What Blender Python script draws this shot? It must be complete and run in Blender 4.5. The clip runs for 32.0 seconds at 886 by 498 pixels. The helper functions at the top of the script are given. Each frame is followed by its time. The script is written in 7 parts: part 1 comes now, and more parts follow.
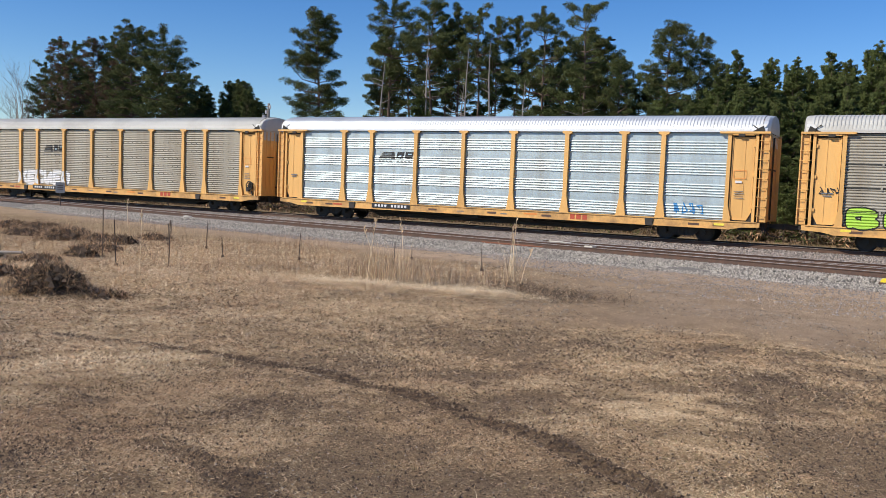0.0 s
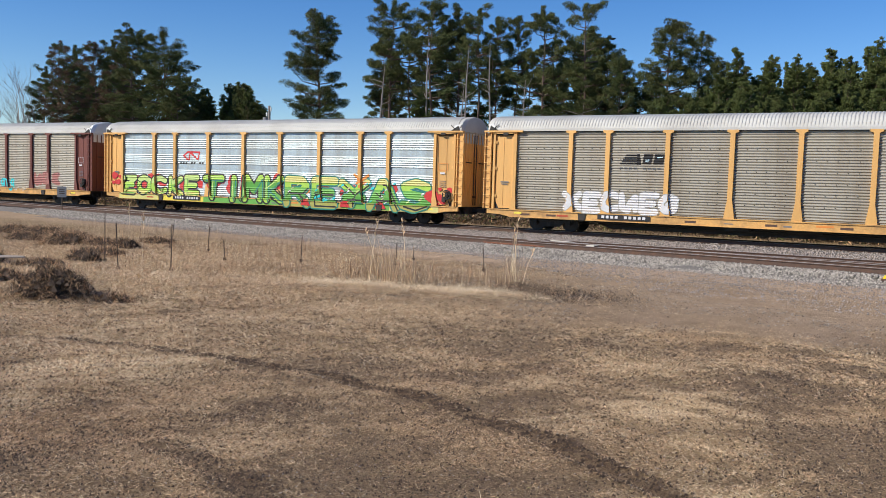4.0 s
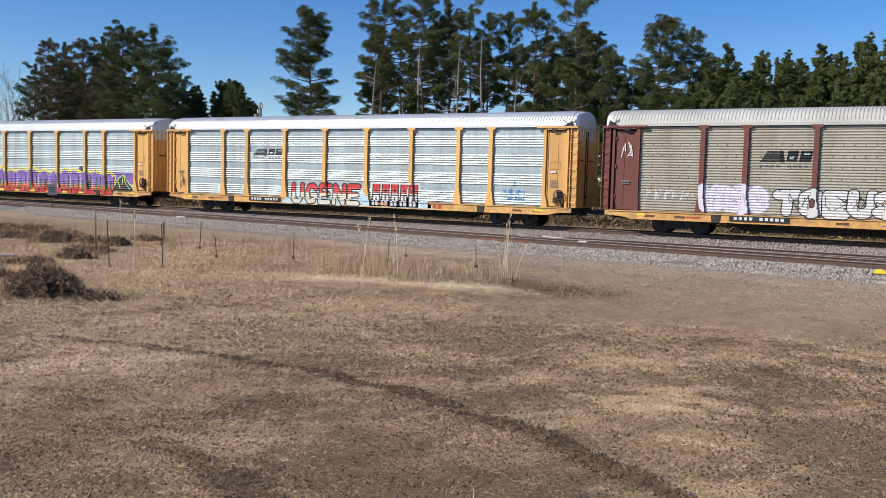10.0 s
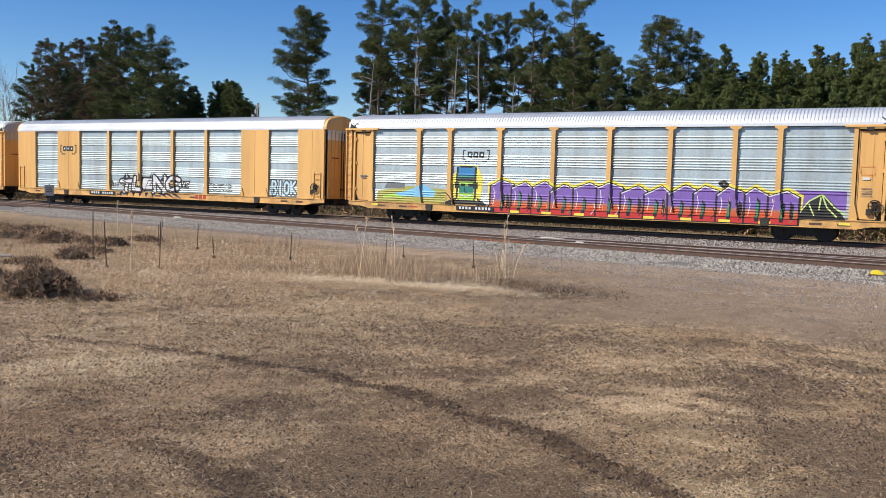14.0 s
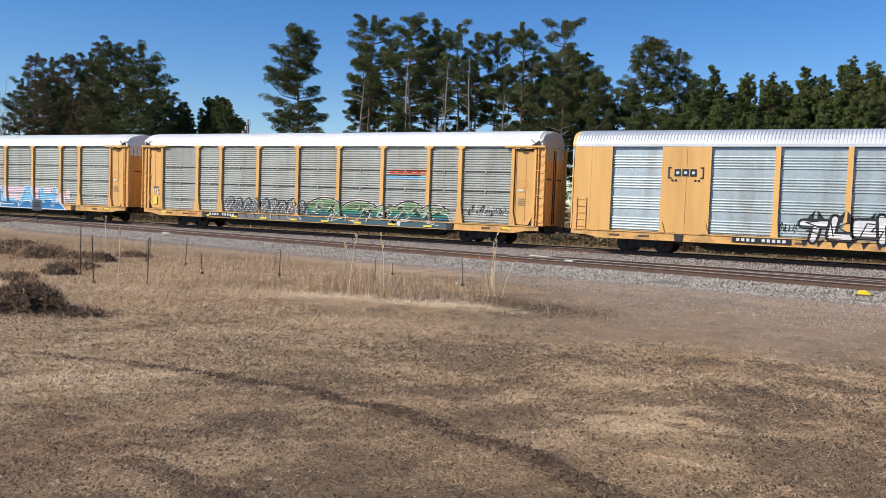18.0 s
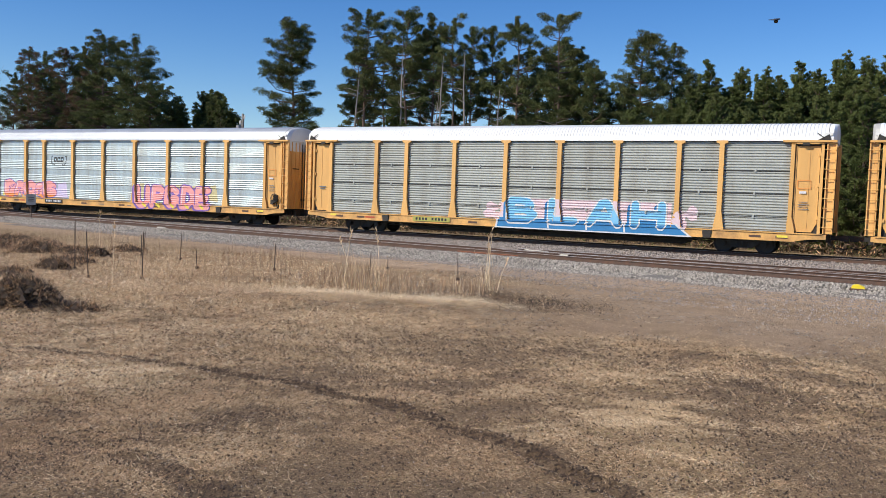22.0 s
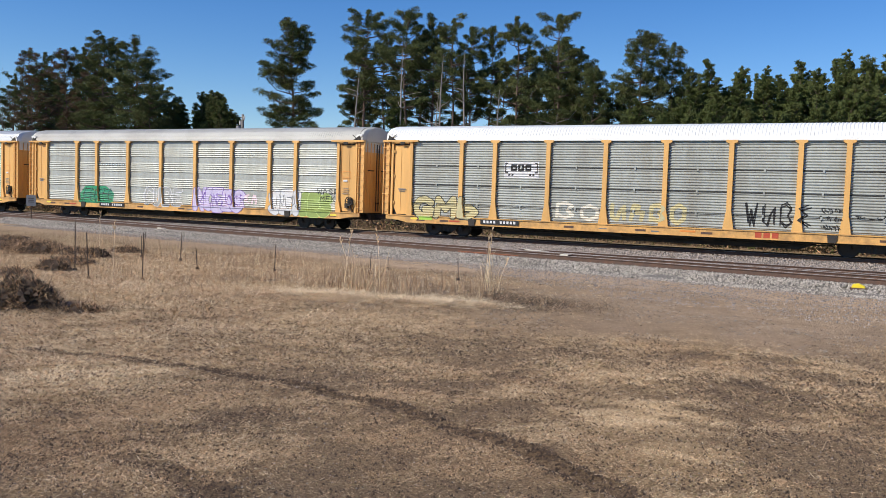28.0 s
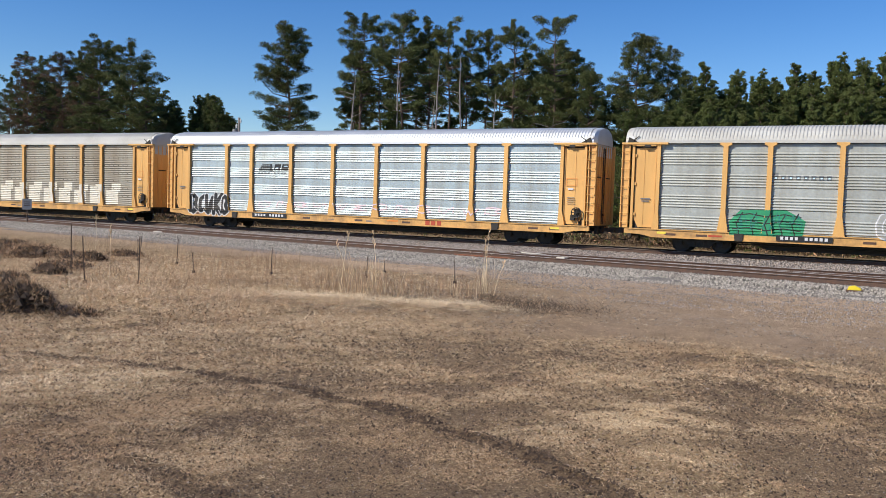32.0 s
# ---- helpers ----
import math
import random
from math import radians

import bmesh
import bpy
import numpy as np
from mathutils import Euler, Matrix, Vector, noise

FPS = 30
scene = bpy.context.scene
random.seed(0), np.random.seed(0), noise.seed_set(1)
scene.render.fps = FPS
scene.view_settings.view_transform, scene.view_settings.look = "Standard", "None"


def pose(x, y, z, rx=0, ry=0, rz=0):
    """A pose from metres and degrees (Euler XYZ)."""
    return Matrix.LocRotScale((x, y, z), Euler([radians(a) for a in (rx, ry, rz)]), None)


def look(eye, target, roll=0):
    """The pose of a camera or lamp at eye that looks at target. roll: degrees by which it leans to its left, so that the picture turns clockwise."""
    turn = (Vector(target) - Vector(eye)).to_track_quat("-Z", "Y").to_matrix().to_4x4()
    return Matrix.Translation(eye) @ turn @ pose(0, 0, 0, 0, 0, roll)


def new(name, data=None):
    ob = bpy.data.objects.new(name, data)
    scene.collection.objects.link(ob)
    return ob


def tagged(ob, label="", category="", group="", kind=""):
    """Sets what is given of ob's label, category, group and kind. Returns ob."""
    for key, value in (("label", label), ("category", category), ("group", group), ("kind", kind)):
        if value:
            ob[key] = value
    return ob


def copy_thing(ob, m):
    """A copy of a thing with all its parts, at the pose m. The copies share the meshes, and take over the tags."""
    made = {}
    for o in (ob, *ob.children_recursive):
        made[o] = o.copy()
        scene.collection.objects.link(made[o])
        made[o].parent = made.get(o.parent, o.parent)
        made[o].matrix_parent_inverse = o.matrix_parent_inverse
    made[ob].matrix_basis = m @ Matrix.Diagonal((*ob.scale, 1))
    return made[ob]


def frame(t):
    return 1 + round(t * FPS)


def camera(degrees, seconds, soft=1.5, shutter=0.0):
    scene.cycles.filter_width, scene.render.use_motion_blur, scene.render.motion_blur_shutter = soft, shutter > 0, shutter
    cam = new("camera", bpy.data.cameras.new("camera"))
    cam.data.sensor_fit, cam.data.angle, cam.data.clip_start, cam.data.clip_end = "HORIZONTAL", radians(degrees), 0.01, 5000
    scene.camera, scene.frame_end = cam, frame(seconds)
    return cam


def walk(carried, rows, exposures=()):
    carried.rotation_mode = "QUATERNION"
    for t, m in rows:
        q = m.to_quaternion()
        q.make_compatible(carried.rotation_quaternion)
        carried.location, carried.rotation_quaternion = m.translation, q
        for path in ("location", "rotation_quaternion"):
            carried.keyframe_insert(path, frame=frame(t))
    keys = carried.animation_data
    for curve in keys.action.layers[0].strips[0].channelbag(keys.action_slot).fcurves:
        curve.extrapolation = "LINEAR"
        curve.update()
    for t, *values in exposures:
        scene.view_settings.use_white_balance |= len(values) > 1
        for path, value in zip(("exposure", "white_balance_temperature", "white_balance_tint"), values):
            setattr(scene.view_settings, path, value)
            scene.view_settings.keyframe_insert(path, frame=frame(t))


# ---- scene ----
EYE = (0.0, 0.0, 1.970)
cam = camera(54.0, 32.0, soft=0.8)
# seconds and the turn of the camera on its three axes, in degrees
PATH = [
    (0.0, 85.954, -2.347, 29.348),
    (0.5, 85.967, -2.303, 29.278),
    (1.0, 86.066, -2.127, 29.184),
    (1.5, 86.121, -1.902, 29.217),
    (2.0, 86.050, -1.756, 29.256),
    (2.5, 85.958, -1.761, 29.366),
    (3.0, 85.960, -1.745, 29.455),
    (3.5, 85.988, -1.790, 29.451),
    (5.5, 85.960, -1.913, 29.318),
    (6.0, 85.831, -1.953, 29.264),
    (6.5, 85.873, -1.821, 29.313),
    (7.0, 85.986, -1.744, 29.267),
    (7.5, 86.073, -1.761, 29.091),
    (8.0, 86.012, -1.757, 29.020),
    (8.5, 85.895, -1.774, 28.977),
    (9.0, 85.771, -1.727, 28.973),
    (9.5, 85.740, -1.593, 28.955),
    (10.0, 85.772, -1.595, 28.903),
    (10.5, 85.775, -1.660, 28.928),
    (11.0, 85.711, -1.680, 28.952),
    (11.5, 85.663, -1.618, 28.880),
    (12.0, 85.711, -1.604, 28.821),
    (12.5, 85.840, -1.646, 28.781),
    (13.0, 85.895, -1.686, 28.813),
    (13.5, 85.875, -1.645, 28.798),
    (14.0, 85.817, -1.634, 28.742),
    (14.5, 85.818, -1.637, 28.682),
    (16.5, 85.994, -1.793, 28.408),
    (17.0, 86.268, -1.788, 28.329),
    (17.5, 86.799, -2.033, 28.165),
    (18.0, 86.999, -2.040, 28.059),
    (18.5, 86.921, -2.108, 27.986),
    (19.0, 86.794, -2.085, 27.889),
    (19.5, 86.711, -1.984, 27.883),
    (20.0, 86.705, -1.964, 27.877),
    (20.5, 86.708, -1.914, 27.922),
    (21.0, 86.666, -1.920, 27.995),
    (21.5, 86.629, -2.011, 27.934),
    (22.0, 86.643, -2.028, 27.740),
    (22.5, 86.691, -1.992, 27.735),
    (23.0, 86.711, -1.922, 27.817),
    (23.5, 86.707, -1.907, 27.933),
    (24.0, 86.616, -1.941, 27.946),
    (24.5, 86.614, -1.959, 27.873),
    (25.0, 86.637, -1.877, 27.798),
    (25.5, 86.688, -1.882, 27.840),
    (27.5, 86.644, -2.032, 27.722),
    (28.0, 86.651, -1.902, 27.743),
    (28.5, 86.659, -1.895, 27.718),
    (29.0, 86.700, -1.868, 27.679),
    (29.5, 86.722, -1.846, 27.732),
    (30.0, 86.706, -1.882, 27.741),
    (30.5, 86.695, -1.882, 27.724),
    (31.0, 86.624, -1.901, 27.635),
    (31.5, 86.682, -1.854, 27.568),
    (32.0, 86.856, -1.813, 27.517),
]
walk(cam, [(t, pose(*EYE, a, b, c)) for t, a, b, c in PATH])

# ---- light ----
SUN = Vector((-0.50, -0.62, 0.62)).normalized()      # the way to the sun
world = bpy.data.worlds.new("world")
scene.world = world
world.use_nodes = True
wn = world.node_tree
sky = wn.nodes.new("ShaderNodeTexSky")
sky.sky_type = "NISHITA"
sky.sun_disc = False
sky.sun_elevation = math.asin(SUN.z)
sky.sun_rotation = math.atan2(SUN.x, SUN.y)
sky.air_density, sky.dust_density, sky.ozone_density = 1.0, 0.0, 4.0
sky.altitude = 600
wn.nodes["Background"].inputs["Strength"].default_value = 0.118
deep = wn.nodes.new("ShaderNodeHueSaturation")     # the clear spring sky is a deep blue
deep.inputs["Hue"].default_value = 0.511
deep.inputs["Saturation"].default_value = 1.30
wn.links.new(sky.outputs[0], deep.inputs["Color"])
wn.links.new(deep.outputs[0], wn.nodes["Background"].inputs["Color"])
sun_data = bpy.data.lights.new("sun", "SUN")
sun_data.energy, sun_data.angle, sun_data.color = 5.0, radians(0.5), (1.0, 0.925, 0.80)
sun = new("sun", sun_data)
sun.matrix_world = look(SUN * 60, (0, 0, 0))
scene.view_settings.exposure = 0.10

# ---- materials ----
def material(name, base, rough=0.6, metal=0.0, vary=0.12, scale=3.0, dirt=None, dirt_amount=0.35, bump=0.0, bump_scale=40.0,
             fine=30.0, per_object=0.0, streaks=False, spec=0.5, islands=0.0):
    """A surface with variation at two scales: broad stains towards the dirt colour, fine grain, and relief."""
    m = bpy.data.materials.new(name)
    m.use_nodes = True
    n, l = m.node_tree.nodes, m.node_tree.links
    bsdf = n["Principled BSDF"]
    bsdf.inputs["Roughness"].default_value = rough
    bsdf.inputs["Metallic"].default_value = metal
    bsdf.inputs["Specular IOR Level"].default_value = spec
    co = n.new("ShaderNodeTexCoord")
    vec = co.outputs["Object"]
    if streaks:
        mp = n.new("ShaderNodeMapping")
        mp.inputs["Scale"].default_value = (1.0, 1.0, 0.12)
        l.new(vec, mp.inputs["Vector"])
        vec = mp.outputs[0]
    if per_object:
        info = n.new("ShaderNodeObjectInfo")
        add = n.new("ShaderNodeVectorMath")
        mul = n.new("ShaderNodeVectorMath")
        mul.operation = "SCALE"
        mul.inputs[0].default_value = (37.0, 19.0, 53.0)
        l.new(info.outputs["Random"], mul.inputs["Scale"])
        l.new(vec, add.inputs[0])
        l.new(mul.outputs[0], add.inputs[1])
        vec = add.outputs[0]
    broad = n.new("ShaderNodeTexNoise")
    broad.inputs["Scale"].default_value = scale
    broad.inputs["Detail"].default_value = 6
    broad.inputs["Roughness"].default_value = 0.62
    l.new(vec, broad.inputs["Vector"])
    grain = n.new("ShaderNodeTexNoise")
    grain.inputs["Scale"].default_value = fine
    grain.inputs["Detail"].default_value = 4
    l.new(co.outputs["Object"], grain.inputs["Vector"])
    ramp = n.new("ShaderNodeMapRange")
    ramp.inputs["From Min"].default_value, ramp.inputs["From Max"].default_value = 0.42, 0.72
    ramp.inputs["To Min"].default_value, ramp.inputs["To Max"].default_value = 0.0, dirt_amount
    l.new(broad.outputs["Fac"], ramp.inputs["Value"])
    mix = n.new("ShaderNodeMix")
    mix.data_type = "RGBA"
    mix.inputs["A"].default_value = (*base, 1)
    mix.inputs["B"].default_value = (*(dirt or [c * 0.45 for c in base]), 1)
    l.new(ramp.outputs[0], mix.inputs["Factor"])
    hsv = n.new("ShaderNodeHueSaturation")
    val = n.new("ShaderNodeMapRange")
    val.inputs["From Min"].default_value, val.inputs["From Max"].default_value = 0.25, 0.75
    val.inputs["To Min"].default_value, val.inputs["To Max"].default_value = 1 - vary, 1 + vary
    l.new(grain.outputs["Fac"], val.inputs["Value"])
    value = val.outputs[0]
    for amount, node, socket in ((per_object, "ShaderNodeObjectInfo", "Random"), (islands, "ShaderNodeNewGeometry", "Random Per Island")):
        if amount:
            src = n.new(node)
            rng = n.new("ShaderNodeMapRange")
            rng.inputs["To Min"].default_value, rng.inputs["To Max"].default_value = 1 - amount, 1 + amount
            l.new(src.outputs[socket], rng.inputs["Value"])
            times = n.new("ShaderNodeMath")
            times.operation = "MULTIPLY"
            l.new(value, times.inputs[0])
            l.new(rng.outputs[0], times.inputs[1])
            value = times.outputs[0]
    l.new(value, hsv.inputs["Value"])
    l.new(mix.outputs["Result"], hsv.inputs["Color"])
    l.new(hsv.outputs[0], bsdf.inputs["Base Color"])
    if bump:
        b = n.new("ShaderNodeBump")
        b.inputs["Strength"].default_value = 0.6
        b.inputs["Distance"].default_value = bump
        rel = n.new("ShaderNodeTexNoise")
        rel.inputs["Scale"].default_value = bump_scale
        rel.inputs["Detail"].default_value = 5
        l.new(co.outputs["Object"], rel.inputs["Vector"])
        l.new(rel.outputs["Fac"], b.inputs["Height"])
        l.new(b.outputs[0], bsdf.inputs["Normal"])
    return m


RUSTY = (0.16, 0.075, 0.04)
M_YELLOW = material("yellow_paint", (0.74, 0.42, 0.135), 0.5, vary=0.06, scale=0.9, dirt=(0.36, 0.19, 0.06), dirt_amount=0.5, streaks=True, per_object=0.05)
M_SILL = material("grimy_yellow_paint", (0.68, 0.38, 0.12), 0.6, vary=0.12, scale=1.6, dirt=(0.21, 0.12, 0.06), dirt_amount=0.75, fine=12.0, per_object=0.05)
M_BROWN = material("brown_paint", (0.155, 0.045, 0.032), 0.55, vary=0.08, scale=0.9, dirt=(0.10, 0.05, 0.04), streaks=True, per_object=0.06)
M_SILVER = material("galvanised_steel", (0.43, 0.51, 0.54), 0.45, metal=0.4, vary=0.10, scale=1.5, dirt=(0.31, 0.318, 0.305), dirt_amount=0.85, streaks=True, per_object=0.06, fine=9.0)
M_BEIGE = material("bleached_steel", (0.41, 0.385, 0.325), 0.55, metal=0.2, vary=0.10, scale=1.2, dirt=(0.29, 0.25, 0.19), dirt_amount=0.8, streaks=True, per_object=0.05, fine=9.0)
M_GREY = material("grey_steel", (0.41, 0.43, 0.405), 0.5, metal=0.25, vary=0.12, fine=9.0, scale=1.4, dirt=(0.25, 0.23, 0.19), dirt_amount=0.6, streaks=True, per_object=0.05)
M_WEATHERED = material("weathered_steel", (0.365, 0.34, 0.285), 0.6, metal=0.15, vary=0.08, scale=0.7, dirt=(0.20, 0.16, 0.11), dirt_amount=0.75, streaks=True, per_object=0.06)
M_ROOF_SILVER = material("roof_steel", (0.66, 0.68, 0.70), 0.45, metal=0.4, vary=0.06, scale=0.5, dirt=(0.40, 0.40, 0.38), dirt_amount=0.4)
M_ROOF_WHITE = material("roof_white", (0.82, 0.83, 0.82), 0.5, vary=0.04, scale=0.4, dirt=(0.55, 0.55, 0.52), dirt_amount=0.35)
M_ROOF_GREY = material("roof_grey", (0.50, 0.495, 0.465), 0.6, metal=0.1, vary=0.07, scale=0.5, dirt=(0.30, 0.28, 0.25), dirt_amount=0.5)
M_BLACK = material("black_steel", (0.022, 0.020, 0.018), 0.7, vary=0.2, scale=2.0, dirt=(0.06, 0.045, 0.035), dirt_amount=0.7)
M_WHEEL = material("wheel_steel", (0.05, 0.042, 0.036), 0.55, metal=0.5, vary=0.15)
M_TREAD = material("tread_steel", (0.5, 0.5, 0.5), 0.25, metal=1.0, vary=0.05)
M_RAIL = material("rail_steel", (0.085, 0.05, 0.036), 0.7, vary=0.2, scale=4.0, dirt=RUSTY, dirt_amount=0.6)
M_RAILHEAD = material("rail_head", (0.50, 0.46, 0.42), 0.4, metal=0.4, vary=0.08, scale=1.5, dirt=(0.2, 0.14, 0.1))
M_TIE = material("tie_wood", (0.075, 0.052, 0.04), 0.85, vary=0.3, scale=5.0, dirt=(0.14, 0.11, 0.09), per_object=0.25, bump=0.01)
M_BALLAST = material("ballast_bed", (0.155, 0.14, 0.125), 0.9, vary=0.5, scale=1.2, dirt=(0.13, 0.12, 0.11), fine=22.0, bump=0.04, bump_scale=18.0)
M_STONE = material("ballast_stone", (0.325, 0.292, 0.252), 0.85, vary=0.15, scale=0.5, dirt=(0.17, 0.145, 0.12), islands=0.65)
M_STONE_PINK = material("ballast_stone_warm", (0.32, 0.272, 0.238), 0.85, vary=0.15, scale=0.5, dirt=(0.24, 0.20, 0.18), islands=0.45)
M_WHITE = material("white_paint", (0.74, 0.74, 0.72), 0.55, vary=0.06, dirt_amount=0.2)
M_DARK = material("dark_gap", (0.035, 0.033, 0.03), 0.8, vary=0.1)
M_BARK = material("pine_bark", (0.125, 0.078, 0.055), 0.9, vary=0.3, scale=2.0, dirt=(0.10, 0.085, 0.075), dirt_amount=0.8, bump=0.02)
M_BARK_GREY = material("grey_bark", (0.30, 0.26, 0.23), 0.9, vary=0.25, scale=2.0, bump=0.02)
M_NEEDLES = material("pine_needles", (0.084, 0.106, 0.036), 0.75, vary=0.25, scale=0.5, dirt=(0.120, 0.112, 0.038), dirt_amount=0.8, islands=0.45, spec=0.25)
M_NEEDLES_YOUNG = material("young_needles", (0.112, 0.130, 0.040), 0.75, vary=0.25, scale=0.6, dirt=(0.06, 0.095, 0.022), dirt_amount=0.8, islands=0.4, spec=0.25)
M_NEEDLES_DEAD = material("dead_needles", (0.125, 0.075, 0.04), 0.8, vary=0.25, scale=0.6, islands=0.4)
M_TWIG = material("bare_twigs", (0.20, 0.16, 0.14), 0.9, vary=0.2)
M_STRAW = material("dry_straw", (0.63, 0.455, 0.27), 0.7, vary=0.15, scale=0.4, dirt=(0.446, 0.265, 0.138), dirt_amount=0.8, islands=0.55)
M_STRAW_PALE = material("pale_straw", (0.85, 0.685, 0.45), 0.65, vary=0.12, scale=0.4, dirt=(0.50, 0.33, 0.17), islands=0.3)
M_STRAW_RED = material("reddish_weeds", (0.54, 0.325, 0.175), 0.8, vary=0.15, scale=0.4, islands=0.35)
M_WEED = material("brown_weeds", (0.33, 0.205, 0.12), 0.85, vary=0.2, scale=0.4, islands=0.5)
M_GREEN_GRASS = material("green_grass", (0.298, 0.258, 0.094), 0.7, vary=0.2, islands=0.35)
M_BRUSH = material("brush_roots", (0.130, 0.088, 0.053), 0.9, vary=0.3, islands=0.5)
M_ROOT = material("dark_roots", (0.060, 0.041, 0.027), 0.9, vary=0.3, islands=0.6)
M_LITTER = material("brown_litter", (0.25, 0.158, 0.09), 0.9, vary=0.25, islands=0.5)
M_POST = material("post_steel", (0.085, 0.06, 0.045), 0.7, vary=0.2, dirt=RUSTY)
M_SIGN = material("sign_back", (0.30, 0.30, 0.30), 0.5, metal=0.2, vary=0.06)
M_MARKER = material("yellow_marker", (0.85, 0.66, 0.03), 0.5, vary=0.05)
M_CONCRETE = material("pale_tie", (0.62, 0.58, 0.50), 0.8, vary=0.12)
M_BIRD = material("crow_black", (0.012, 0.012, 0.014), 0.5)


def ground_material():
    m = bpy.data.materials.new("dry_field")
    m.use_nodes = True
    n, l = m.node_tree.nodes, m.node_tree.links
    bsdf = n["Principled BSDF"]
    bsdf.inputs["Roughness"].default_value = 0.95
    bsdf.inputs["Specular IOR Level"].default_value = 0.15
    co = n.new("ShaderNodeTexCoord").outputs["Object"]

    def noise_at(scale, detail=6, rough=0.6):
        t = n.new("ShaderNodeTexNoise")
        t.inputs["Scale"].default_value, t.inputs["Detail"].default_value, t.inputs["Roughness"].default_value = scale, detail, rough
        l.new(co, t.inputs["Vector"])
        return t.outputs["Fac"]

    def span(src, a, b, c=0.0, d=1.0):
        r = n.new("ShaderNodeMapRange")
        for key, v in zip(("From Min", "From Max", "To Min", "To Max"), (a, b, c, d)):
            r.inputs[key].default_value = v
        l.new(src, r.inputs["Value"])
        return r.outputs[0]

    def blend(a, b, fac):
        x = n.new("ShaderNodeMix")
        x.data_type = "RGBA"
        for sock, v in (("A", a), ("B", b)):
            if isinstance(v, tuple):
                x.inputs[sock].default_value = (*v, 1)
            else:
                l.new(v, x.inputs[sock])
        l.new(fac, x.inputs["Factor"])
        return x.outputs["Result"]

    def attribute(name):
        a = n.new("ShaderNodeAttribute")
        a.attribute_name = name
        return a.outputs["Fac"]

    thatch = blend((0.391, 0.258, 0.138), (0.242, 0.154, 0.084), span(noise_at(1.4, 8, 0.7), 0.38, 0.64))
    thatch = blend(thatch, (0.570, 0.403, 0.209), span(noise_at(9.0, 6, 0.75), 0.55, 0.75, 0.0, 0.8))
    soil = blend((0.20, 0.130, 0.079), (0.35, 0.243, 0.150), span(noise_at(3.0, 8, 0.7), 0.35, 0.7))
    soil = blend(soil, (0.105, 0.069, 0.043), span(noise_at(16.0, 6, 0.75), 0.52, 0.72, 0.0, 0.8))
    road = blend((0.64, 0.46, 0.305), (0.42, 0.295, 0.185), span(noise_at(1.1, 8, 0.7), 0.4, 0.68))
    road = blend(road, (0.211, 0.149, 0.095), span(noise_at(14.0, 6, 0.75), 0.52, 0.70, 0.0, 0.5))
    road = blend(road, (0.10, 0.072, 0.055), span(noise_at(38.0, 4, 0.8), 0.53, 0.62, 0.0, 0.45))
    road = blend(road, (0.58, 0.47, 0.37), span(noise_at(52.0, 3, 0.8), 0.57, 0.63, 0.0, 0.7))
    patches = n.new("ShaderNodeMath")
    patches.operation = "ADD"
    l.new(span(noise_at(0.42, 7, 0.65), 0.46, 0.60, 0.0, 0.45), patches.inputs[0])
    l.new(attribute("bare"), patches.inputs[1])
    def fibres(turn, sx, sy, lo, hi, amount):
        """Thin straws lying one way."""
        mp = n.new("ShaderNodeMapping")
        mp.inputs["Rotation"].default_value = (0, 0, turn)
        mp.inputs["Scale"].default_value = (sx, sy, 1)
        l.new(co, mp.inputs["Vector"])
        t = n.new("ShaderNodeTexNoise")
        t.inputs["Scale"].default_value, t.inputs["Detail"].default_value, t.inputs["Roughness"].default_value = 1.0, 3, 0.6
        l.new(mp.outputs[0], t.inputs["Vector"])
        return span(t.outputs["Fac"], lo, hi, 0.0, amount)

    # near-black specks: dark soil flecks, plus shadows between the straws put into the colour
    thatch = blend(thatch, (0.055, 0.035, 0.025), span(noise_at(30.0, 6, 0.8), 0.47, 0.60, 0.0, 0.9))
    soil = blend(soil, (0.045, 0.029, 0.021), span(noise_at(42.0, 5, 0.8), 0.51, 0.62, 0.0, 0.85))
    for turn, lo in ((0.4, 0.57), (1.5, 0.59), (2.5, 0.58), (3.0, 0.61)):
        thatch = blend(thatch, (0.68, 0.52, 0.31), fibres(turn, 22, 130, lo, lo + 0.05, 0.85))
        soil = blend(soil, (0.48, 0.36, 0.22), fibres(turn + 0.3, 22, 130, lo + 0.05, lo + 0.10, 0.7))
    thatch = blend(thatch, (0.66, 0.47, 0.265), span(attribute("straw"), 0.0, 1.0, 0.0, 0.75))
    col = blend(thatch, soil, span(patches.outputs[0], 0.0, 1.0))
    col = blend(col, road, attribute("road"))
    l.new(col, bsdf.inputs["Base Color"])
    bump = n.new("ShaderNodeBump")
    bump.inputs["Strength"].default_value, bump.inputs["Distance"].default_value = 1.0, 0.08
    l.new(noise_at(26.0, 8, 0.75), bump.inputs["Height"])
    l.new(bump.outputs[0], bsdf.inputs["Normal"])
    return m


M_GROUND = ground_material()

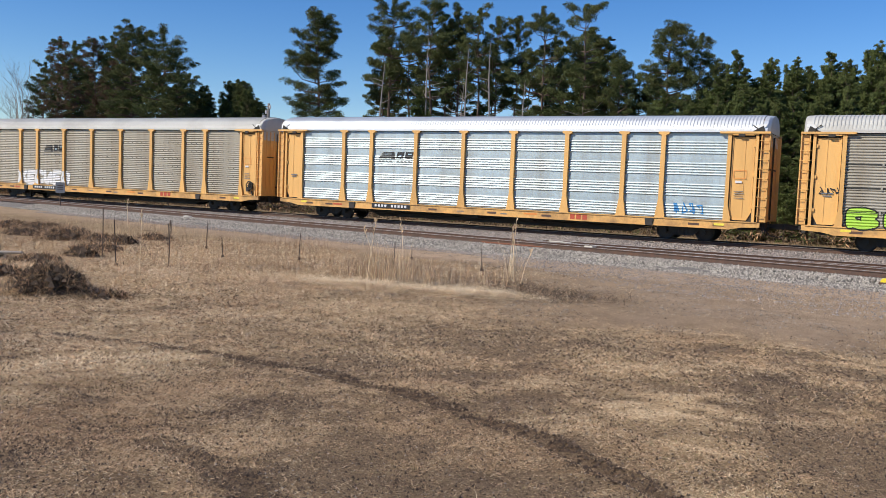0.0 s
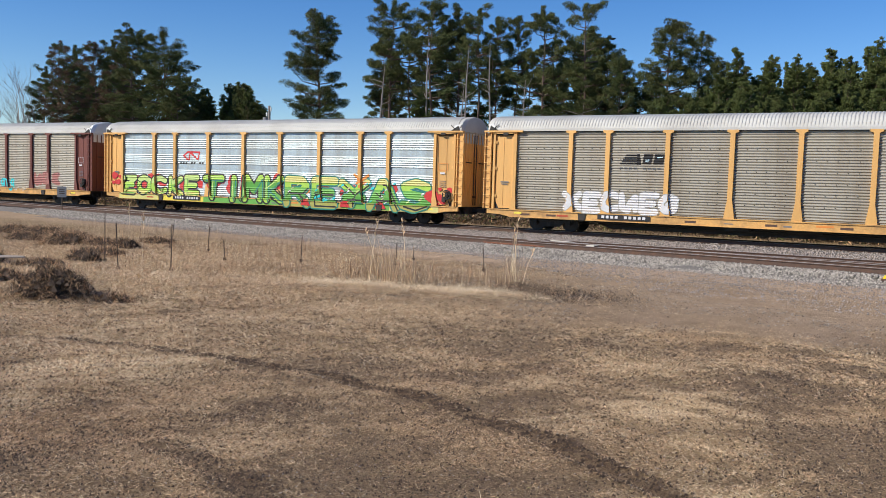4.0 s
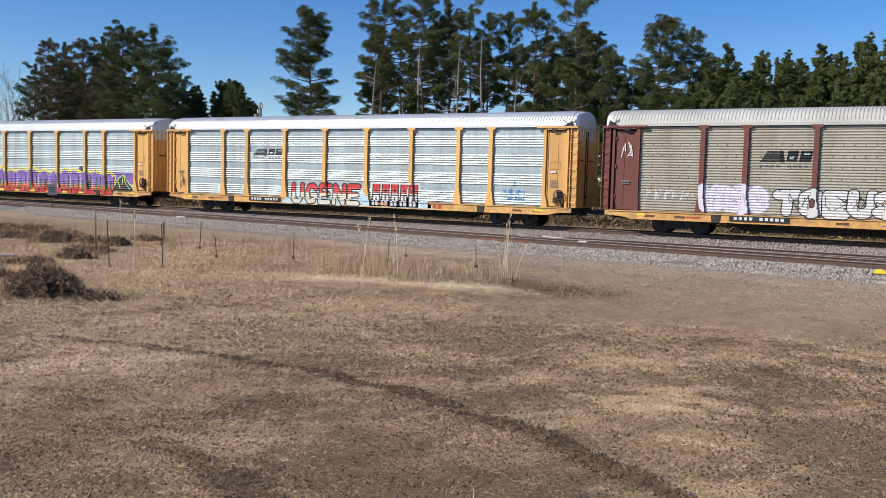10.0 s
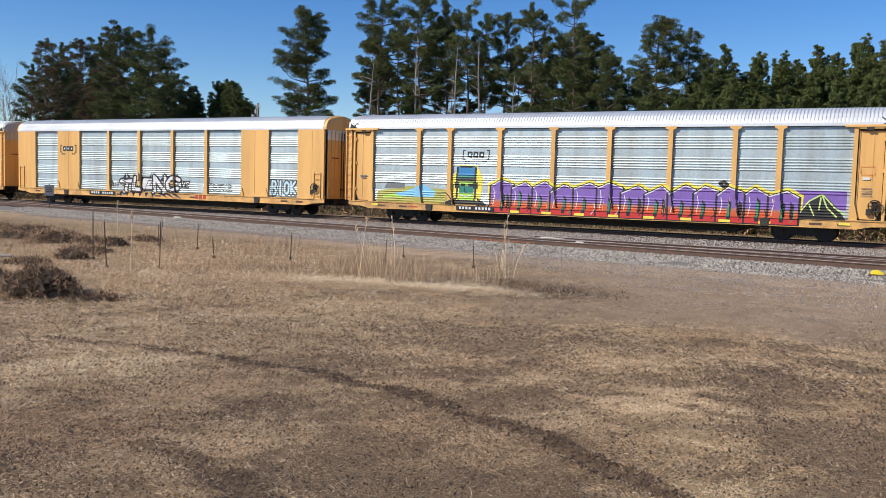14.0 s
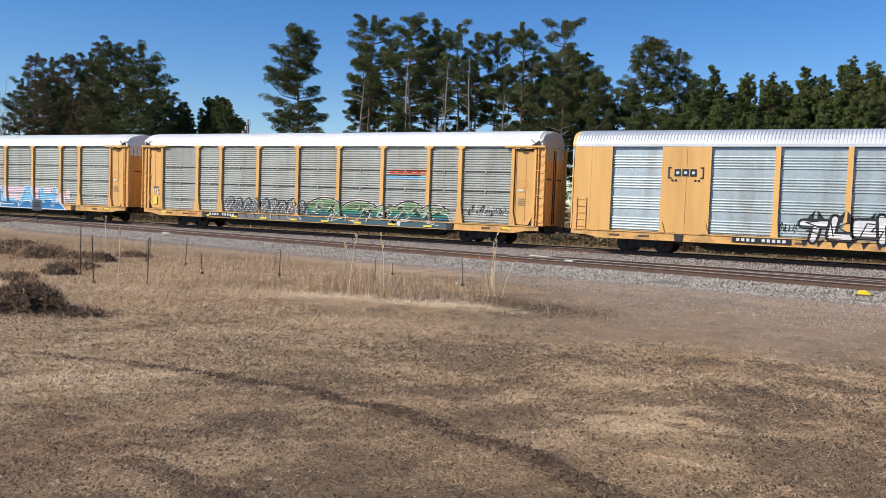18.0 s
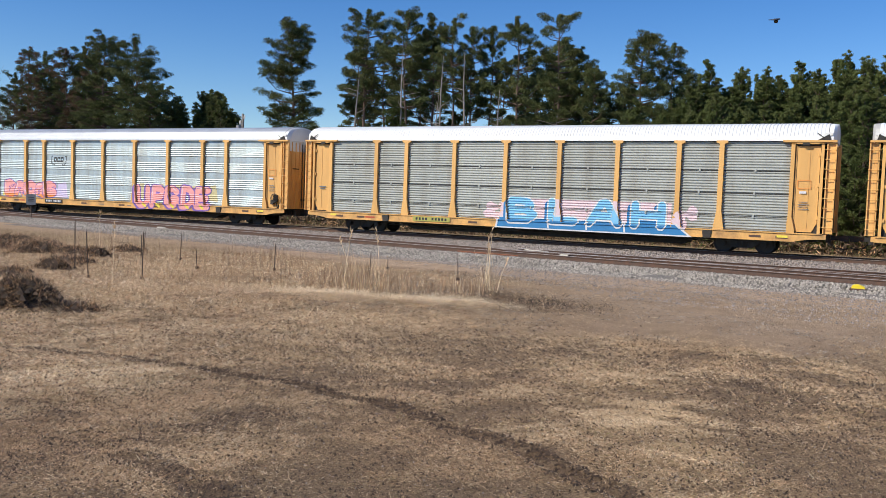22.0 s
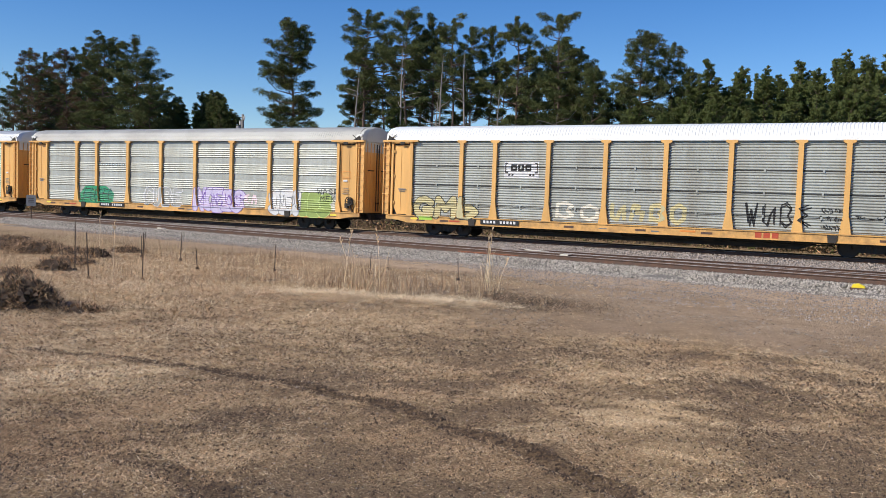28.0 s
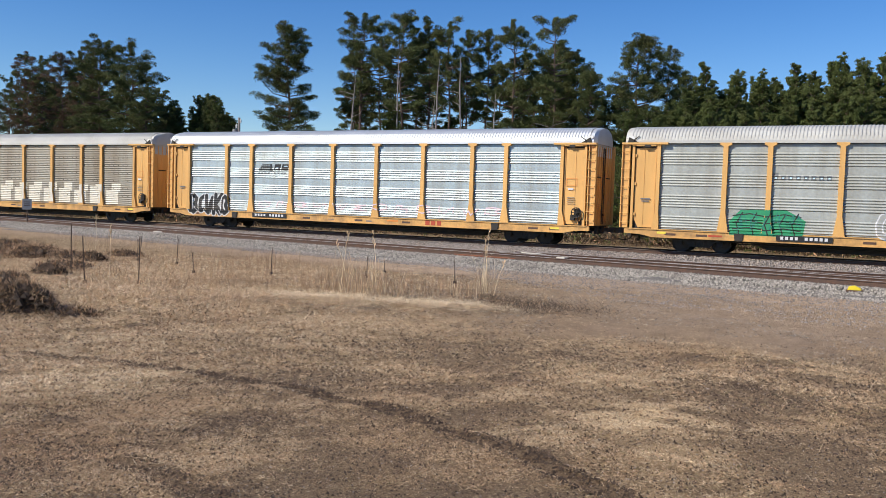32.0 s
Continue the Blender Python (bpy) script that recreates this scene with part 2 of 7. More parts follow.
# ---- mesh helpers ----
class Shape:
    """Points and faces of one mesh, with a material index for each face."""

    def __init__(self):
        self.v, self.f, self.m = [], [], []

    def quad(self, a, b, c, d, mat=0):
        i = len(self.v)
        self.v += [a, b, c, d]
        self.f.append((i, i + 1, i + 2, i + 3))
        self.m.append(mat)

    def box(self, x0, x1, y0, y1, z0, z1, mat=0):
        i = len(self.v)
        self.v += [(x, y, z) for z in (z0, z1) for y in (y0, y1) for x in (x0, x1)]
        for q in ((0, 2, 3, 1), (4, 5, 7, 6), (0, 1, 5, 4), (2, 6, 7, 3), (0, 4, 6, 2), (1, 3, 7, 5)):
            self.f.append(tuple(i + k for k in q))
            self.m.append(mat)
        return self

    def prism(self, outline, y0, y1, mat=0):
        """A plate with the outline (x, z) points, anticlockwise seen from -y, from y0 to y1."""
        i, n = len(self.v), len(outline)
        self.v += [(x, y0, z) for x, z in outline] + [(x, y1, z) for x, z in outline]
        self.f.append(tuple(range(i, i + n)))
        self.f.append(tuple(range(i + 2 * n - 1, i + n - 1, -1)))
        self.f += [(i + (k + 1) % n, i + k, i + n + k, i + n + (k + 1) % n) for k in range(n)]
        self.m += [mat] * (n + 2)
        return self

    def tube(self, path, radii, sides=6, mat=0, cap=True):
        """A round bar along the points of path."""
        pts = [Vector(q) for q in path]
        if not hasattr(radii, "__len__"):
            radii = [radii] * len(pts)
        i = len(self.v)
        for k, q in enumerate(pts):
            d = (pts[min(k + 1, len(pts) - 1)] - pts[max(k - 1, 0)]).normalized()
            a = d.orthogonal().normalized() if abs(d.z) > 0.9 else d.cross(Vector((0, 0, 1))).normalized()
            b = d.cross(a)
            for s in range(sides):
                w = 2 * math.pi * s / sides
                self.v.append(tuple(q + (a * math.cos(w) + b * math.sin(w)) * radii[k]))
        for k in range(len(pts) - 1):
            for s in range(sides):
                u = (s + 1) % sides
                self.f.append((i + k * sides + s, i + k * sides + u, i + (k + 1) * sides + u, i + (k + 1) * sides + s))
                self.m.append(mat)
        if cap:
            self.f.append(tuple(i + s for s in reversed(range(sides))))
            self.f.append(tuple(i + (len(pts) - 1) * sides + s for s in range(sides)))
            self.m += [mat, mat]
        return self

    def mesh(self, name, *mats):
        me = bpy.data.meshes.new(name)
        me.from_pydata(self.v, [], self.f)
        for m in mats:
            me.materials.append(m)
        if any(self.m):
            me.polygons.foreach_set("material_index", self.m)
        me.update()
        return me


def part(name, me, parent=None, label="", at=(0, 0, 0), turn=0.0, mats=(), kind=""):
    """Links a mesh as one object; under a thing when a parent is given. mats dress this object alone."""
    ob = new(name, me)
    ob.location, ob.rotation_euler = at, (0, 0, turn)
    ob.parent = parent
    for slot, m in zip(ob.material_slots, mats):
        slot.link = "OBJECT"
        slot.material = m
    return tagged(ob, label=label, kind=kind)


def thing(name, label, category, group="", at=(0, 0, 0), turn=0.0):
    ob = new(name)
    ob.empty_display_size = 0.3
    ob.location, ob.rotation_euler = at, (0, 0, turn)
    return tagged(ob, label, category, group)


def mesh_from_arrays(name, verts, faces_per, mat_list, mat_index=None):
    """A mesh from numpy points, every face_per points in a row being one face."""
    n = len(verts) // faces_per
    me = bpy.data.meshes.new(name)
    me.vertices.add(len(verts))
    me.vertices.foreach_set("co", np.asarray(verts, dtype=np.float32).ravel())
    me.loops.add(n * faces_per)
    me.loops.foreach_set("vertex_index", np.arange(n * faces_per, dtype=np.int32))
    me.polygons.add(n)
    me.polygons.foreach_set("loop_start", np.arange(0, n * faces_per, faces_per, dtype=np.int32))
    for m in mat_list:
        me.materials.append(m)
    if mat_index is not None:
        me.polygons.foreach_set("material_index", np.asarray(mat_index, dtype=np.int32))
    me.update(calc_edges=True)
    return me


def lattice(nx, ny, seed):
    return np.random.RandomState(seed).rand(nx, ny)


def soft_noise(x, y, size, seed):
    """Smooth random heights from 0 to 1, with bumps of that size."""
    g = lattice(128, 128, seed)
    u, v = np.asarray(x) / size, np.asarray(y) / size
    i, j = np.floor(u).astype(int), np.floor(v).astype(int)
    a, b = u - i, v - j
    a, b = a * a * (3 - 2 * a), b * b * (3 - 2 * b)
    i, j = i % 128, j % 128
    k, m = (i + 1) % 128, (j + 1) % 128
    return (g[i, j] * (1 - a) + g[k, j] * a) * (1 - b) + (g[i, m] * (1 - a) + g[k, m] * a) * b


# ---- the plan: x along the tracks, y away from the field, z over the rail head ----
MAIN_Y = 41.54                                   # middle of the main track
FIELD_Z = -0.40


def siding_y(x):
    """Middle of the nearer track, which closes in on the main track."""
    return 29.55 - 0.155 * np.asarray(x)


RUTS = [  # wheel ruts: width, depth, points
    (0.12, 0.044, [(-11.1, 7.8), (-9.5, 7.95), (-7.5, 7.65), (-5.9, 7.45), (-4.55, 7.1), (-3.7, 6.8), (-2.9, 6.45), (-2.05, 5.9), (-1.55, 5.6), (-0.6, 4.9)]),
    (0.34, 0.014, [(-6.9, 3.6), (-6.6, 4.6), (-6.5, 5.4), (-6.7, 6.3), (-6.8, 7.1)]),
    (0.32, 0.016, [(-5.3, 2.8), (-5.25, 3.9), (-5.15, 5.0), (-5.05, 5.7), (-4.9, 6.4)]),
    (0.15, 0.020, [(-4.7, 4.35), (-4.1, 4.15), (-3.6, 4.0), (-2.9, 3.6)]),
    (0.25, 0.008, [(0.6, 8.9), (-0.6, 9.9), (-2.4, 11.4), (-4.6, 12.4)]),
]


def to_line(x, y, points):
    best = np.full(np.shape(x), 1e9)
    for (ax, ay), (bx, by) in zip(points, points[1:]):
        dx, dy = bx - ax, by - ay
        u = np.clip(((x - ax) * dx + (y - ay) * dy) / (dx * dx + dy * dy), 0, 1)
        best = np.minimum(best, np.hypot(x - ax - u * dx, y - ay - u * dy))
    return best


def rut_wear(x, y):
    """Ruts come and go: 0 where the grass has closed over them, 1 where the soil lies open."""
    return np.clip(2.0 * soft_noise(x, y, 0.75, 71) + 0.9 * soft_noise(x, y, 0.25, 72) - 0.95, 0.12, 0.8) * np.clip((np.asarray(x) + 6.6) / 1.6, 0.25, 1) + 0.45 * np.clip((np.asarray(x) + 5.2) / 0.6, 0, 1)


def ground_z(x, y, fine=True):
    x, y = np.asarray(x, float), np.asarray(y, float)
    r = np.hypot(x, y)
    s = np.clip((17 - r) / 13, 0, 1)
    z = FIELD_Z + 0.52 * s * s * (3 - 2 * s)
    if fine:
        near = np.clip((60 - r) / 30, 0, 1) * np.clip((siding_y(x) - 3.4 - y) / 1.5, 0, 1)
        z = z + near * (0.10 * (soft_noise(x, y, 2.6, 3) - 0.5) + 0.05 * (soft_noise(x, y, 0.8, 4) - 0.5) + 0.03 * (soft_noise(x, y, 0.3, 5) - 0.5))
        wear = rut_wear(x, y)
        for width, depth, line in RUTS:
            d, depth = to_line(x, y, line), depth * (0.35 + 0.65 * wear)
            z = z - depth * np.exp(-(d / width * 1.6) ** 2) + 0.4 * depth * np.exp(-((d - width) / width * 2.5) ** 2)
    return z


def road_at(x, y):
    """How far the ground is the bare dirt road that runs along the siding."""
    d = siding_y(x) - y + 0.9 * (soft_noise(x, y, 3.0, 8) - 0.5)
    a = np.clip((d - 2.2) / 0.5, 0, 1) * np.clip((7.4 - d) / 1.6, 0, 1)
    right = np.clip((x + 12) / 7, 0, 1) * np.clip((d - 2.2) / 0.5, 0, 1) * np.clip((15 + 4 * soft_noise(x, y, 2.0, 9) - d) / 6, 0, 1)
    return np.clip(np.maximum(a * (0.55 + 0.45 * np.clip((x + 30) / 12, 0, 1)), 0.75 * right), 0, 1)


STRAW_PATCHES = [  # middle, radius, strength
    (-7.9, 6.3, 1.2, 1.5), (-6.9, 4.7, 0.5, 0.8), (-2.05, 8.1, 0.65, 1.6), (-2.6, 7.0, 0.5, 0.6), (-10.4, 11.5, 0.8, 0.6), (-11.4, 16.4, 1.6, 0.6), (-9.3, 17.1, 1.2, 0.6), (-13.5, 11.5, 2.2, 0.5), (-16.0, 14.0, 3.0, 0.5), (-3.4, 8.6, 0.5, 0.6), (-5.6, 9.6, 0.7, 0.4), (-1.0, 5.6, 0.4, 0.5),
    (-12.8, 13.8, 1.8, 0.7), (-3.6, 4.5, 0.16, 1.0), (-4.4, 4.9, 0.3, 0.15), (-1.4, 6.9, 0.45, 0.7), (-2.9, 9.8, 0.8, 0.5), (-0.9, 8.8, 0.5, 0.5),
    (-14.5, 15.5, 4.0, 0.75), (-20.5, 19.0, 6.0, 0.75), (-9.5, 13.0, 2.5, 0.55), (-27.0, 22.5, 5.0, 0.6), (-10.5, 8.6, 1.4, 0.9), (-9.6, 8.6, 0.8, 0.5)]


def straw_at(x, y):
    v = np.zeros(len(x))
    for cx, cy, r, k in STRAW_PATCHES:
        v = np.maximum(v, k * np.exp(-(((x - cx) ** 2 + (y - cy) ** 2) / (r * r)) ** 1.2))
    return v * np.clip(2.6 * (soft_noise(x, y, 0.22, 27) + 0.5 * soft_noise(x, y, 0.6, 28)) - 0.85, 0, 1)


def cover(x, y):
    """How thick the dry grass stands, from 0 to 1."""
    n = 0.32 * soft_noise(x, y, 1.5, 21) + 0.34 * soft_noise(x, y, 0.45, 22) + 0.34 * soft_noise(x, y, 0.13, 23) + 0.05 * np.clip((-x - 8) / 6, 0, 1)
    v = np.clip((n - 0.38) / 0.30, 0.12, 1) * 0.80
    for width, depth, line in RUTS:
        d = to_line(x, y, line) + 0.5 * width * (soft_noise(x, y, 0.3, 24) - 0.5)
        v = v * (1 - (1 - np.clip((d / width - 0.2) / 1.3, 0.9 - 16 * depth, 1)) * rut_wear(x, y))
    v = np.clip(v + 0.9 * straw_at(x, y), 0, 1)
    return v * (1 - 0.93 * np.clip(1.4 * road_at(x, y), 0, 1))


def graded(stops):
    """Coordinates from pairs of (end, step)."""
    out = [stops[0]]
    for end, step in stops[1:]:
        n = max(1, round((end - out[-1]) / step))
        out += list(np.linspace(out[-1], end, n + 1)[1:])
    return np.array(out)


def build_ground():
    xs = graded([-2400.0, (-600, 300), (-150, 50), (-60, 6), (-30, 0.6), (-14, 0.25), (6, 0.11), (16, 0.6), (60, 6), (600, 60), (2400, 300)])
    ys = graded([-600.0, (-60, 90), (-6, 6), (2.5, 0.6), (14, 0.10), (26, 0.22), (34, 0.6), (70, 4), (200, 20), (800, 100), (3000, 400)])
    gx, gy = np.meshgrid(xs, ys)
    gz = ground_z(gx, gy)
    co = np.stack([gx, gy, gz], -1).reshape(-1, 3)
    w, h = len(xs), len(ys)
    i = (np.arange(h - 1)[:, None] * w + np.arange(w - 1)).ravel()
    faces = np.stack([i, i + 1, i + w + 1, i + w], -1)
    me = bpy.data.meshes.new("ground")
    me.vertices.add(len(co))
    me.vertices.foreach_set("co", co.ravel())
    me.loops.add(faces.size)
    me.loops.foreach_set("vertex_index", faces.ravel().astype(np.int32))
    me.polygons.add(len(faces))
    me.polygons.foreach_set("loop_start", np.arange(0, faces.size, 4, dtype=np.int32))
    me.update(calc_edges=True)
    me.polygons.foreach_set("use_smooth", np.ones(len(faces), bool))
    bare = np.zeros(gx.shape)
    for width, depth, line in RUTS:
        d = to_line(gx, gy, line) + 0.25 * width * (soft_noise(gx, gy, 0.35, 7) - 0.5)
        bare = np.maximum(bare, np.clip(1.35 - d / width, 0, 1) * (0.15 + depth * 14) * rut_wear(gx, gy))
    bare = bare + 0.45 * np.clip(2.6 * (0.5 - cover(gx.ravel(), gy.ravel()).reshape(gx.shape)), 0, 1) * (np.hypot(gx, gy) < 40)
    straw = straw_at(gx.ravel(), gy.ravel()).reshape(gx.shape) * (np.hypot(gx, gy) < 60)
    for name, val in (("bare", bare), ("road", road_at(gx, gy)), ("straw", straw)):
        me.attributes.new(name, "FLOAT", "POINT").data.foreach_set("value", val.ravel().astype(np.float32))
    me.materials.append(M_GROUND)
    return part("ground", me, label="dry mown field of straw and bare soil with wheel ruts", kind="structure")


build_ground()


# ---- tracks ----
def bed_mesh(half_top, half_foot, length, top, foot):
    s = Shape()
    rows = np.linspace(-length / 2, length / 2, 120)
    prof = [(-half_foot, foot), (-half_foot + 0.35, foot + 0.1), (-half_top - 0.12, top - 0.08), (-half_top + 0.1, top), (half_top - 0.1, top), (half_top + 0.12, top - 0.08), (half_foot, foot)]
    rnd = np.random.RandomState(5)
    for x in rows:
        for k, (y, z) in enumerate(prof):
            s.v.append((x, y + rnd.uniform(-0.09, 0.09), z + (rnd.uniform(-0.03, 0.03) if 0 < k < 6 else 0)))
    n = len(prof)
    for a in range(len(rows) - 1):
        for k in range(n - 1):
            s.f.append((a * n + k, (a + 1) * n + k, (a + 1) * n + k + 1, a * n + k + 1))
            s.m.append(0)
    return s.mesh("ballast", M_BALLAST)


def rail_mesh(length):
    s = Shape()
    half = [(0.07, 0.0), (0.07, 0.012), (0.012, 0.035), (0.012, 0.125), (0.034, 0.135), (0.036, 0.165), (0.028, 0.172)]
    outline = [(y, z - 0.172) for y, z in half] + [(-y, z - 0.172) for y, z in reversed(half)]
    n = len(outline)
    s.v = [(x, y, z) for x in (-length / 2, length / 2) for y, z in outline]
    for k in range(n):
        head = abs(outline[k][1]) < 0.01 and abs(outline[(k + 1) % n][1]) < 0.01
        s.f.append((k, n + k, n + (k + 1) % n, (k + 1) % n))
        s.m.append(1 if head else 0)
    return s.mesh("rail", M_RAIL, M_RAILHEAD)


def stones(name, label, mat, count, seed, x0, x1, place, size=(0.028, 0.05)):
    """Loose broken stones as one heap; place gives (y, z) for arrays of x and a random share."""
    rnd = np.random.RandomState(seed)
    x = rnd.uniform(x0, x1, count)
    y, z = place(x, rnd.rand(count), rnd)
    oct_v = np.array([(1, 0, 0), (0, 1, 0), (-1, 0, 0), (0, -1, 0), (0, 0, 1), (0, 0, -1)], float)
    oct_f = np.array([(0, 1, 4), (1, 2, 4), (2, 3, 4), (3, 0, 4), (1, 0, 5), (2, 1, 5), (3, 2, 5), (0, 3, 5)])
    v = oct_v[None] * rnd.uniform(0.65, 1.35, (count, 6, 3)) * rnd.uniform(*size, (count, 1, 1)) + rnd.uniform(-0.012, 0.012, (count, 6, 3))
    a = rnd.rand(count) * 6.28
    c, s = np.cos(a)[:, None], np.sin(a)[:, None]
    v = np.stack([v[..., 0] * c - v[..., 1] * s, v[..., 0] * s + v[..., 1] * c, v[..., 2]], -1)
    v += np.stack([x, y, z], -1)[:, None]
    me = bpy.data.meshes.new(name)
    me.vertices.add(count * 6)
    me.vertices.foreach_set("co", v.ravel())
    f = (oct_f[None] + np.arange(count)[:, None, None] * 6).reshape(-1, 3).astype(np.int32)
    me.loops.add(f.size)
    me.loops.foreach_set("vertex_index", f.ravel())
    me.polygons.add(len(f))
    me.polygons.foreach_set("loop_start", np.arange(0, f.size, 3, dtype=np.int32))
    me.materials.append(mat)
    me.update(calc_edges=True)
    return part(name, me, label=label, kind="stuff")


def build_track(name, label, middle, angle, along, length, near_x0, near_x1):
    track = thing(name, label, "railway track", at=(along, middle, 0), turn=angle)
    track["kind"] = "structure"
    rail = rail_mesh(length)
    for side in (-0.7525, 0.7525):
        part("rail", rail, track, "rusty steel rail with a worn bright head", at=(0, side, 0))
    tie = Shape().box(-0.115, 0.115, -1.29, 1.29, -0.36, -0.178).mesh("tie", M_TIE)
    plate = Shape().box(-0.10, 0.10, -0.17, 0.17, -0.178, -0.168).box(-0.05, -0.02, -0.11, -0.08, -0.17, -0.13).box(0.02, 0.05, 0.08, 0.11, -0.17, -0.13).mesh("tie_plate", M_RAIL)
    rest = Shape()
    rnd = random.Random(4)
    k = 0
    for n in range(int(length / 0.53)):
        x = -length / 2 + 0.27 + n * 0.53 + rnd.uniform(-0.03, 0.03)
        if near_x0 < x + along < near_x1 and k < 290:
            k += 1
            t = part("tie", tie, track, at=(x, rnd.uniform(-0.06, 0.06), rnd.uniform(-0.012, 0.0)), turn=rnd.uniform(-0.02, 0.02))
            if name == "siding_track":
                part("tie_plate", plate, track, at=(x, -0.7525, 0))
        else:
            rest.box(x - 0.115, x + 0.115, -1.29, 1.29, -0.36, -0.178)
    part("ties", rest.mesh("ties", M_TIE), track, kind="stuff")
    return track


SIDING_ANGLE = math.atan(-0.155)
SIDING_X = -22.0
build_track("main_track", "main railway track on ballast with polished rails", MAIN_Y, 0.0, -30.0, 420.0, -78, 60)
build_track("siding_track", "rusty siding track closing in on the main track", float(siding_y(SIDING_X)), SIDING_ANGLE, SIDING_X, 118.0, -62, 20)


def turnout():
    """The rails that leave the siding at the switch and run off at a flatter angle."""
    t = thing("turnout_track", "rusty turnout rails leaving the siding at a switch", "railway track", at=(10.0, 31.35, 0), turn=math.atan(-0.053))
    t["kind"] = "structure"
    rail = rail_mesh(48.0)
    for side in (-0.7525, 0.7525):
        part("rail", rail, t, "rusty steel rail with a worn bright head", at=(0, side, 0.004))
    tie = Shape().box(-0.115, 0.115, -1.3, 1.3, -0.36, -0.182).mesh("tie", M_TIE)
    for k in range(80):
        part("tie", tie, t, at=(-20 + k * 0.53, 0, 0))


turnout()
part("ballast_main", bed_mesh(1.75, 3.1, 420.0, -0.20, -0.42), label="pinkish grey crushed stone bed of the main track", at=(-30, MAIN_Y, 0), kind="structure")
part("ballast_siding", bed_mesh(1.60, 2.75, 150.0, -0.21, -0.42), label="grey crushed stone bed of the siding", at=(SIDING_X, float(siding_y(SIDING_X)), 0.0), turn=SIDING_ANGLE, kind="structure")


def shoulder_siding(x, u, rnd):
    off = -3.15 + 2.0 * u
    z = np.where(off < -2.6, -0.41, np.where(off < -1.7, -0.41 + (off + 2.6) / 0.9 * 0.2, -0.20))
    return siding_y(x) + off * 1.012 + rnd.uniform(-0.05, 0.05, len(x)), z + rnd.uniform(0, 0.03, len(x))


def between(x, u, rnd):
    a, b = siding_y(x) + 0.86, np.full(len(x), MAIN_Y - 0.86)
    return a + (b - a) * u, -0.195 - 0.10 * np.sin(u * math.pi) + rnd.uniform(0, 0.03, len(x))


def spill(x, u, rnd):
    return siding_y(x) - 2.9 - (1.6 + 5.0 * np.clip((x + 14) / 8, 0, 1)) * u ** 2.0, ground_z(x, siding_y(x) - 2.9 - (1.6 + 5.0 * np.clip((x + 14) / 8, 0, 1)) * u ** 2.0) + rnd.uniform(-0.004, 0.012, len(x))


def cribs(x, u, rnd):
    return siding_y(x) + (u - 0.5) * 1.4, -0.195 + rnd.uniform(-0.01, 0.025, len(x))


stones("ballast_stones", "loose grey crushed stone on the siding shoulder", M_STONE, 52000, 11, -50, 4, shoulder_siding)
stones("ballast_stones", "pinkish crushed stone between the two tracks", M_STONE_PINK, 34000, 12, -50, 6, between)
stones("ballast_stones", "crushed stone between the siding rails", M_STONE, 9000, 13, -50, 4, cribs)
stones("gravel", "gravel spilled over the edge of the dirt road", M_STONE_PINK, 30000, 14, -45, 5, spill, (0.010, 0.028))

# ---- the train of covered car carriers ----
HALF = 13.685                       # half the length over the ladders
EDGES = (-11.92, -9.02, -7.15, -4.295, -1.42, 1.42, 4.295, 7.15, 9.02, 11.92)
PITCH = 28.6
PANEL_Z0, PANEL_Z1 = 1.03, 4.90


def panel_profile(kind):
    """The section of a side sheet: (z, depth in front of the panel plane)."""
    pts = [(PANEL_Z0, 0.0)]
    z = PANEL_Z0 + 0.03
    if kind == "grouped":
        for _ in range(4):
            for _ in range(5):
                pts += [(z, 0.0), (z + 0.035, 0.040), (z + 0.058, 0.043), (z + 0.085, 0.032), (z + 0.114, 0.004)]
                z += 0.122
            pts += [(z + 0.15, 0.004)]
            z += 0.35
    else:
        for _ in range(31):
            pts += [(z, 0.0), (z + 0.045, 0.042), (z + 0.066, 0.042), (z + 0.108, 0.0)]
            z += 0.1225
    pts = [q for q in pts if q[0] < PANEL_Z1 - 0.01]
    return pts + [(PANEL_Z1, 0.0)]


PROFILES = {k: panel_profile(k) for k in ("grouped", "ribbed")}
PANEL_Y, POST_Y = 1.40, 1.555
CACHE = {}


def cached(key, make):
    if key not in CACHE:
        CACHE[key] = make()
    return CACHE[key]


def panel_mesh(width, kind, lines):
    s = Shape()
    prof = PROFILES[kind]
    w = width / 2
    for (z0, d0), (z1, d1) in zip(prof, prof[1:]):
        s.quad((-w, -PANEL_Y - d0, z0), (w, -PANEL_Y - d0, z0), (w, -PANEL_Y - d1, z1), (-w, -PANEL_Y - d1, z1))
    s.quad((w, -PANEL_Y + 0.03, PANEL_Z0), (-w, -PANEL_Y + 0.03, PANEL_Z0), (-w, -PANEL_Y + 0.03, PANEL_Z1), (w, -PANEL_Y + 0.03, PANEL_Z1))
    if lines:  # seams between the stacked sheets, with a clip in the middle of each
        for z in (1.62, 2.62, 3.62):
            s.box(-w, w, -PANEL_Y - 0.042, -PANEL_Y, z, z + 0.035, 1)
            s.box(-0.04, 0.04, -PANEL_Y - 0.07, -PANEL_Y, z - 0.05, z + 0.09, 0)
    elif kind == "ribbed":     # rows of dark bolts
        for z in (1.62, 2.11, 2.60, 3.09, 3.58, 4.07):
            for k in range(int(width / 0.42)):
                x = -w + 0.21 + k * 0.42
                s.box(x - 0.015, x + 0.015, -PANEL_Y - 0.055, -PANEL_Y, z, z + 0.034, 1)
    return s.mesh("side_panel", M_SILVER, M_DARK)


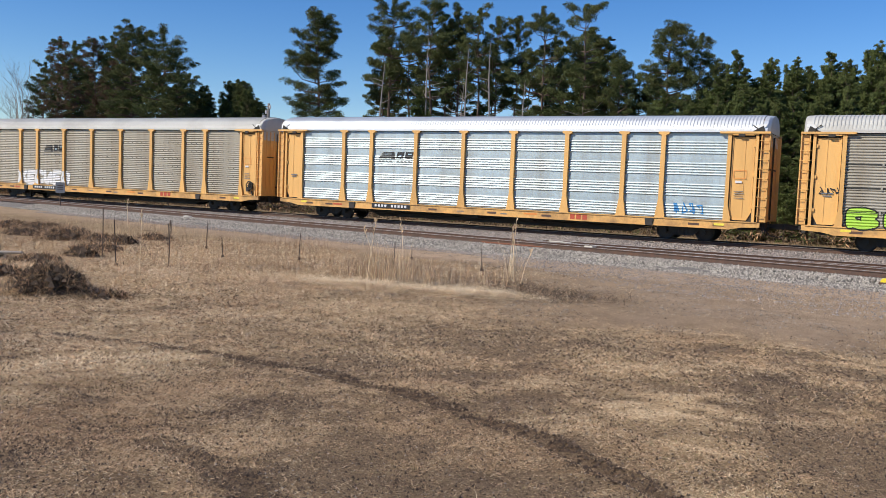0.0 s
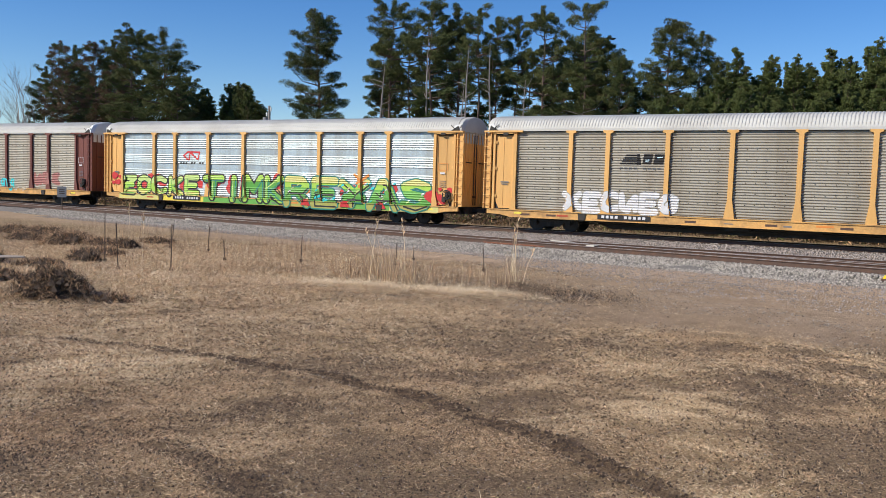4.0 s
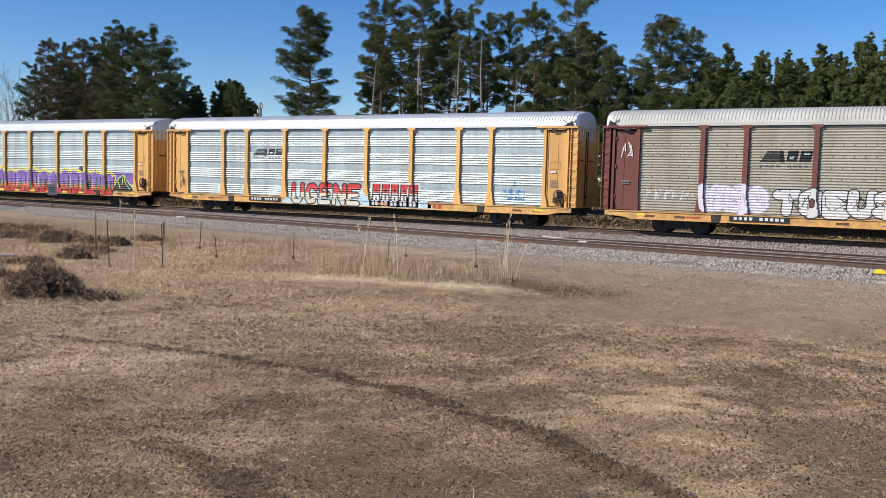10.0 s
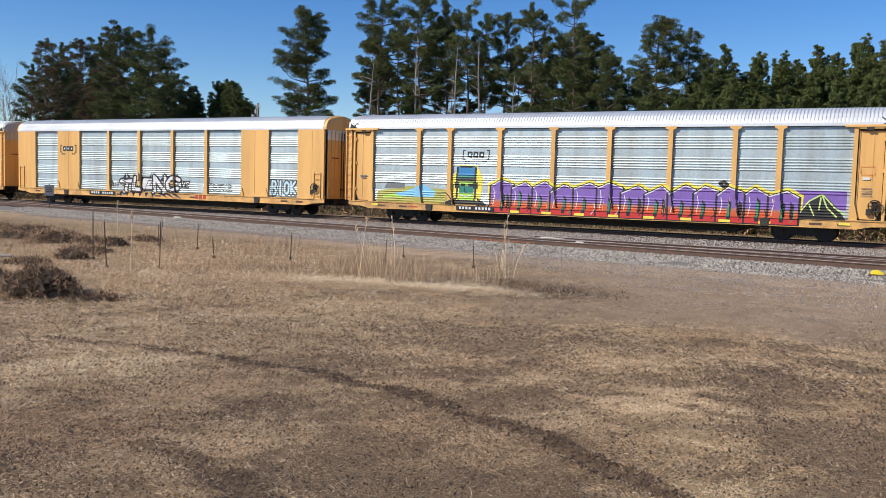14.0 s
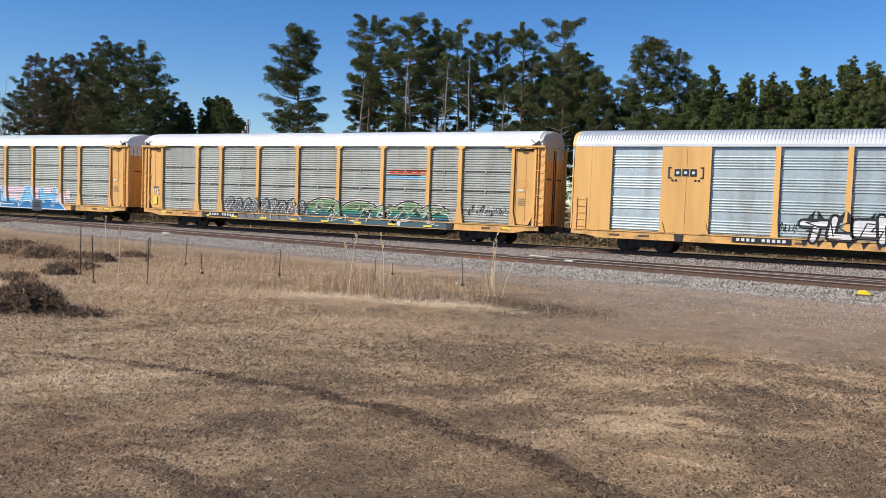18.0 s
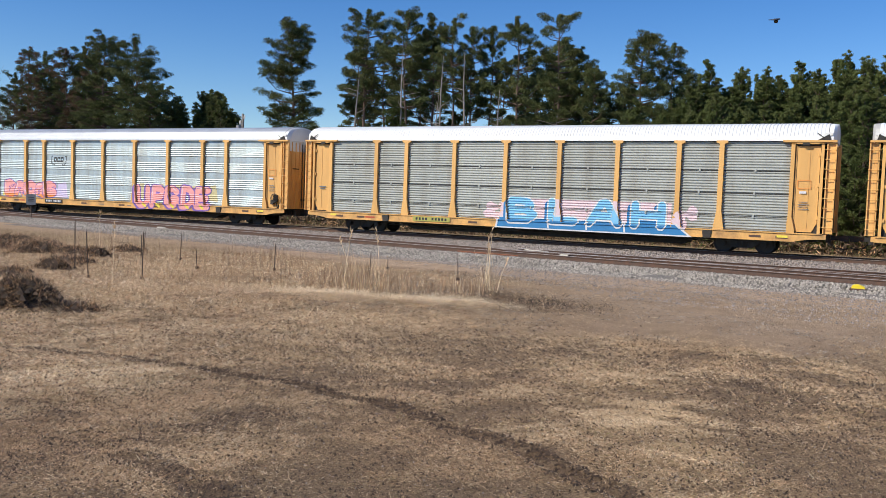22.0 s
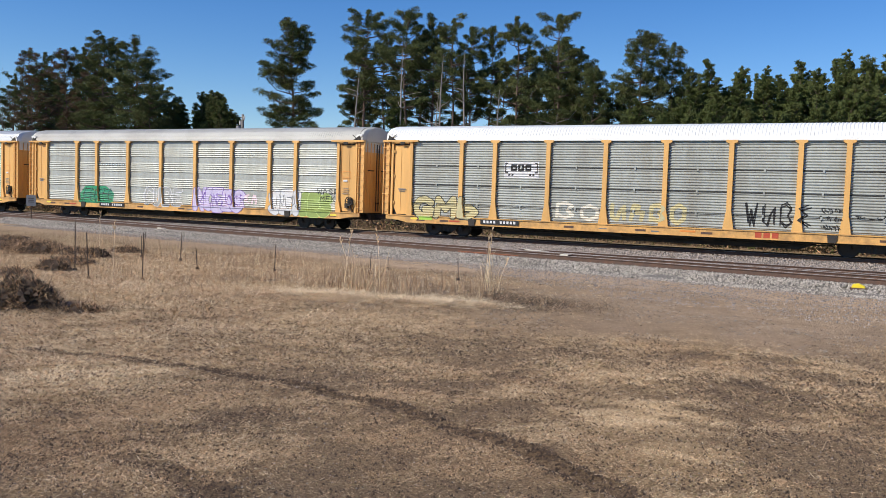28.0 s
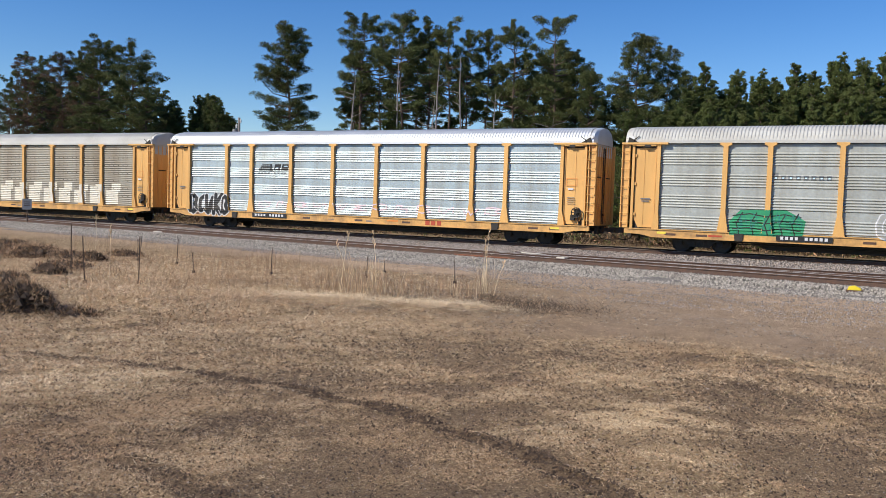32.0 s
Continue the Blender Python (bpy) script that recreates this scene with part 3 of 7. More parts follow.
def post_mesh():
    h, f = 0.105, 0.235
    out = [(-f, 1.0), (f, 1.0), (f * 0.9, 1.18), (h, 1.85), (h, 4.80), (0.25, 4.86), (0.25, 4.955), (-0.25, 4.955), (-0.25, 4.86), (-h, 4.80), (-h, 1.85), (-f * 0.9, 1.18)]
    s = Shape().prism(out, -POST_Y, -PANEL_Y + 0.02)
    for z in np.arange(2.0, 4.8, 0.235):
        for x in (-h, h):
            s.box(x - 0.018, x + 0.018, -PANEL_Y - 0.09, -PANEL_Y - 0.02, z, z + 0.05)
    return s.mesh("side_post", M_YELLOW)


def edge_post_mesh():
    return Shape().prism([(-0.12, 1.0), (0.2, 1.0), (0.2, 1.15), (0.07, 1.7), (0.07, 4.9), (-0.09, 4.9), (-0.09, 1.7), (-0.12, 1.4)], -POST_Y, -PANEL_Y + 0.02).mesh("door_post", M_YELLOW)


def corner_door_mesh():
    """The plain steel door sheet at a corner of the car, with its pressed seam."""
    s = Shape()
    s.prism([(12.10, 1.22), (12.25, 1.06), (12.85, 1.06), (13.05, 1.45), (13.05, 4.72), (12.10, 4.72)], -1.44, -1.405)
    s.box(12.62, 12.66, -1.455, -1.43, 1.2, 4.68)
    return s.mesh("corner_door", M_YELLOW)


def door_hinge_mesh():
    return Shape().prism([(12.99, 0.0), (13.09, 0.0), (13.09, 0.16), (12.99, 0.13)], -1.50, -1.43).mesh("hinge", M_YELLOW)


def ladder_mesh():
    s = Shape()
    s.box(13.36, 13.66, -1.47, -1.435, 1.02, 4.85)
    s.box(13.30, 13.345, -1.56, -1.44, 1.02, 4.86)
    s.box(13.64, 13.685, -1.56, -1.44, 1.02, 4.86)
    for k in range(9):
        z = 1.28 + k * 0.41
        s.tube([(13.24, -1.56, z + 0.015), (13.3, -1.60, z), (13.66, -1.60, z), (13.69, -1.56, z + 0.015)], 0.016, 5, 0)
    return s.mesh("ladder", M_YELLOW)


def top_bar_mesh():
    s = Shape()
    s.box(11.55, HALF, -1.64, -1.46, 4.875, 4.965)
    s.box(12.1, 13.0, -1.60, -1.46, 4.80, 4.88)
    s.box(12.35, 12.62, -1.63, -1.56, 4.74, 4.86, 1)
    s.tube([(11.9, -1.57, 4.84), (13.2, -1.57, 4.84)], 0.03, 6, 0)
    return s.mesh("door_track", M_YELLOW, M_BLACK)


ROOF_LINE = [(-1.555, 4.93), (-1.55, 5.06), (-1.50, 5.24), (-1.36, 5.45), (-1.08, 5.62), (-0.6, 5.74), (0, 5.79), (0.6, 5.74), (1.08, 5.62), (1.36, 5.45), (1.50, 5.24), (1.55, 5.06), (1.555, 4.93)]


def roof_mesh(length=26.7, pitch=0.15):
    """A corrugated arched roof, the ribs running across."""
    xs, lift = [], []
    n = int(length / pitch)
    for k in range(n):
        x = -length / 2 + k * pitch
        xs += [x, x + 0.3 * pitch, x + 0.5 * pitch, x + 0.8 * pitch]
        lift += [0.0, 0.0, 0.02, 0.02]
    s = Shape()
    rows = len(ROOF_LINE)
    for x, up in zip(xs, lift):
        for k, (y, z) in enumerate(ROOF_LINE):
            s.v.append((x, y * (1 + up / 1.6 * (1 < k < rows - 2)), z + up * (1 < k < rows - 2)))
    for a in range(len(xs) - 1):
        for k in range(rows - 1):
            s.f.append((a * rows + k, (a + 1) * rows + k, (a + 1) * rows + k + 1, a * rows + k + 1))
            s.m.append(0)
    return s.mesh("roof", M_ROOF_SILVER)


def hood_mesh():
    """The plain hood that closes one end of the roof, cut back at the corners."""
    s = Shape()
    n = len(ROOF_LINE)
    for x, k in ((13.34, 1.0), (13.52, 0.985)):
        s.v += [(x, y * k, 4.93 + (z - 4.93) * k) for y, z in ROOF_LINE]
    s.v += [(13.62, y * 0.80, 4.93 + (z - 4.93) * 0.97) for y, z in ROOF_LINE]
    for a in range(2):
        s.f += [(a * n + k, (a + 1) * n + k, (a + 1) * n + k + 1, a * n + k + 1) for k in range(n - 1)]
    s.f.append(tuple(2 * n + k for k in range(n)))
    s.m = [0] * len(s.f)
    return s.mesh("roof_hood", M_ROOF_SILVER)


def roof_corner_mesh():
    """The cut corner under the hood: a dark plate painting the notch's shade, a pale plate above, and the bent rod
    across it.
    """
    s = Shape()
    s.prism([(12.92, 4.97), (13.44, 4.97), (13.36, 5.22)], -1.572, -1.54, 0)
    s.prism([(13.06, 5.10), (13.40, 5.14), (13.50, 5.20), (13.50, 5.30), (13.20, 5.28)], -1.560, -1.50, 1)
    s.tube([(12.90, -1.57, 5.26), (13.12, -1.585, 5.10), (13.16, -1.585, 4.96)], 0.022, 5, 0)
    return s.mesh("roof_corner", M_DARK, M_WHITE)


def end_leaf_mesh():
    """One leaf of the folding end doors, its upper part pale."""
    s = Shape()
    s.box(13.50, 13.56, 0.02, 1.36, 1.02, 4.35, 0)
    s.box(13.50, 13.56, 0.02, 1.36, 4.35, 4.93, 1)
    for y in (0.35, 0.70, 1.05):
        s.box(13.56, 13.585, y - 0.03, y + 0.03, 1.1, 4.86, 0)
    s.tube([(13.60, 0.12, 1.1), (13.60, 0.12, 4.8)], 0.025, 6, 2)
    s.box(13.58, 13.62, 0.06, 0.18, 1.5, 1.6, 2)
    s.box(13.57, 13.60, 0.4, 1.0, 3.32, 3.38, 2)
    return s.mesh("end_door", M_YELLOW, M_ROOF_GREY, M_BLACK)


def sill_mesh():
    s = Shape()
    s.prism([(-13.45, 0.78), (-12.7, 0.74), (-12.2, 0.64), (12.2, 0.64), (12.7, 0.74), (13.45, 0.78), (13.45, 0.99), (-13.45, 0.99)], -1.545, -1.44)
    s.box(-13.3, 13.3, -1.585, -1.44, 0.965, 1.015)
    s.box(-12.2, 12.2, -1.575, -1.46, 0.625, 0.65)
    for x in (-8.3, 8.55):     # jacking brackets
        s.prism([(x - 0.16, 0.62), (x + 0.16, 0.62), (x + 0.2, 0.95), (x - 0.2, 0.95)], -1.60, -1.5, 1)
    for x in (-11.3, -9.9, -3.1, 0.4, 3.4, 10.6, 11.7):
        s.box(x - 0.25, x + 0.25, -1.55, -1.54, 0.74, 0.84, 2)
    return s.mesh("side_sill", M_YELLOW, M_BLACK, M_RAIL)


def frame_mesh():
    s = Shape()
    s.box(-13.4, 13.4, -1.44, 1.44, 0.93, 1.0, 0)
    s.prism([(-13.0, 0.62), (-8.2, 0.62), (-7.2, 0.24), (7.2, 0.24), (8.2, 0.62), (13.0, 0.62), (13.0, 0.94), (-13.0, 0.94)], -0.4, 0.4, 0)
    for x in (-12.6, -6.6, -3.3, 0.0, 3.3, 6.6, 12.6):
        s.box(x - 0.09, x + 0.09, -1.42, 1.42, 0.62, 0.94, 0)
    s.tube([(-8.8, -1.0, 0.56), (8.8, -1.0, 0.56)], 0.035, 6, 0)
    s.tube([(-8.6, -0.75, 0.47), (-4, -0.75, 0.43), (8.6, -0.75, 0.47)], 0.03, 6, 0)
    s.box(-1.6, -0.6, -1.15, -0.6, 0.45, 0.85, 0)
    s.tube([(1.0, -0.9, 0.66), (2.4, -0.9, 0.66)], 0.2, 10, 0)
    return s.mesh("underframe", M_BLACK)


def truck_mesh():
    """A cast truck frame: two side frames with springs, and the bolster between them."""
    s = Shape()
    out = [(-1.18, 0.52), (-0.72, 0.50), (-0.42, 0.24), (0.42, 0.24), (0.72, 0.50), (1.18, 0.52), (1.18, 0.64), (0.70, 0.70), (0.38, 0.80), (-0.38, 0.80), (-0.70, 0.70), (-1.18, 0.64)]
    for y in (-1.08, 0.96):
        s.prism(out, y, y + 0.12)
        for x in (-0.2, 0.0, 0.2):
            s.tube([(x, y + 0.06, 0.3), (x, y + 0.06, 0.55)], 0.085, 8)
        for x in (-0.89, 0.89):
            s.tube([(x, y - 0.05, 0.42), (x, y + 0.14, 0.42)], 0.13, 10)
    s.box(-0.2, 0.2, -1.15, 1.15, 0.52, 0.70)
    s.box(-0.75, 0.75, -0.05, 0.05, 0.40, 0.48)
    return s.mesh("truck", M_BLACK)


def wheelset_mesh():
    s = Shape()
    for side in (-1, 1):
        ring = [(0.07, 0.10), (0.05, 0.16), (0.04, 0.34), (0.065, 0.40), (0.065, 0.422), (-0.05, 0.425), (-0.07, 0.45), (-0.085, 0.44), (-0.085, 0.36), (-0.05, 0.32), (-0.06, 0.10)]
        base = len(s.v)
        for k in range(24):
            a = 2 * math.pi * k / 24
            s.v += [(r * math.cos(a), side * (0.745 + o), r * math.sin(a)) for o, r in ring]
        n = len(ring)
        for k in range(24):
            for j in range(n - 1):
                q = (base + k * n + j, base + k * n + j + 1, base + (k + 1) % 24 * n + j + 1, base + (k + 1) % 24 * n + j)
                s.f.append(q if side > 0 else q[::-1])
                s.m.append(1 if j == 4 else 0)
    s.tube([(0, -1.05, 0), (0, 1.05, 0)], 0.085, 10)
    return s.mesh("wheelset", M_WHEEL, M_TREAD)


def coupler_mesh():
    s = Shape()
    s.box(13.0, 13.95, -0.09, 0.09, 0.74, 0.92)
    s.prism([(13.92, 0.72), (14.28, 0.70), (14.30, 0.96), (13.92, 0.94)], -0.16, 0.10)
    s.box(13.38, 13.55, -0.55, 0.55, 0.62, 0.98)
    s.tube([(13.5, -0.5, 0.7), (13.75, -0.52, 0.42), (14.05, -0.5, 0.36), (14.29, -0.48, 0.42)], 0.03, 6)
    s.tube([(13.45, -1.35, 0.85), (13.6, -1.38, 0.55), (13.62, -1.1, 0.55), (13.5, -0.9, 0.85)], 0.022, 5)
    return s.mesh("coupler", M_BLACK)


def brake_mesh():
    """The hand brake: a spoked wheel on a gear box."""
    s = Shape()
    ring = [(12.82 + 0.24 * math.cos(k * math.pi / 8), -1.66, 1.62 + 0.24 * math.sin(k * math.pi / 8)) for k in range(17)]
    s.tube(ring, 0.03, 6, cap=False)
    for k in range(0, 8, 2):
        s.tube([ring[k], ring[k + 8]], 0.02, 4)
    s.box(12.70, 12.92, -1.60, -1.45, 1.42, 1.80)
    s.box(12.5, 12.7, -1.6, -1.45, 1.25, 1.5)
    s.tube([(12.82, -1.5, 1.4), (12.95, -1.5, 1.0)], 0.03, 5)
    return s.mesh("hand_brake", M_BLACK)


def solid_panel_mesh(width):
    s = Shape()
    w = width / 2
    s.box(-w, w, -POST_Y + 0.01, -PANEL_Y + 0.02, 1.02, 4.93)
    s.box(-0.03, 0.03, -POST_Y - 0.006, -POST_Y + 0.01, 1.2, 4.9, 0)
    for x in (-w + 0.12, w - 0.12):
        s.prism([(x - 0.16, 1.0), (x + 0.16, 1.0), (x, 1.5)], -POST_Y - 0.05, -POST_Y)
    return s.mesh("steel_panel", M_YELLOW)


def slim_post_mesh():
    s = Shape().prism([(-0.16, 1.0), (0.16, 1.0), (0.11, 1.6), (0.11, 4.93), (-0.11, 4.93), (-0.11, 1.6)], -POST_Y, -PANEL_Y + 0.02)
    return s.mesh("side_post", M_YELLOW)


def plain_end_mesh():
    """The smooth corner of the older boxy car: sheet, seams and short grab irons."""
    s = Shape()
    s.box(11.55, 13.4, -POST_Y + 0.005, -PANEL_Y, 1.0, 4.95)
    s.box(12.55, 12.58, -POST_Y - 0.004, -POST_Y + 0.01, 1.1, 4.9)
    for k in range(5):
        s.tube([(12.75, -1.6, 1.15 + k * 0.32), (13.2, -1.6, 1.15 + k * 0.32)], 0.015, 4)
    s.box(12.72, 12.76, -1.6, -1.54, 1.0, 2.5)
    s.box(13.18, 13.22, -1.6, -1.54, 1.0, 2.5)
    return s.mesh("corner_sheet", M_YELLOW)


CARS = []


def build_car(index, label, body, sheet, sheet_kind, roof, hood, lines=False, brake=True, plain=False):
    """One covered car carrier, standing about its own middle; index counts from the front of the train."""
    car = thing("autorack_car", label, "freight car", "train of car carriers")
    part("underframe", cached("frame", frame_mesh), car, "black steel underframe")
    edges = EDGES if not plain else (-11.55, -9.2, -7.0, -4.2, -1.35, 1.60, 4.45, 7.28, 9.38, 11.55)
    for turn in (0.0, math.pi):
        part("side_sill", cached("sill", sheet_kind and sill_mesh), car, turn=turn, mats=(M_SILL, M_BLACK, M_RAIL))
        for k, (a, b) in enumerate(zip(edges, edges[1:])):
            x = (a + b) / 2 * (1 if turn == 0 else -1)
            if plain and k in (1, 7):
                part("steel_panel", cached(("solid", round(b - a, 2)), lambda: solid_panel_mesh(b - a)), car, "plain yellow steel sheet", at=(x, 0, 0), turn=turn, mats=(body,))
                continue
            mesh = cached(("panel", round(b - a, 2), sheet_kind, lines), lambda: panel_mesh(b - a, sheet_kind, lines))
            part("side_panel", mesh, car, at=(x, 0, 0), turn=turn, mats=(sheet, M_DARK))
        for k, a in enumerate(edges[1:-1]):
            if plain and k in (0, 1, 6, 7):
                continue
            part("side_post", cached(("post", plain), slim_post_mesh if plain else post_mesh), car, at=(a * (1 if turn == 0 else -1), 0, 0), turn=turn, mats=(body,))
        if not plain:
            for k in (-1, 1):
                ob = part("door_post", cached("edge", edge_post_mesh), car, at=(k * 11.98, 0, 0), turn=turn, mats=(body,))
                ob.scale.x = k if turn == 0 else -k
    for sx in (1, -1):
        for sy in (1, -1):
            for name, key, make, mats in ((("corner_sheet", "plain_end", plain_end_mesh, (body,)),) if plain else (
                    ("corner_door", "corner", corner_door_mesh, (body,)),
                    ("door_edge", "door_edge", lambda: Shape().box(12.08, 12.13, -1.475, -1.38, 1.2, 4.75).mesh("door_edge", M_YELLOW), (body,)),
                    ("corner_post", "corner_post", lambda: Shape().box(13.08, 13.20, -1.53, -1.36, 1.02, 4.80).mesh("corner_post", M_YELLOW), (body,)),
                    ("backing", "backing", lambda: Shape().box(11.95, 13.1, -1.40, -1.36, 1.0, 4.9).mesh("backing", M_DARK), (M_DARK,)),
                    ("ladder", "ladder", ladder_mesh, (body,)),
                    ("door_track", "bar", top_bar_mesh, (body, M_BLACK)),
                    ("roof_corner", "roof_corner", roof_corner_mesh, (M_DARK, M_WHITE)))):
                ob = part(name, cached(key, make), car, mats=mats)
                ob.scale = (sx, sy, 1)
            if sy == 1 and not plain:
                for z in (1.6, 3.0, 4.3):
                    part("hinge", cached("hinge", door_hinge_mesh), car, at=(0, 0, z), mats=(body,)).scale = (sx, sy, 1)
            ob = part("end_door", cached("leaf", end_leaf_mesh), car, mats=(body, hood, M_BLACK))
            ob.scale = (sx, sy, 1)
        ob = part("roof_hood", cached("hood", hood_mesh), car, mats=(body if plain else hood,))
        ob.scale.x = sx
        ob = part("coupler", cached("coupler", coupler_mesh), car, "black coupler with an air hose")
        ob.scale = (sx, sx, 1)
        truck = part("truck", cached("truck", truck_mesh), car, "black cast steel truck", at=(sx * 10.05, 0, 0))
        for ax in (-0.89, 0.89):
            part("wheelset", cached("wheelset", wheelset_mesh), truck, "steel wheels on their axle", at=(ax, 0, 0.4225))
    part("roof", cached("roof", roof_mesh), car, mats=(roof,))
    if brake:
        part("hand_brake", cached("brake", brake_mesh), car, "black hand brake wheel")
    car["plain_sides"] = int(plain)
    CARS.append((index, car, sheet_kind, edges))
    return car


def car_data(index):
    return next(c for c in CARS if c[0] == index)


YEL = "yellow car carrier "
build_car(0, YEL + "with dull grey sheets and green graffiti", M_YELLOW, M_WEATHERED, "ribbed", M_ROOF_GREY, M_ROOF_GREY, lines=True)
build_car(1, YEL + "with clean silver corrugated sides", M_YELLOW, M_SILVER, "grouped", M_ROOF_SILVER, M_ROOF_SILVER, brake=False)
build_car(2, YEL + "with weathered brownish sides", M_YELLOW, M_WEATHERED, "ribbed", M_ROOF_GREY, M_ROOF_GREY)
build_car(3, YEL + "with a long green graffiti mural", M_YELLOW, M_SILVER, "grouped", M_ROOF_GREY, M_ROOF_GREY)
build_car(4, "brown covered car carrier with weathered grey sides and graffiti", M_BROWN, M_BEIGE, "ribbed", M_ROOF_GREY, M_ROOF_SILVER)
build_car(5, YEL + "with silver sides and red and white lettering", M_YELLOW, M_SILVER, "grouped", M_ROOF_SILVER, M_ROOF_SILVER)
build_car(6, YEL + "with a purple and red graffiti mural", M_YELLOW, M_SILVER, "grouped", M_ROOF_SILVER, M_ROOF_SILVER)
build_car(7, YEL + "boxy with plain yellow panels between silver sheets", M_YELLOW, M_SILVER, "grouped", M_ROOF_SILVER, M_ROOF_SILVER, plain=True)
build_car(8, YEL + "with grey sides, a white roof and dark graffiti", M_YELLOW, M_GREY, "ribbed", M_ROOF_WHITE, M_ROOF_GREY, lines=True, brake=False)
build_car(9, YEL + "with grey sides, a white roof and blue lettering", M_YELLOW, M_GREY, "ribbed", M_ROOF_WHITE, M_ROOF_WHITE, lines=True, brake=False)
build_car(10, YEL + "with silver sides and pink graffiti", M_YELLOW, M_SILVER, "grouped", M_ROOF_SILVER, M_ROOF_SILVER)
build_car(11, YEL + "with grey sides, a white roof and small tags", M_YELLOW, M_GREY, "ribbed", M_ROOF_WHITE, M_ROOF_WHITE, lines=True, brake=False)
build_car(12, YEL + "with dull silver sides and four graffiti tags", M_YELLOW, M_GREY, "grouped", M_ROOF_GREY, M_ROOF_GREY)
build_car(13, YEL + "with silver sides and a black tag", M_YELLOW, M_SILVER, "grouped", M_ROOF_SILVER, M_ROOF_SILVER)
build_car(14, YEL + "with weathered grey sides and faded cream graffiti", M_YELLOW, M_WEATHERED, "ribbed", M_ROOF_GREY, M_ROOF_GREY)


# ---- trees ----
def sprays(centres, axes, reach, girth, count, length, width, rnd, loose=0.8):
    """Needle tufts: thin blades strung along the axis of each tuft, bristling forwards. Four points for each."""
    n = len(centres) * count
    c, ax = np.repeat(centres, count, 0), np.repeat(axes, count, 0)
    rc, gi = np.repeat(reach, count)[:, None], np.repeat(girth, count)[:, None]
    base = c + ax * rc * rnd.uniform(-0.6, 0.5, (n, 1)) + rnd.normal(0, 0.5, (n, 3)) * gi
    d = ax * 1.1 + rnd.normal(0, loose, (n, 3))
    d /= np.linalg.norm(d, axis=1)[:, None]
    side = np.cross(d, rnd.normal(0, 1, (n, 3)))
    side /= np.linalg.norm(side, axis=1)[:, None]
    ln = rnd.uniform(*length, (n, 1))
    w = rnd.uniform(*width, (n, 1)) / 2
    mid = base + d * ln * 0.45
    return np.stack([base, mid + side * w, base + d * ln, mid - side * w], 1).reshape(-1, 3)


PINES = {  # first live limb, reach, step between whorls, limbs to a whorl, plume radius, needles to a plume, share of limbs missing
    "tall": (0.40, 2.8, 0.66, (3, 6), 0.46, 180, 0.22), "high": (0.57, 2.7, 0.56, (3, 6), 0.45, 180, 0.18), "full": (0.12, 3.15, 0.52, (4, 6), 0.45, 170, 0.12), "round": (0.20, 3.3, 0.56, (4, 6), 0.46, 170, 0.10),
    "dense": (0.32, 3.4, 0.56, (4, 6), 0.48, 180, 0.14), "young": (0.03, 2.0, 0.34, (4, 6), 0.27, 88, 0.05), "dead": (0.28, 2.7, 0.56, (3, 6), 0.44, 120, 0.10)}


def plumes(centres, outs, radii, count, length, width, rnd, lift):
    """Needle plumes: rounded flat tufts, their needles laid over one another like a shell and bristling. Four points for each needle."""
    n = len(centres) * count
    c, ax, rp = np.repeat(centres, count, 0), np.repeat(outs, count, 0), np.repeat(radii, count)[:, None]
    shell = rnd.normal(0, 1, (n, 3)) + (0, 0, 0.45)
    shell /= np.linalg.norm(shell, axis=1)[:, None]
    base = c + shell * rp * (0.45 + 0.5 * rnd.rand(n, 1) ** 0.6) * (1, 1, 0.55)
    d = ax * 0.6 + (0, 0, lift) + rnd.normal(0, 0.55, (n, 3)) + shell * 0.35
    d /= np.linalg.norm(d, axis=1)[:, None]
    face = shell * (0.7, 0.7, 1.0) + rnd.normal(0, 0.28, (n, 3))
    side = np.cross(d, face)
    side /= np.linalg.norm(side, axis=1)[:, None] + 1e-9
    ln, w = rnd.uniform(*length, (n, 1)), rnd.uniform(*width, (n, 1)) / 2
    mid = base + d * ln * 0.5
    return np.stack([base, mid + side * w, base + d * ln, mid - side * w], 1).reshape(-1, 3)


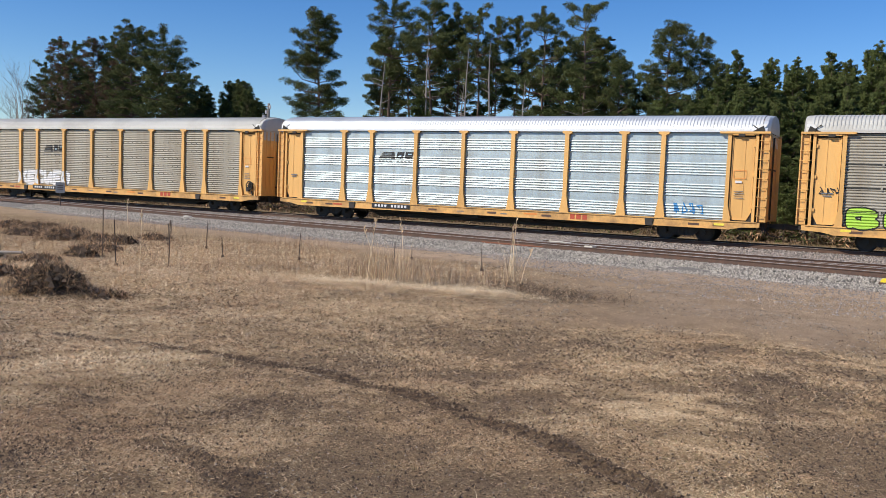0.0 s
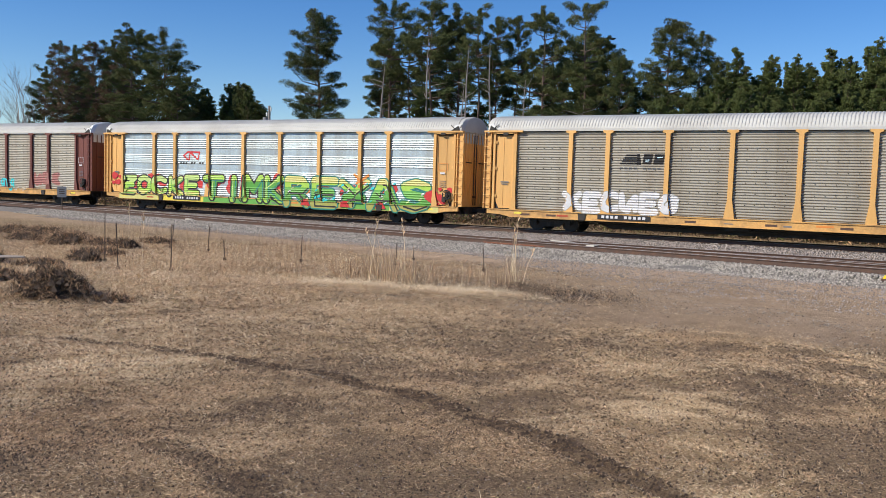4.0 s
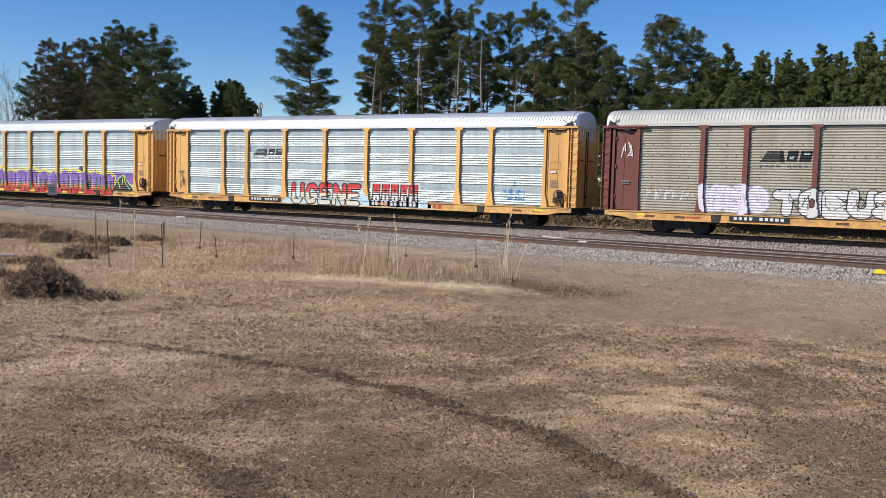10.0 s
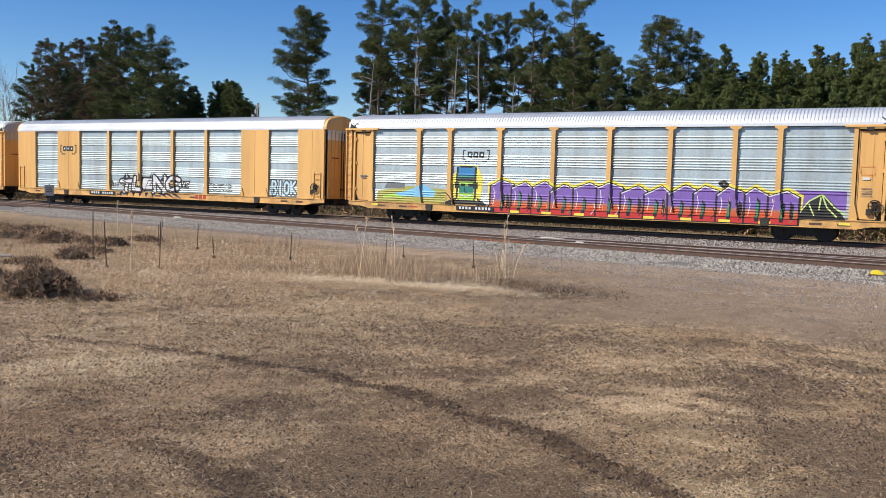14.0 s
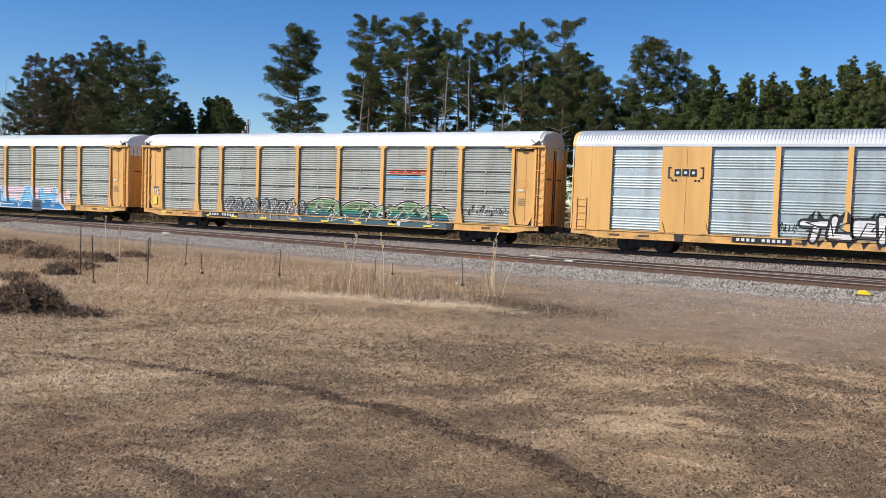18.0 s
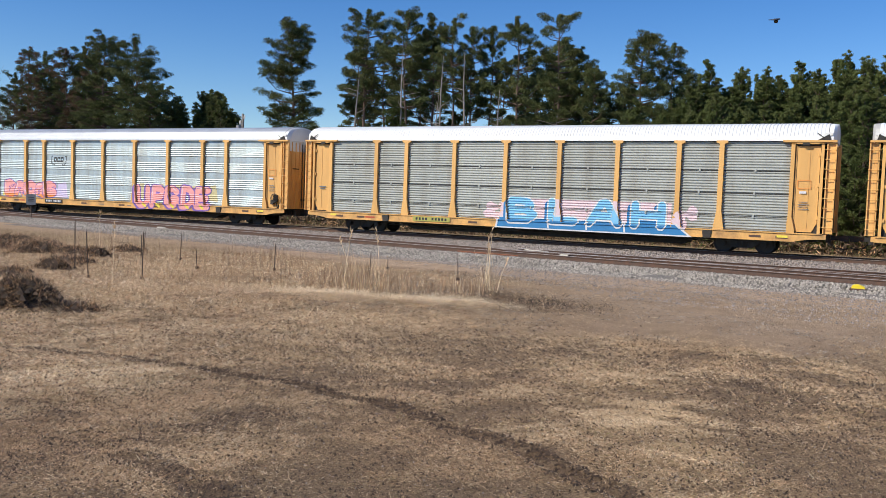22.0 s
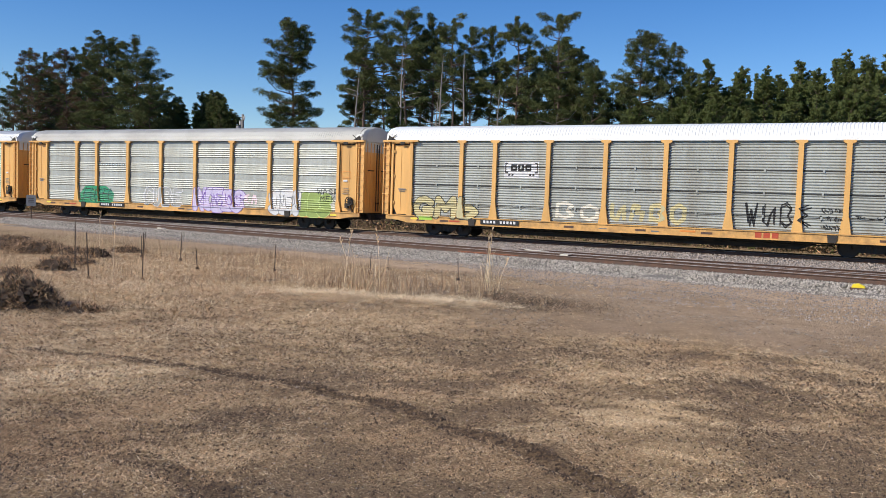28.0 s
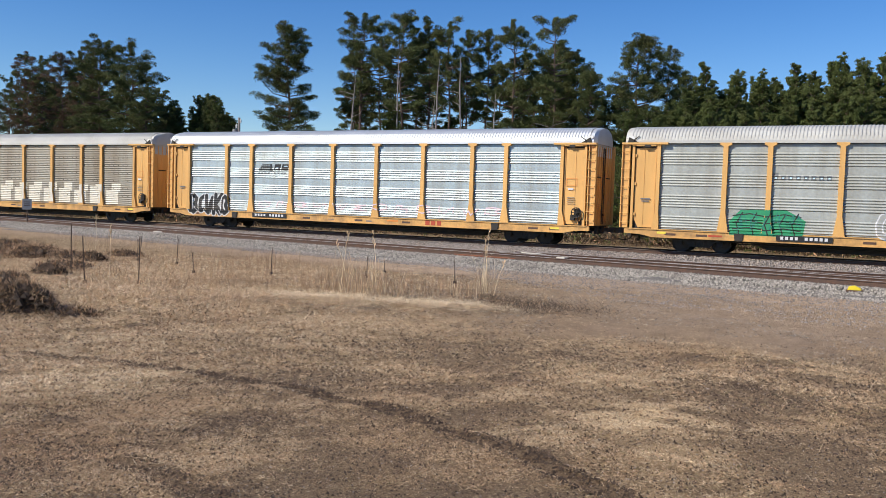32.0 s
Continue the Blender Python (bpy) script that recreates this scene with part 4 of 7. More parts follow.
def pine_meshes(style, seed):
    """Trunk with limbs, and crown, of one pine 16 m high (young ones 11 m)."""
    rnd = np.random.RandomState(seed)
    s = Shape()
    high = {"young": 11.0}.get(style, 16.0)
    lean = rnd.uniform(-0.4, 0.4, 2)
    trunk = [(lean[0] * max(0.0, z / high) ** 1.5 + 0.10 * math.sin(z * 0.9 + seed), lean[1] * max(0.0, z / high) ** 1.5 + 0.10 * math.cos(z * 0.7 + seed), z) for z in np.linspace(-0.4, high * 0.985, 12)]
    s.tube(trunk, list(np.linspace({"young": 0.10, "dead": 0.13}.get(style, 0.18), 0.025, 12)), 7)

    def stem(z):
        u = np.clip((z + 0.4) / (high * 0.985 + 0.4) * 11, 0, 10.999)
        a, k = np.array(trunk[int(u)]), u - int(u)
        return a * (1 - k) + np.array(trunk[int(u) + 1]) * k

    base, reach, step, per_whorl, radius, needles, missing = PINES[style]
    pads, outs, sizes = [], [], []
    z = high * base
    while z < high * 0.97:
        u = (z / high - base) / (1 - base)
        if style == "young":
            env = 1.05 * (1 - u) ** 0.88 + 0.02
        elif style == "full":
            env = min(1.0, 0.85 + u) * (1 - u) ** 0.72 + 0.12
        else:
            env = min(1.0, 0.55 + u * 1.3) * (1.04 - u) ** 0.48
        env *= rnd.uniform(0.72, 1.12)       # whole whorls stand out or fall back
        turn = rnd.rand() * 6.28
        count = rnd.randint(*per_whorl)
        for k in range(count):
            if rnd.rand() < missing:
                continue
            a = turn + 6.28 * (k + rnd.uniform(-0.3, 0.3)) / count
            ln = reach * env * rnd.uniform(0.55, 1.12) + 0.15
            rise = {"young": 0.50, "full": 0.30}.get(style, 0.20) + rnd.uniform(-0.3, 0.32) + 0.5 * u * u
            out = np.array([math.cos(a), math.sin(a), 0.0])
            across = np.array([-math.sin(a), math.cos(a), 0.0])
            p0 = stem(z + rnd.uniform(-0.3, 0.3))
            p1 = p0 + (out + (0, 0, rise * 0.4)) * ln * 0.55
            p2 = p0 + (out + across * 0.12 + (0, 0, rise)) * ln
            s.tube([tuple(p0), tuple(p1), tuple(p2)], [0.022 + 0.018 * ln, 0.016 + 0.008 * ln, 0.008], 4, cap=False)
            inner = {"tall": 0.50, "high": 0.45, "dead": 0.45, "full": 0.35, "young": 0.15}.get(style, 0.35)
            n = int((1.6 if style != "young" else 2.4) + (2.2 if style != "young" else 3.0) * ln)
            for j in range(n):
                v = inner + (1.02 - inner) * (j + rnd.rand()) / n
                spread = rnd.uniform(-1, 1) * 0.34 * ln * (1.15 - v)
                q = p0 + (p2 - p0) * v + across * spread + (0, 0, rnd.uniform(-0.04, 0.16))
                if style != "young" and abs(spread) > 0.2:
                    s.tube([tuple(p0 + (p2 - p0) * max(0.1, v - 0.2)), tuple(q)], [0.012, 0.006], 3, cap=False)
                pads.append(q)
                outs.append(out + across * spread * 0.6 + rnd.normal(0, 0.2, 3))
                sizes.append(radius * rnd.uniform(0.65, 1.2) * (0.75 + 0.25 * env) * (1 - 0.45 * max(0.0, u - 0.6) / 0.4 if style == "young" else 1))
        z += step * rnd.uniform(0.75, 1.3)
    tip = stem(high * 0.985)
    s.tube([tuple(tip), tuple(tip + (0, 0, 0.55))], [0.02, 0.008], 4)
    for k in range(6):
        pads.append(tip + (rnd.normal(0, 0.05), rnd.normal(0, 0.05), 0.35 - 0.22 * k))
        outs.append(np.array([0, 0, 1.0]))
        sizes.append((0.07 if style == "young" else 0.20) + 0.03 * k)
    if style == "young":                     # the shoots that stand up round the top
        for _ in range(9):
            a, r, zz = rnd.rand() * 6.28, rnd.uniform(0.15, 0.75), rnd.uniform(0.80, 0.95) * high
            q = stem(zz) + (math.cos(a) * r, math.sin(a) * r, 0.0)
            s.tube([tuple(q - (0, 0, 0.1)), tuple(q + (0, 0, 0.4))], [0.012, 0.006], 3, cap=False)
            for k in range(3):
                pads.append(q + (0, 0, 0.15 * k))
                outs.append(np.array([0, 0, 1.4]))
                sizes.append(0.11)
    # dead lower limbs
    if style in ("tall", "high", "dense", "dead"):
        for _ in range(18):
            zz = high * rnd.uniform(0.12, base + 0.16)
            a, ln = rnd.rand() * 6.28, rnd.uniform(0.6, 2.3)
            p0 = stem(zz)
            p1 = p0 + np.array([math.cos(a) * ln * 0.6, math.sin(a) * ln * 0.6, rnd.uniform(-0.1, 0.25)])
            p2 = p0 + np.array([math.cos(a + 0.2) * ln, math.sin(a + 0.2) * ln, rnd.uniform(-0.3, 0.6)])
            s.tube([tuple(p0), tuple(p1), tuple(p2)], [0.028, 0.016, 0.006], 4, cap=False)
    mats = {"young": M_NEEDLES_YOUNG, "dead": M_NEEDLES_DEAD}.get(style, M_NEEDLES)
    long_, wide = ((0.09, 0.19), (0.024, 0.038)) if style == "young" else ((0.11, 0.23), (0.027, 0.044))
    crown = plumes(np.array(pads), np.array(outs), np.array(sizes), needles, long_, wide, rnd, 0.75 if style == "young" else 0.5)
    if style == "dead":                      # the tips that are still green
        mat_index = np.repeat((rnd.rand(len(pads)) < 0.35).astype(int), needles)
        return s.mesh("trunk", M_BARK), mesh_from_arrays("crown", crown, 4, [mats, M_NEEDLES], mat_index)
    return s.mesh("trunk", M_BARK), mesh_from_arrays("crown", crown, 4, [mats])


def bare_meshes(seed):
    """A leafless broadleaf tree 16 m high."""
    rnd = random.Random(seed)
    s, fine = Shape(), Shape()

    def grow(p, d, ln, r, level):
        pts = [p]
        for _ in range(3):
            d = (d + Vector((rnd.uniform(-1, 1), rnd.uniform(-1, 1), rnd.uniform(-0.2, 0.6))) * 0.16).normalized()
            pts.append(pts[-1] + d * ln / 3)
        (s if level < 3 else fine).tube([tuple(q) for q in pts], [r, r * 0.85, r * 0.7, r * 0.5], 6 if level < 2 else 3, cap=False)
        if level < 5:
            for k in range(3 if level < 4 else 3):
                q = pts[rnd.choice((1, 2, 3, 3))]
                e = (d + Vector((rnd.uniform(-1, 1), rnd.uniform(-1, 1), rnd.uniform(-0.15, 0.7))) * 0.75).normalized()
                grow(q, e, ln * rnd.uniform(0.58, 0.8), r * 0.52, level + 1)

    grow(Vector((0, 0, -0.4)), Vector((0, 0, 1)), 5.2, 0.17, 0)
    return s.mesh("trunk", M_BARK_GREY), fine.mesh("crown", M_TWIG)


def build_tree(style, seed):
    if style == "bare":
        name, label, crown_name = "bare_tree", "leafless grey broadleaf tree behind the tracks", "crown"
        trunk, crown = bare_meshes(seed)
    else:
        name, crown_name = "pine_tree", "crown"
        label = {"tall": "tall dark green pine with a bare lower trunk", "high": "slender tall pine with a high crown over a long bare trunk", "full": "full dark green pine standing alone behind the tracks",
                 "round": "broad bushy green pine behind the tracks", "dense": "dark broad pine in a close stand behind the tracks", "young": "young bright green pine in a dense stand",
                 "dead": "dying pine with reddish brown needles"}[style]
        trunk, crown = pine_meshes(style, seed)
    t = thing(name, label, "tree", {"young": "young pine stand", "bare": "bare trees"}.get(style, "pines behind the tracks"))
    part("trunk", trunk, t, "bare reddish trunk with limbs" if style != "bare" else "")
    part(crown_name, crown, t)
    return t


TREE_KINDS = {"tall": (21, 22), "high": (25, 26, 27, 28), "full": (31,), "round": (41, 42), "dense": (81, 82, 83), "young": (51, 52, 53), "dead": (61, 62), "bare": (71, 72)}
MODELS = {}


def plant(style, x, y, high, wide=1.0, pick=0, spin=0.0):
    seeds = TREE_KINDS[style]
    key = (style, pick % len(seeds))
    m = pose(x, y, FIELD_Z, 0, 0, spin)
    if key not in MODELS:
        ob = MODELS[key] = build_tree(style, seeds[key[1]])
        ob.matrix_basis = m
    else:
        ob = copy_thing(MODELS[key], m)
    unit = high / (11.2 if style == "young" else 16.2)
    ob.scale = (unit * wide, unit * wide, unit)
    return ob


LEFT_PINES = [  # kind, along, away, height, width
    ("dead", -76.6, 57, 15.6, 1.0), ("dead", -72.0, 58, 15.4, 0.95), ("dense", -65.6, 57, 16.2, 1.0), ("dense", -60.6, 56, 15.4, 1.15), ("dense", -57.6, 55, 11.6, 1.0),
    ("dense", -71.6, 60, 15.9, 0.85), ("dense", -78.8, 61, 15.9, 0.9), ("tall", -66.9, 60, 16.0, 0.9), ("dead", -68.8, 58, 14.6, 0.8), ("dense", -79.8, 58, 13.4, 0.9), ("dead", -74.4, 56, 13.0, 0.85)]
MID_PINES = [
    (-39.8, 61, 17.6, 1.0), (-35.8, 61, 17.1, 0.95), (-34.3, 63, 16.9, 0.85), (-31.5, 61, 16.3, 0.85), (-30.6, 62, 15.7, 0.7), (-29.2, 63, 15.7, 0.7), (-25.9, 61, 16.0, 0.95), (-22.4, 60, 15.7, 1.05),
    (-43.2, 65, 15.6, 0.7), (-40.9, 66, 16.6, 0.9), (-37.3, 66, 16.4, 0.85), (-27.2, 66, 14.8, 0.8), (-24.1, 65, 15.2, 0.9)]
DENSE_MID = [(-18.9, 61.5, 11.0, 0.85), (-21.0, 61, 13.6, 0.95), (-19.6, 59.5, 12.0, 0.8), (-23.4, 63, 14.2, 0.85)]
ROUND_PINES = [(-16.6, 60, 14.2, 1.0), (-15.2, 63, 13.9, 0.85), (-13.6, 61, 11.7, 0.7), (-18.2, 63, 11.5, 0.8)]
YOUNG_PINES = [
    (-11.6, 60, 12.0), (-12.8, 62, 10.9), (-10.1, 61, 11.7), (-9.0, 62, 10.9), (-8.0, 60, 11.4), (-7.3, 62, 11.2), (-6.7, 61, 11.8), (-5.7, 62, 11.3), (-4.8, 60, 11.2), (-3.6, 61, 11.9),
    (-3.1, 60, 12.2), (-2.2, 59, 11.8), (-1.4, 61, 12.4), (-0.2, 60, 12.0), (1.6, 58, 11.5), (3.5, 61, 12.2)]
LOW_PINES = [(-60.8, 62, 11.5), (-59.2, 63, 11.2), (-57.7, 62, 12.1), (-56.2, 61, 11.6), (-54.6, 60, 11.1), (-52.9, 60, 10.0)]


def build_woods():
    rnd = random.Random(8)
    for k, (style, x, y, h, w) in enumerate(LEFT_PINES):
        plant(style, x, y, h, w, k, rnd.uniform(0, 360))
    for k, (x, y, h, w) in enumerate(DENSE_MID):
        plant("dense", x, y, h, w, k, rnd.uniform(0, 360))
    for k, (x, y, h, w) in enumerate(MID_PINES):
        plant("tall" if k in (6, 7, 12) else "high", x, y, h, w, k, rnd.uniform(0, 360))
    plant("full", -47.0, 61, 17.1, 1.22, 0, 40)
    for k, (x, y, h, w) in enumerate(ROUND_PINES):
        plant("round", x, y, h, w, k, rnd.uniform(0, 360))
    for k, (x, y, h) in enumerate(YOUNG_PINES):
        plant("young", x, y, h, 1.05, k, rnd.uniform(0, 360))
    for k in range(26):      # the nearer, lower edge of the young stand
        plant("young", -15.0 + k * 0.85 + rnd.uniform(-0.3, 0.3), rnd.uniform(53.0, 57), rnd.uniform(8.0, 9.5), 1.2, k, rnd.uniform(0, 360))
    for k in range(26):      # the thick of the stand behind that edge
        plant("young", -13.8 + k * 0.8 + rnd.uniform(-0.4, 0.4), rnd.uniform(57.0, 60.5), rnd.uniform(9.4, 10.6), 1.45, k + 1, rnd.uniform(0, 360))
    for k, (x, y, h) in enumerate(LOW_PINES):
        plant("young", x, y, h - 0.5, 1.5, k, rnd.uniform(0, 360))
    for k in range(12):
        plant("young", -61.5 + k * 0.75 + rnd.uniform(-0.4, 0.4), rnd.uniform(58.5, 62), rnd.uniform(8.4, 10.4) - 0.12 * k, 1.6, k, rnd.uniform(0, 360))
    for k, (x, y, h, w) in enumerate(((-59.6, 60, 10.4, 0.75), (-57.4, 61, 11.3, 0.7), (-55.4, 60, 10.6, 0.75), (-53.4, 59, 9.6, 0.6), (-58.6, 58, 9.6, 0.7), (-61.4, 60, 10.2, 0.7))):
        plant("round", x, y, h, w, k, rnd.uniform(0, 360))
    for k in range(15):      # low growth under the tall pines
        plant("young", -41 + k * 1.75 + rnd.uniform(-0.6, 0.6), rnd.uniform(57, 69), rnd.uniform(5.0, 9.6), 1.35, k, rnd.uniform(0, 360))
    for k in range(12):
        plant("young", -88 + k * 2.7 + rnd.uniform(-0.8, 0.8), rnd.uniform(56, 63), rnd.uniform(4.0, 8.0), 1.35, k, rnd.uniform(0, 360))
    for k in range(8):      # a second row of tall pines, further back
        plant("high", -52 + k * 3.1 + rnd.uniform(-0.8, 0.8), rnd.uniform(74, 84), rnd.uniform(13.5, 16), 1.0, k + 1, rnd.uniform(0, 360))
    for k in range(7):
        plant("dense", -93 + k * 2.8 + rnd.uniform(-0.8, 0.8), rnd.uniform(66, 74), rnd.uniform(13, 16), 1.05, k + 2, rnd.uniform(0, 360))
    for k, (x, y, h) in enumerate(((-84.1, 58, 17.5), (-82.5, 56, 16.2), (-87.9, 62, 16.9), (-79.5, 56, 14.0))):
        plant("bare", x, y, h, 1.0, k, rnd.uniform(0, 360))
    # bare snags among the pines
    for k, (x, y, h) in enumerate(((-34.5, 58.0, 13.7), (-31.3, 58.2, 13.0), (-28.8, 58.0, 13.1), (-22.0, 58.8, 8.6), (-26.9, 59.4, 10.5), (-39.1, 58.0, 11.9), (-32.0, 58.6, 10.2))):
        s = Shape()
        lx, ly = rnd.uniform(-0.5, 0.5), rnd.uniform(-0.3, 0.3)
        s.tube([(0, 0, -0.3), (0.12 + 0.3 * lx, 0, h * 0.4), (0.05 + 0.75 * lx, ly, h * 0.8), (0.12 + lx, ly, h)], [0.095, 0.08, 0.05, 0.015], 6)
        part_s = thing("dead_snag", "bare pale dead trunk among the pines", "dead tree", at=(x, y, FIELD_Z))
        part("trunk", s.mesh("trunk", M_BARK_GREY), part_s)
        for _ in range(9):
            z, a, ln = rnd.uniform(h * 0.4, h * 0.95), rnd.uniform(0, 6.28), rnd.uniform(0.5, 1.6)
            bx, by = 0.08 + lx * z / h, ly * z / h
            b = Shape().tube([(bx, by, z), (bx + math.cos(a) * ln * 0.6, by + math.sin(a) * ln * 0.6, z + 0.25), (bx + math.cos(a) * ln, by + math.sin(a) * ln, z + rnd.uniform(0.2, 0.9))], [0.028, 0.018, 0.006], 4)
            part("branch", b.mesh("branch", M_BARK_GREY), part_s)


build_woods()


def undergrowth():
    """Low dark brush and weeds along the edge of the woods, behind the main track."""
    rnd = np.random.RandomState(77)
    n = 9000
    x, y = rnd.uniform(-110, 25, n), 51.0 + 7 * rnd.rand(n) ** 0.8
    c = np.stack([x, y, FIELD_Z - 0.1 + rnd.uniform(0, 0.9, n) * np.clip((y - 49.0) / 4, 0.1, 1)], -1)
    ax = rnd.normal(0, 0.5, (n, 3)) + (0, 0, 1)
    ax /= np.linalg.norm(ax, axis=1)[:, None]
    v = sprays(c, ax, np.full(n, 0.7), np.full(n, 0.35), 9, (0.2, 0.45), (0.04, 0.09), rnd)
    part("undergrowth", mesh_from_arrays("undergrowth", v, 4, [M_BRUSH, M_NEEDLES, M_STRAW_RED], np.repeat(rnd.choice(3, n, p=(0.78, 0.14, 0.08)), 9)), label="low dark brush along the edge of the woods", kind="stuff")


undergrowth()


# ---- dry grass, weeds and small things in the field ----
def blades(name, label, x, y, z, length, width, tilt, mats, mat_index, rnd, bend=0.35):
    """Grass blades as one heap: each a bent strip of two faces, tilt being its angle over the ground in degrees."""
    n = len(x)
    a = rnd.rand(n) * 2 * math.pi
    e = np.radians(tilt)
    d = np.stack([np.cos(a) * np.cos(e), np.sin(a) * np.cos(e), np.sin(e)], -1)
    side = np.stack([-np.sin(a), np.cos(a), np.zeros(n)], -1) * (width / 2)[:, None]
    p0 = np.stack([x, y, z], -1)
    p1 = p0 + d * (length * 0.55)[:, None]
    d2 = d * (1, 1, 1 - bend) + rnd.normal(0, 0.18, (n, 3)) * (1, 1, 0.5)
    p2 = p1 + d2 * (length * 0.45)[:, None]
    quad = np.stack([p0 - side, p0 + side, p1 + side * 0.8, p1 - side * 0.8], 1)
    tip = np.stack([p1 - side * 0.8, p1 + side * 0.8, p2 + side * 0.25, p2 - side * 0.25], 1)
    v = np.concatenate([quad, tip], 1).reshape(-1, 3)
    me = mesh_from_arrays(name, v, 4, mats, np.repeat(mat_index, 2))
    return part(name, me, label=label, kind="stuff")


def chips(name, label, x, y, z, length, width, tilt, mats, mat_index, rnd):
    """Short straws and litter as one heap: each a single tapered strip."""
    n = len(x)
    a = rnd.rand(n) * 2 * math.pi
    e = np.radians(tilt)
    d = np.stack([np.cos(a) * np.cos(e), np.sin(a) * np.cos(e), np.sin(e)], -1) * length[:, None]
    roll = rnd.uniform(-1.0, 1.0, n)
    side = np.stack([-np.sin(a) * np.cos(roll), np.cos(a) * np.cos(roll), np.sin(roll)], -1) * (width / 2)[:, None]
    p = np.stack([x, y, z], -1)
    v = np.stack([p - side, p + side, p + d + side * 0.4, p + d - side * 0.4], 1).reshape(-1, 3)
    return part(name, mesh_from_arrays(name, v, 4, mats, mat_index), label=label, kind="stuff")


def build_lawn():
    rnd = np.random.RandomState(31)
    for name, near, far, count, wide, long_, tilts in (("mown_grass", 3.6, 9.5, 1000000, (0.0016, 0.0038), (0.008, 0.05), (-4, 32)), ("dry_grass", 9.5, 17.5, 560000, (0.003, 0.006), (0.015, 0.085), (-4, 38)),
                                                ("dry_grass", 17.5, 34.0, 250000, (0.006, 0.011), (0.035, 0.12), (0, 44))):
        r = np.sqrt(rnd.uniform(near * near, far * far, count))
        a = np.radians(-29.3 + rnd.uniform(-29.5, 30.5, count))
        x, y = r * np.sin(a), r * np.cos(a)
        keep = (rnd.rand(count) < cover(x, y)) & (y < siding_y(x) - 2.9)
        x, y = x[keep], y[keep]
        n = len(x)
        pale = np.clip(0.9 * straw_at(x, y) + 0.35 * soft_noise(x, y, 0.9, 25), 0, 1)
        left = np.clip((-x - 4) / 8, 0, 1)
        roll, dark = rnd.rand(n), rnd.rand(n)
        mat = np.where(roll < 0.55 * pale + 0.22 * left * (r[keep] > 9.5), 1, np.where(roll > 0.80 - 0.30 * left, 2, np.where((roll > 0.74 - 0.30 * left) & (soft_noise(x, y, 1.2, 26) > 0.6), 3, 0)))
        mat = np.where(dark < (0.34 - 0.016 * r[keep]) * (1 - 0.7 * pale), 4, mat)
        length = long_[0] + (long_[1] - long_[0]) * rnd.rand(n) ** 2.2
        chips(name, "short dry straw and brown litter over the field", x, y, ground_z(x, y) - 0.003 + 0.006 * rnd.rand(n), length, rnd.uniform(*wide, n), rnd.uniform(*tilts, n), [M_STRAW, M_STRAW_PALE, M_STRAW_RED, M_GREEN_GRASS, M_LITTER], mat, rnd)
    # single long straws
    count = 500
    r, a = np.sqrt(rnd.uniform(16, 420, count)), np.radians(-29.3 + rnd.uniform(-29.5, 30.5, count))
    x, y = r * np.sin(a), r * np.cos(a)
    blades("loose_straw", "single long pale straws lying on the field", x, y, ground_z(x, y) + 0.008, rnd.uniform(0.12, 0.34, count), 0.0022 + 0.00035 * r, rnd.uniform(0, 9, count), [M_STRAW_PALE, M_STRAW], rnd.randint(0, 2, count), rnd)


build_lawn()


def crumbs(name, label, x, y, size, mat, rnd):
    n = len(x)
    tet = np.array([(1, 0, 0), (-0.5, 0.87, 0), (-0.5, -0.87, 0), (0, 0, 1)])
    v = tet[None] * rnd.uniform(0.5, 1.5, (n, 4, 3)) * size[:, None, None] + np.stack([x, y, ground_z(x, y) - 0.002], -1)[:, None]
    part(name, mesh_from_arrays(name, v[:, [0, 1, 3, 1, 2, 3, 2, 0, 3]].reshape(-1, 3), 3, [mat]), label=label, kind="stuff")


def soil_crumbs():
    rnd = np.random.RandomState(35)
    xs, ys, zs = [], [], []
    for width, depth, line in RUTS[:5]:
        for (ax, ay), (bx, by) in zip(line, line[1:]):
            k = int(math.hypot(bx - ax, by - ay) * 1100 * (0.3 + depth * 14))
            u = rnd.rand(k)
            xs.append(ax + (bx - ax) * u + rnd.normal(0, width * 0.5, k))
            ys.append(ay + (by - ay) * u + rnd.normal(0, width * 0.5, k))
            zs.append(rnd.uniform(0.006, 0.012 + 0.2 * depth, k))
    crumbs("soil_crumbs", "dark crumbs of turned soil in the ruts", np.concatenate(xs), np.concatenate(ys), np.concatenate(zs), M_SOIL, rnd)
    for name, label, n, s0, s1, mat in (("soil_crumbs", "small crumbs of brown soil over the field", 80000, 0.003, 0.014, M_SOIL), ("pebbles", "small pale pebbles in the bare soil", 12000, 0.003, 0.010, M_STONE_PINK)):
        r, a = 3.6 + 17 * rnd.rand(n), np.radians(-29.3 + rnd.uniform(-29.5, 30.5, n))
        x, y = r * np.sin(a), r * np.cos(a)
        ok = rnd.rand(n) < np.clip(1 - 2.5 * road_at(x, y), 0.03, 1) * np.clip((21 - r) / 7, 0, 1)
        x, y, r, n = x[ok], y[ok], r[ok], int(ok.sum())
        crumbs(name, label, x, y, rnd.uniform(s0, s1, n) * (0.7 + r * 0.06), mat, rnd)


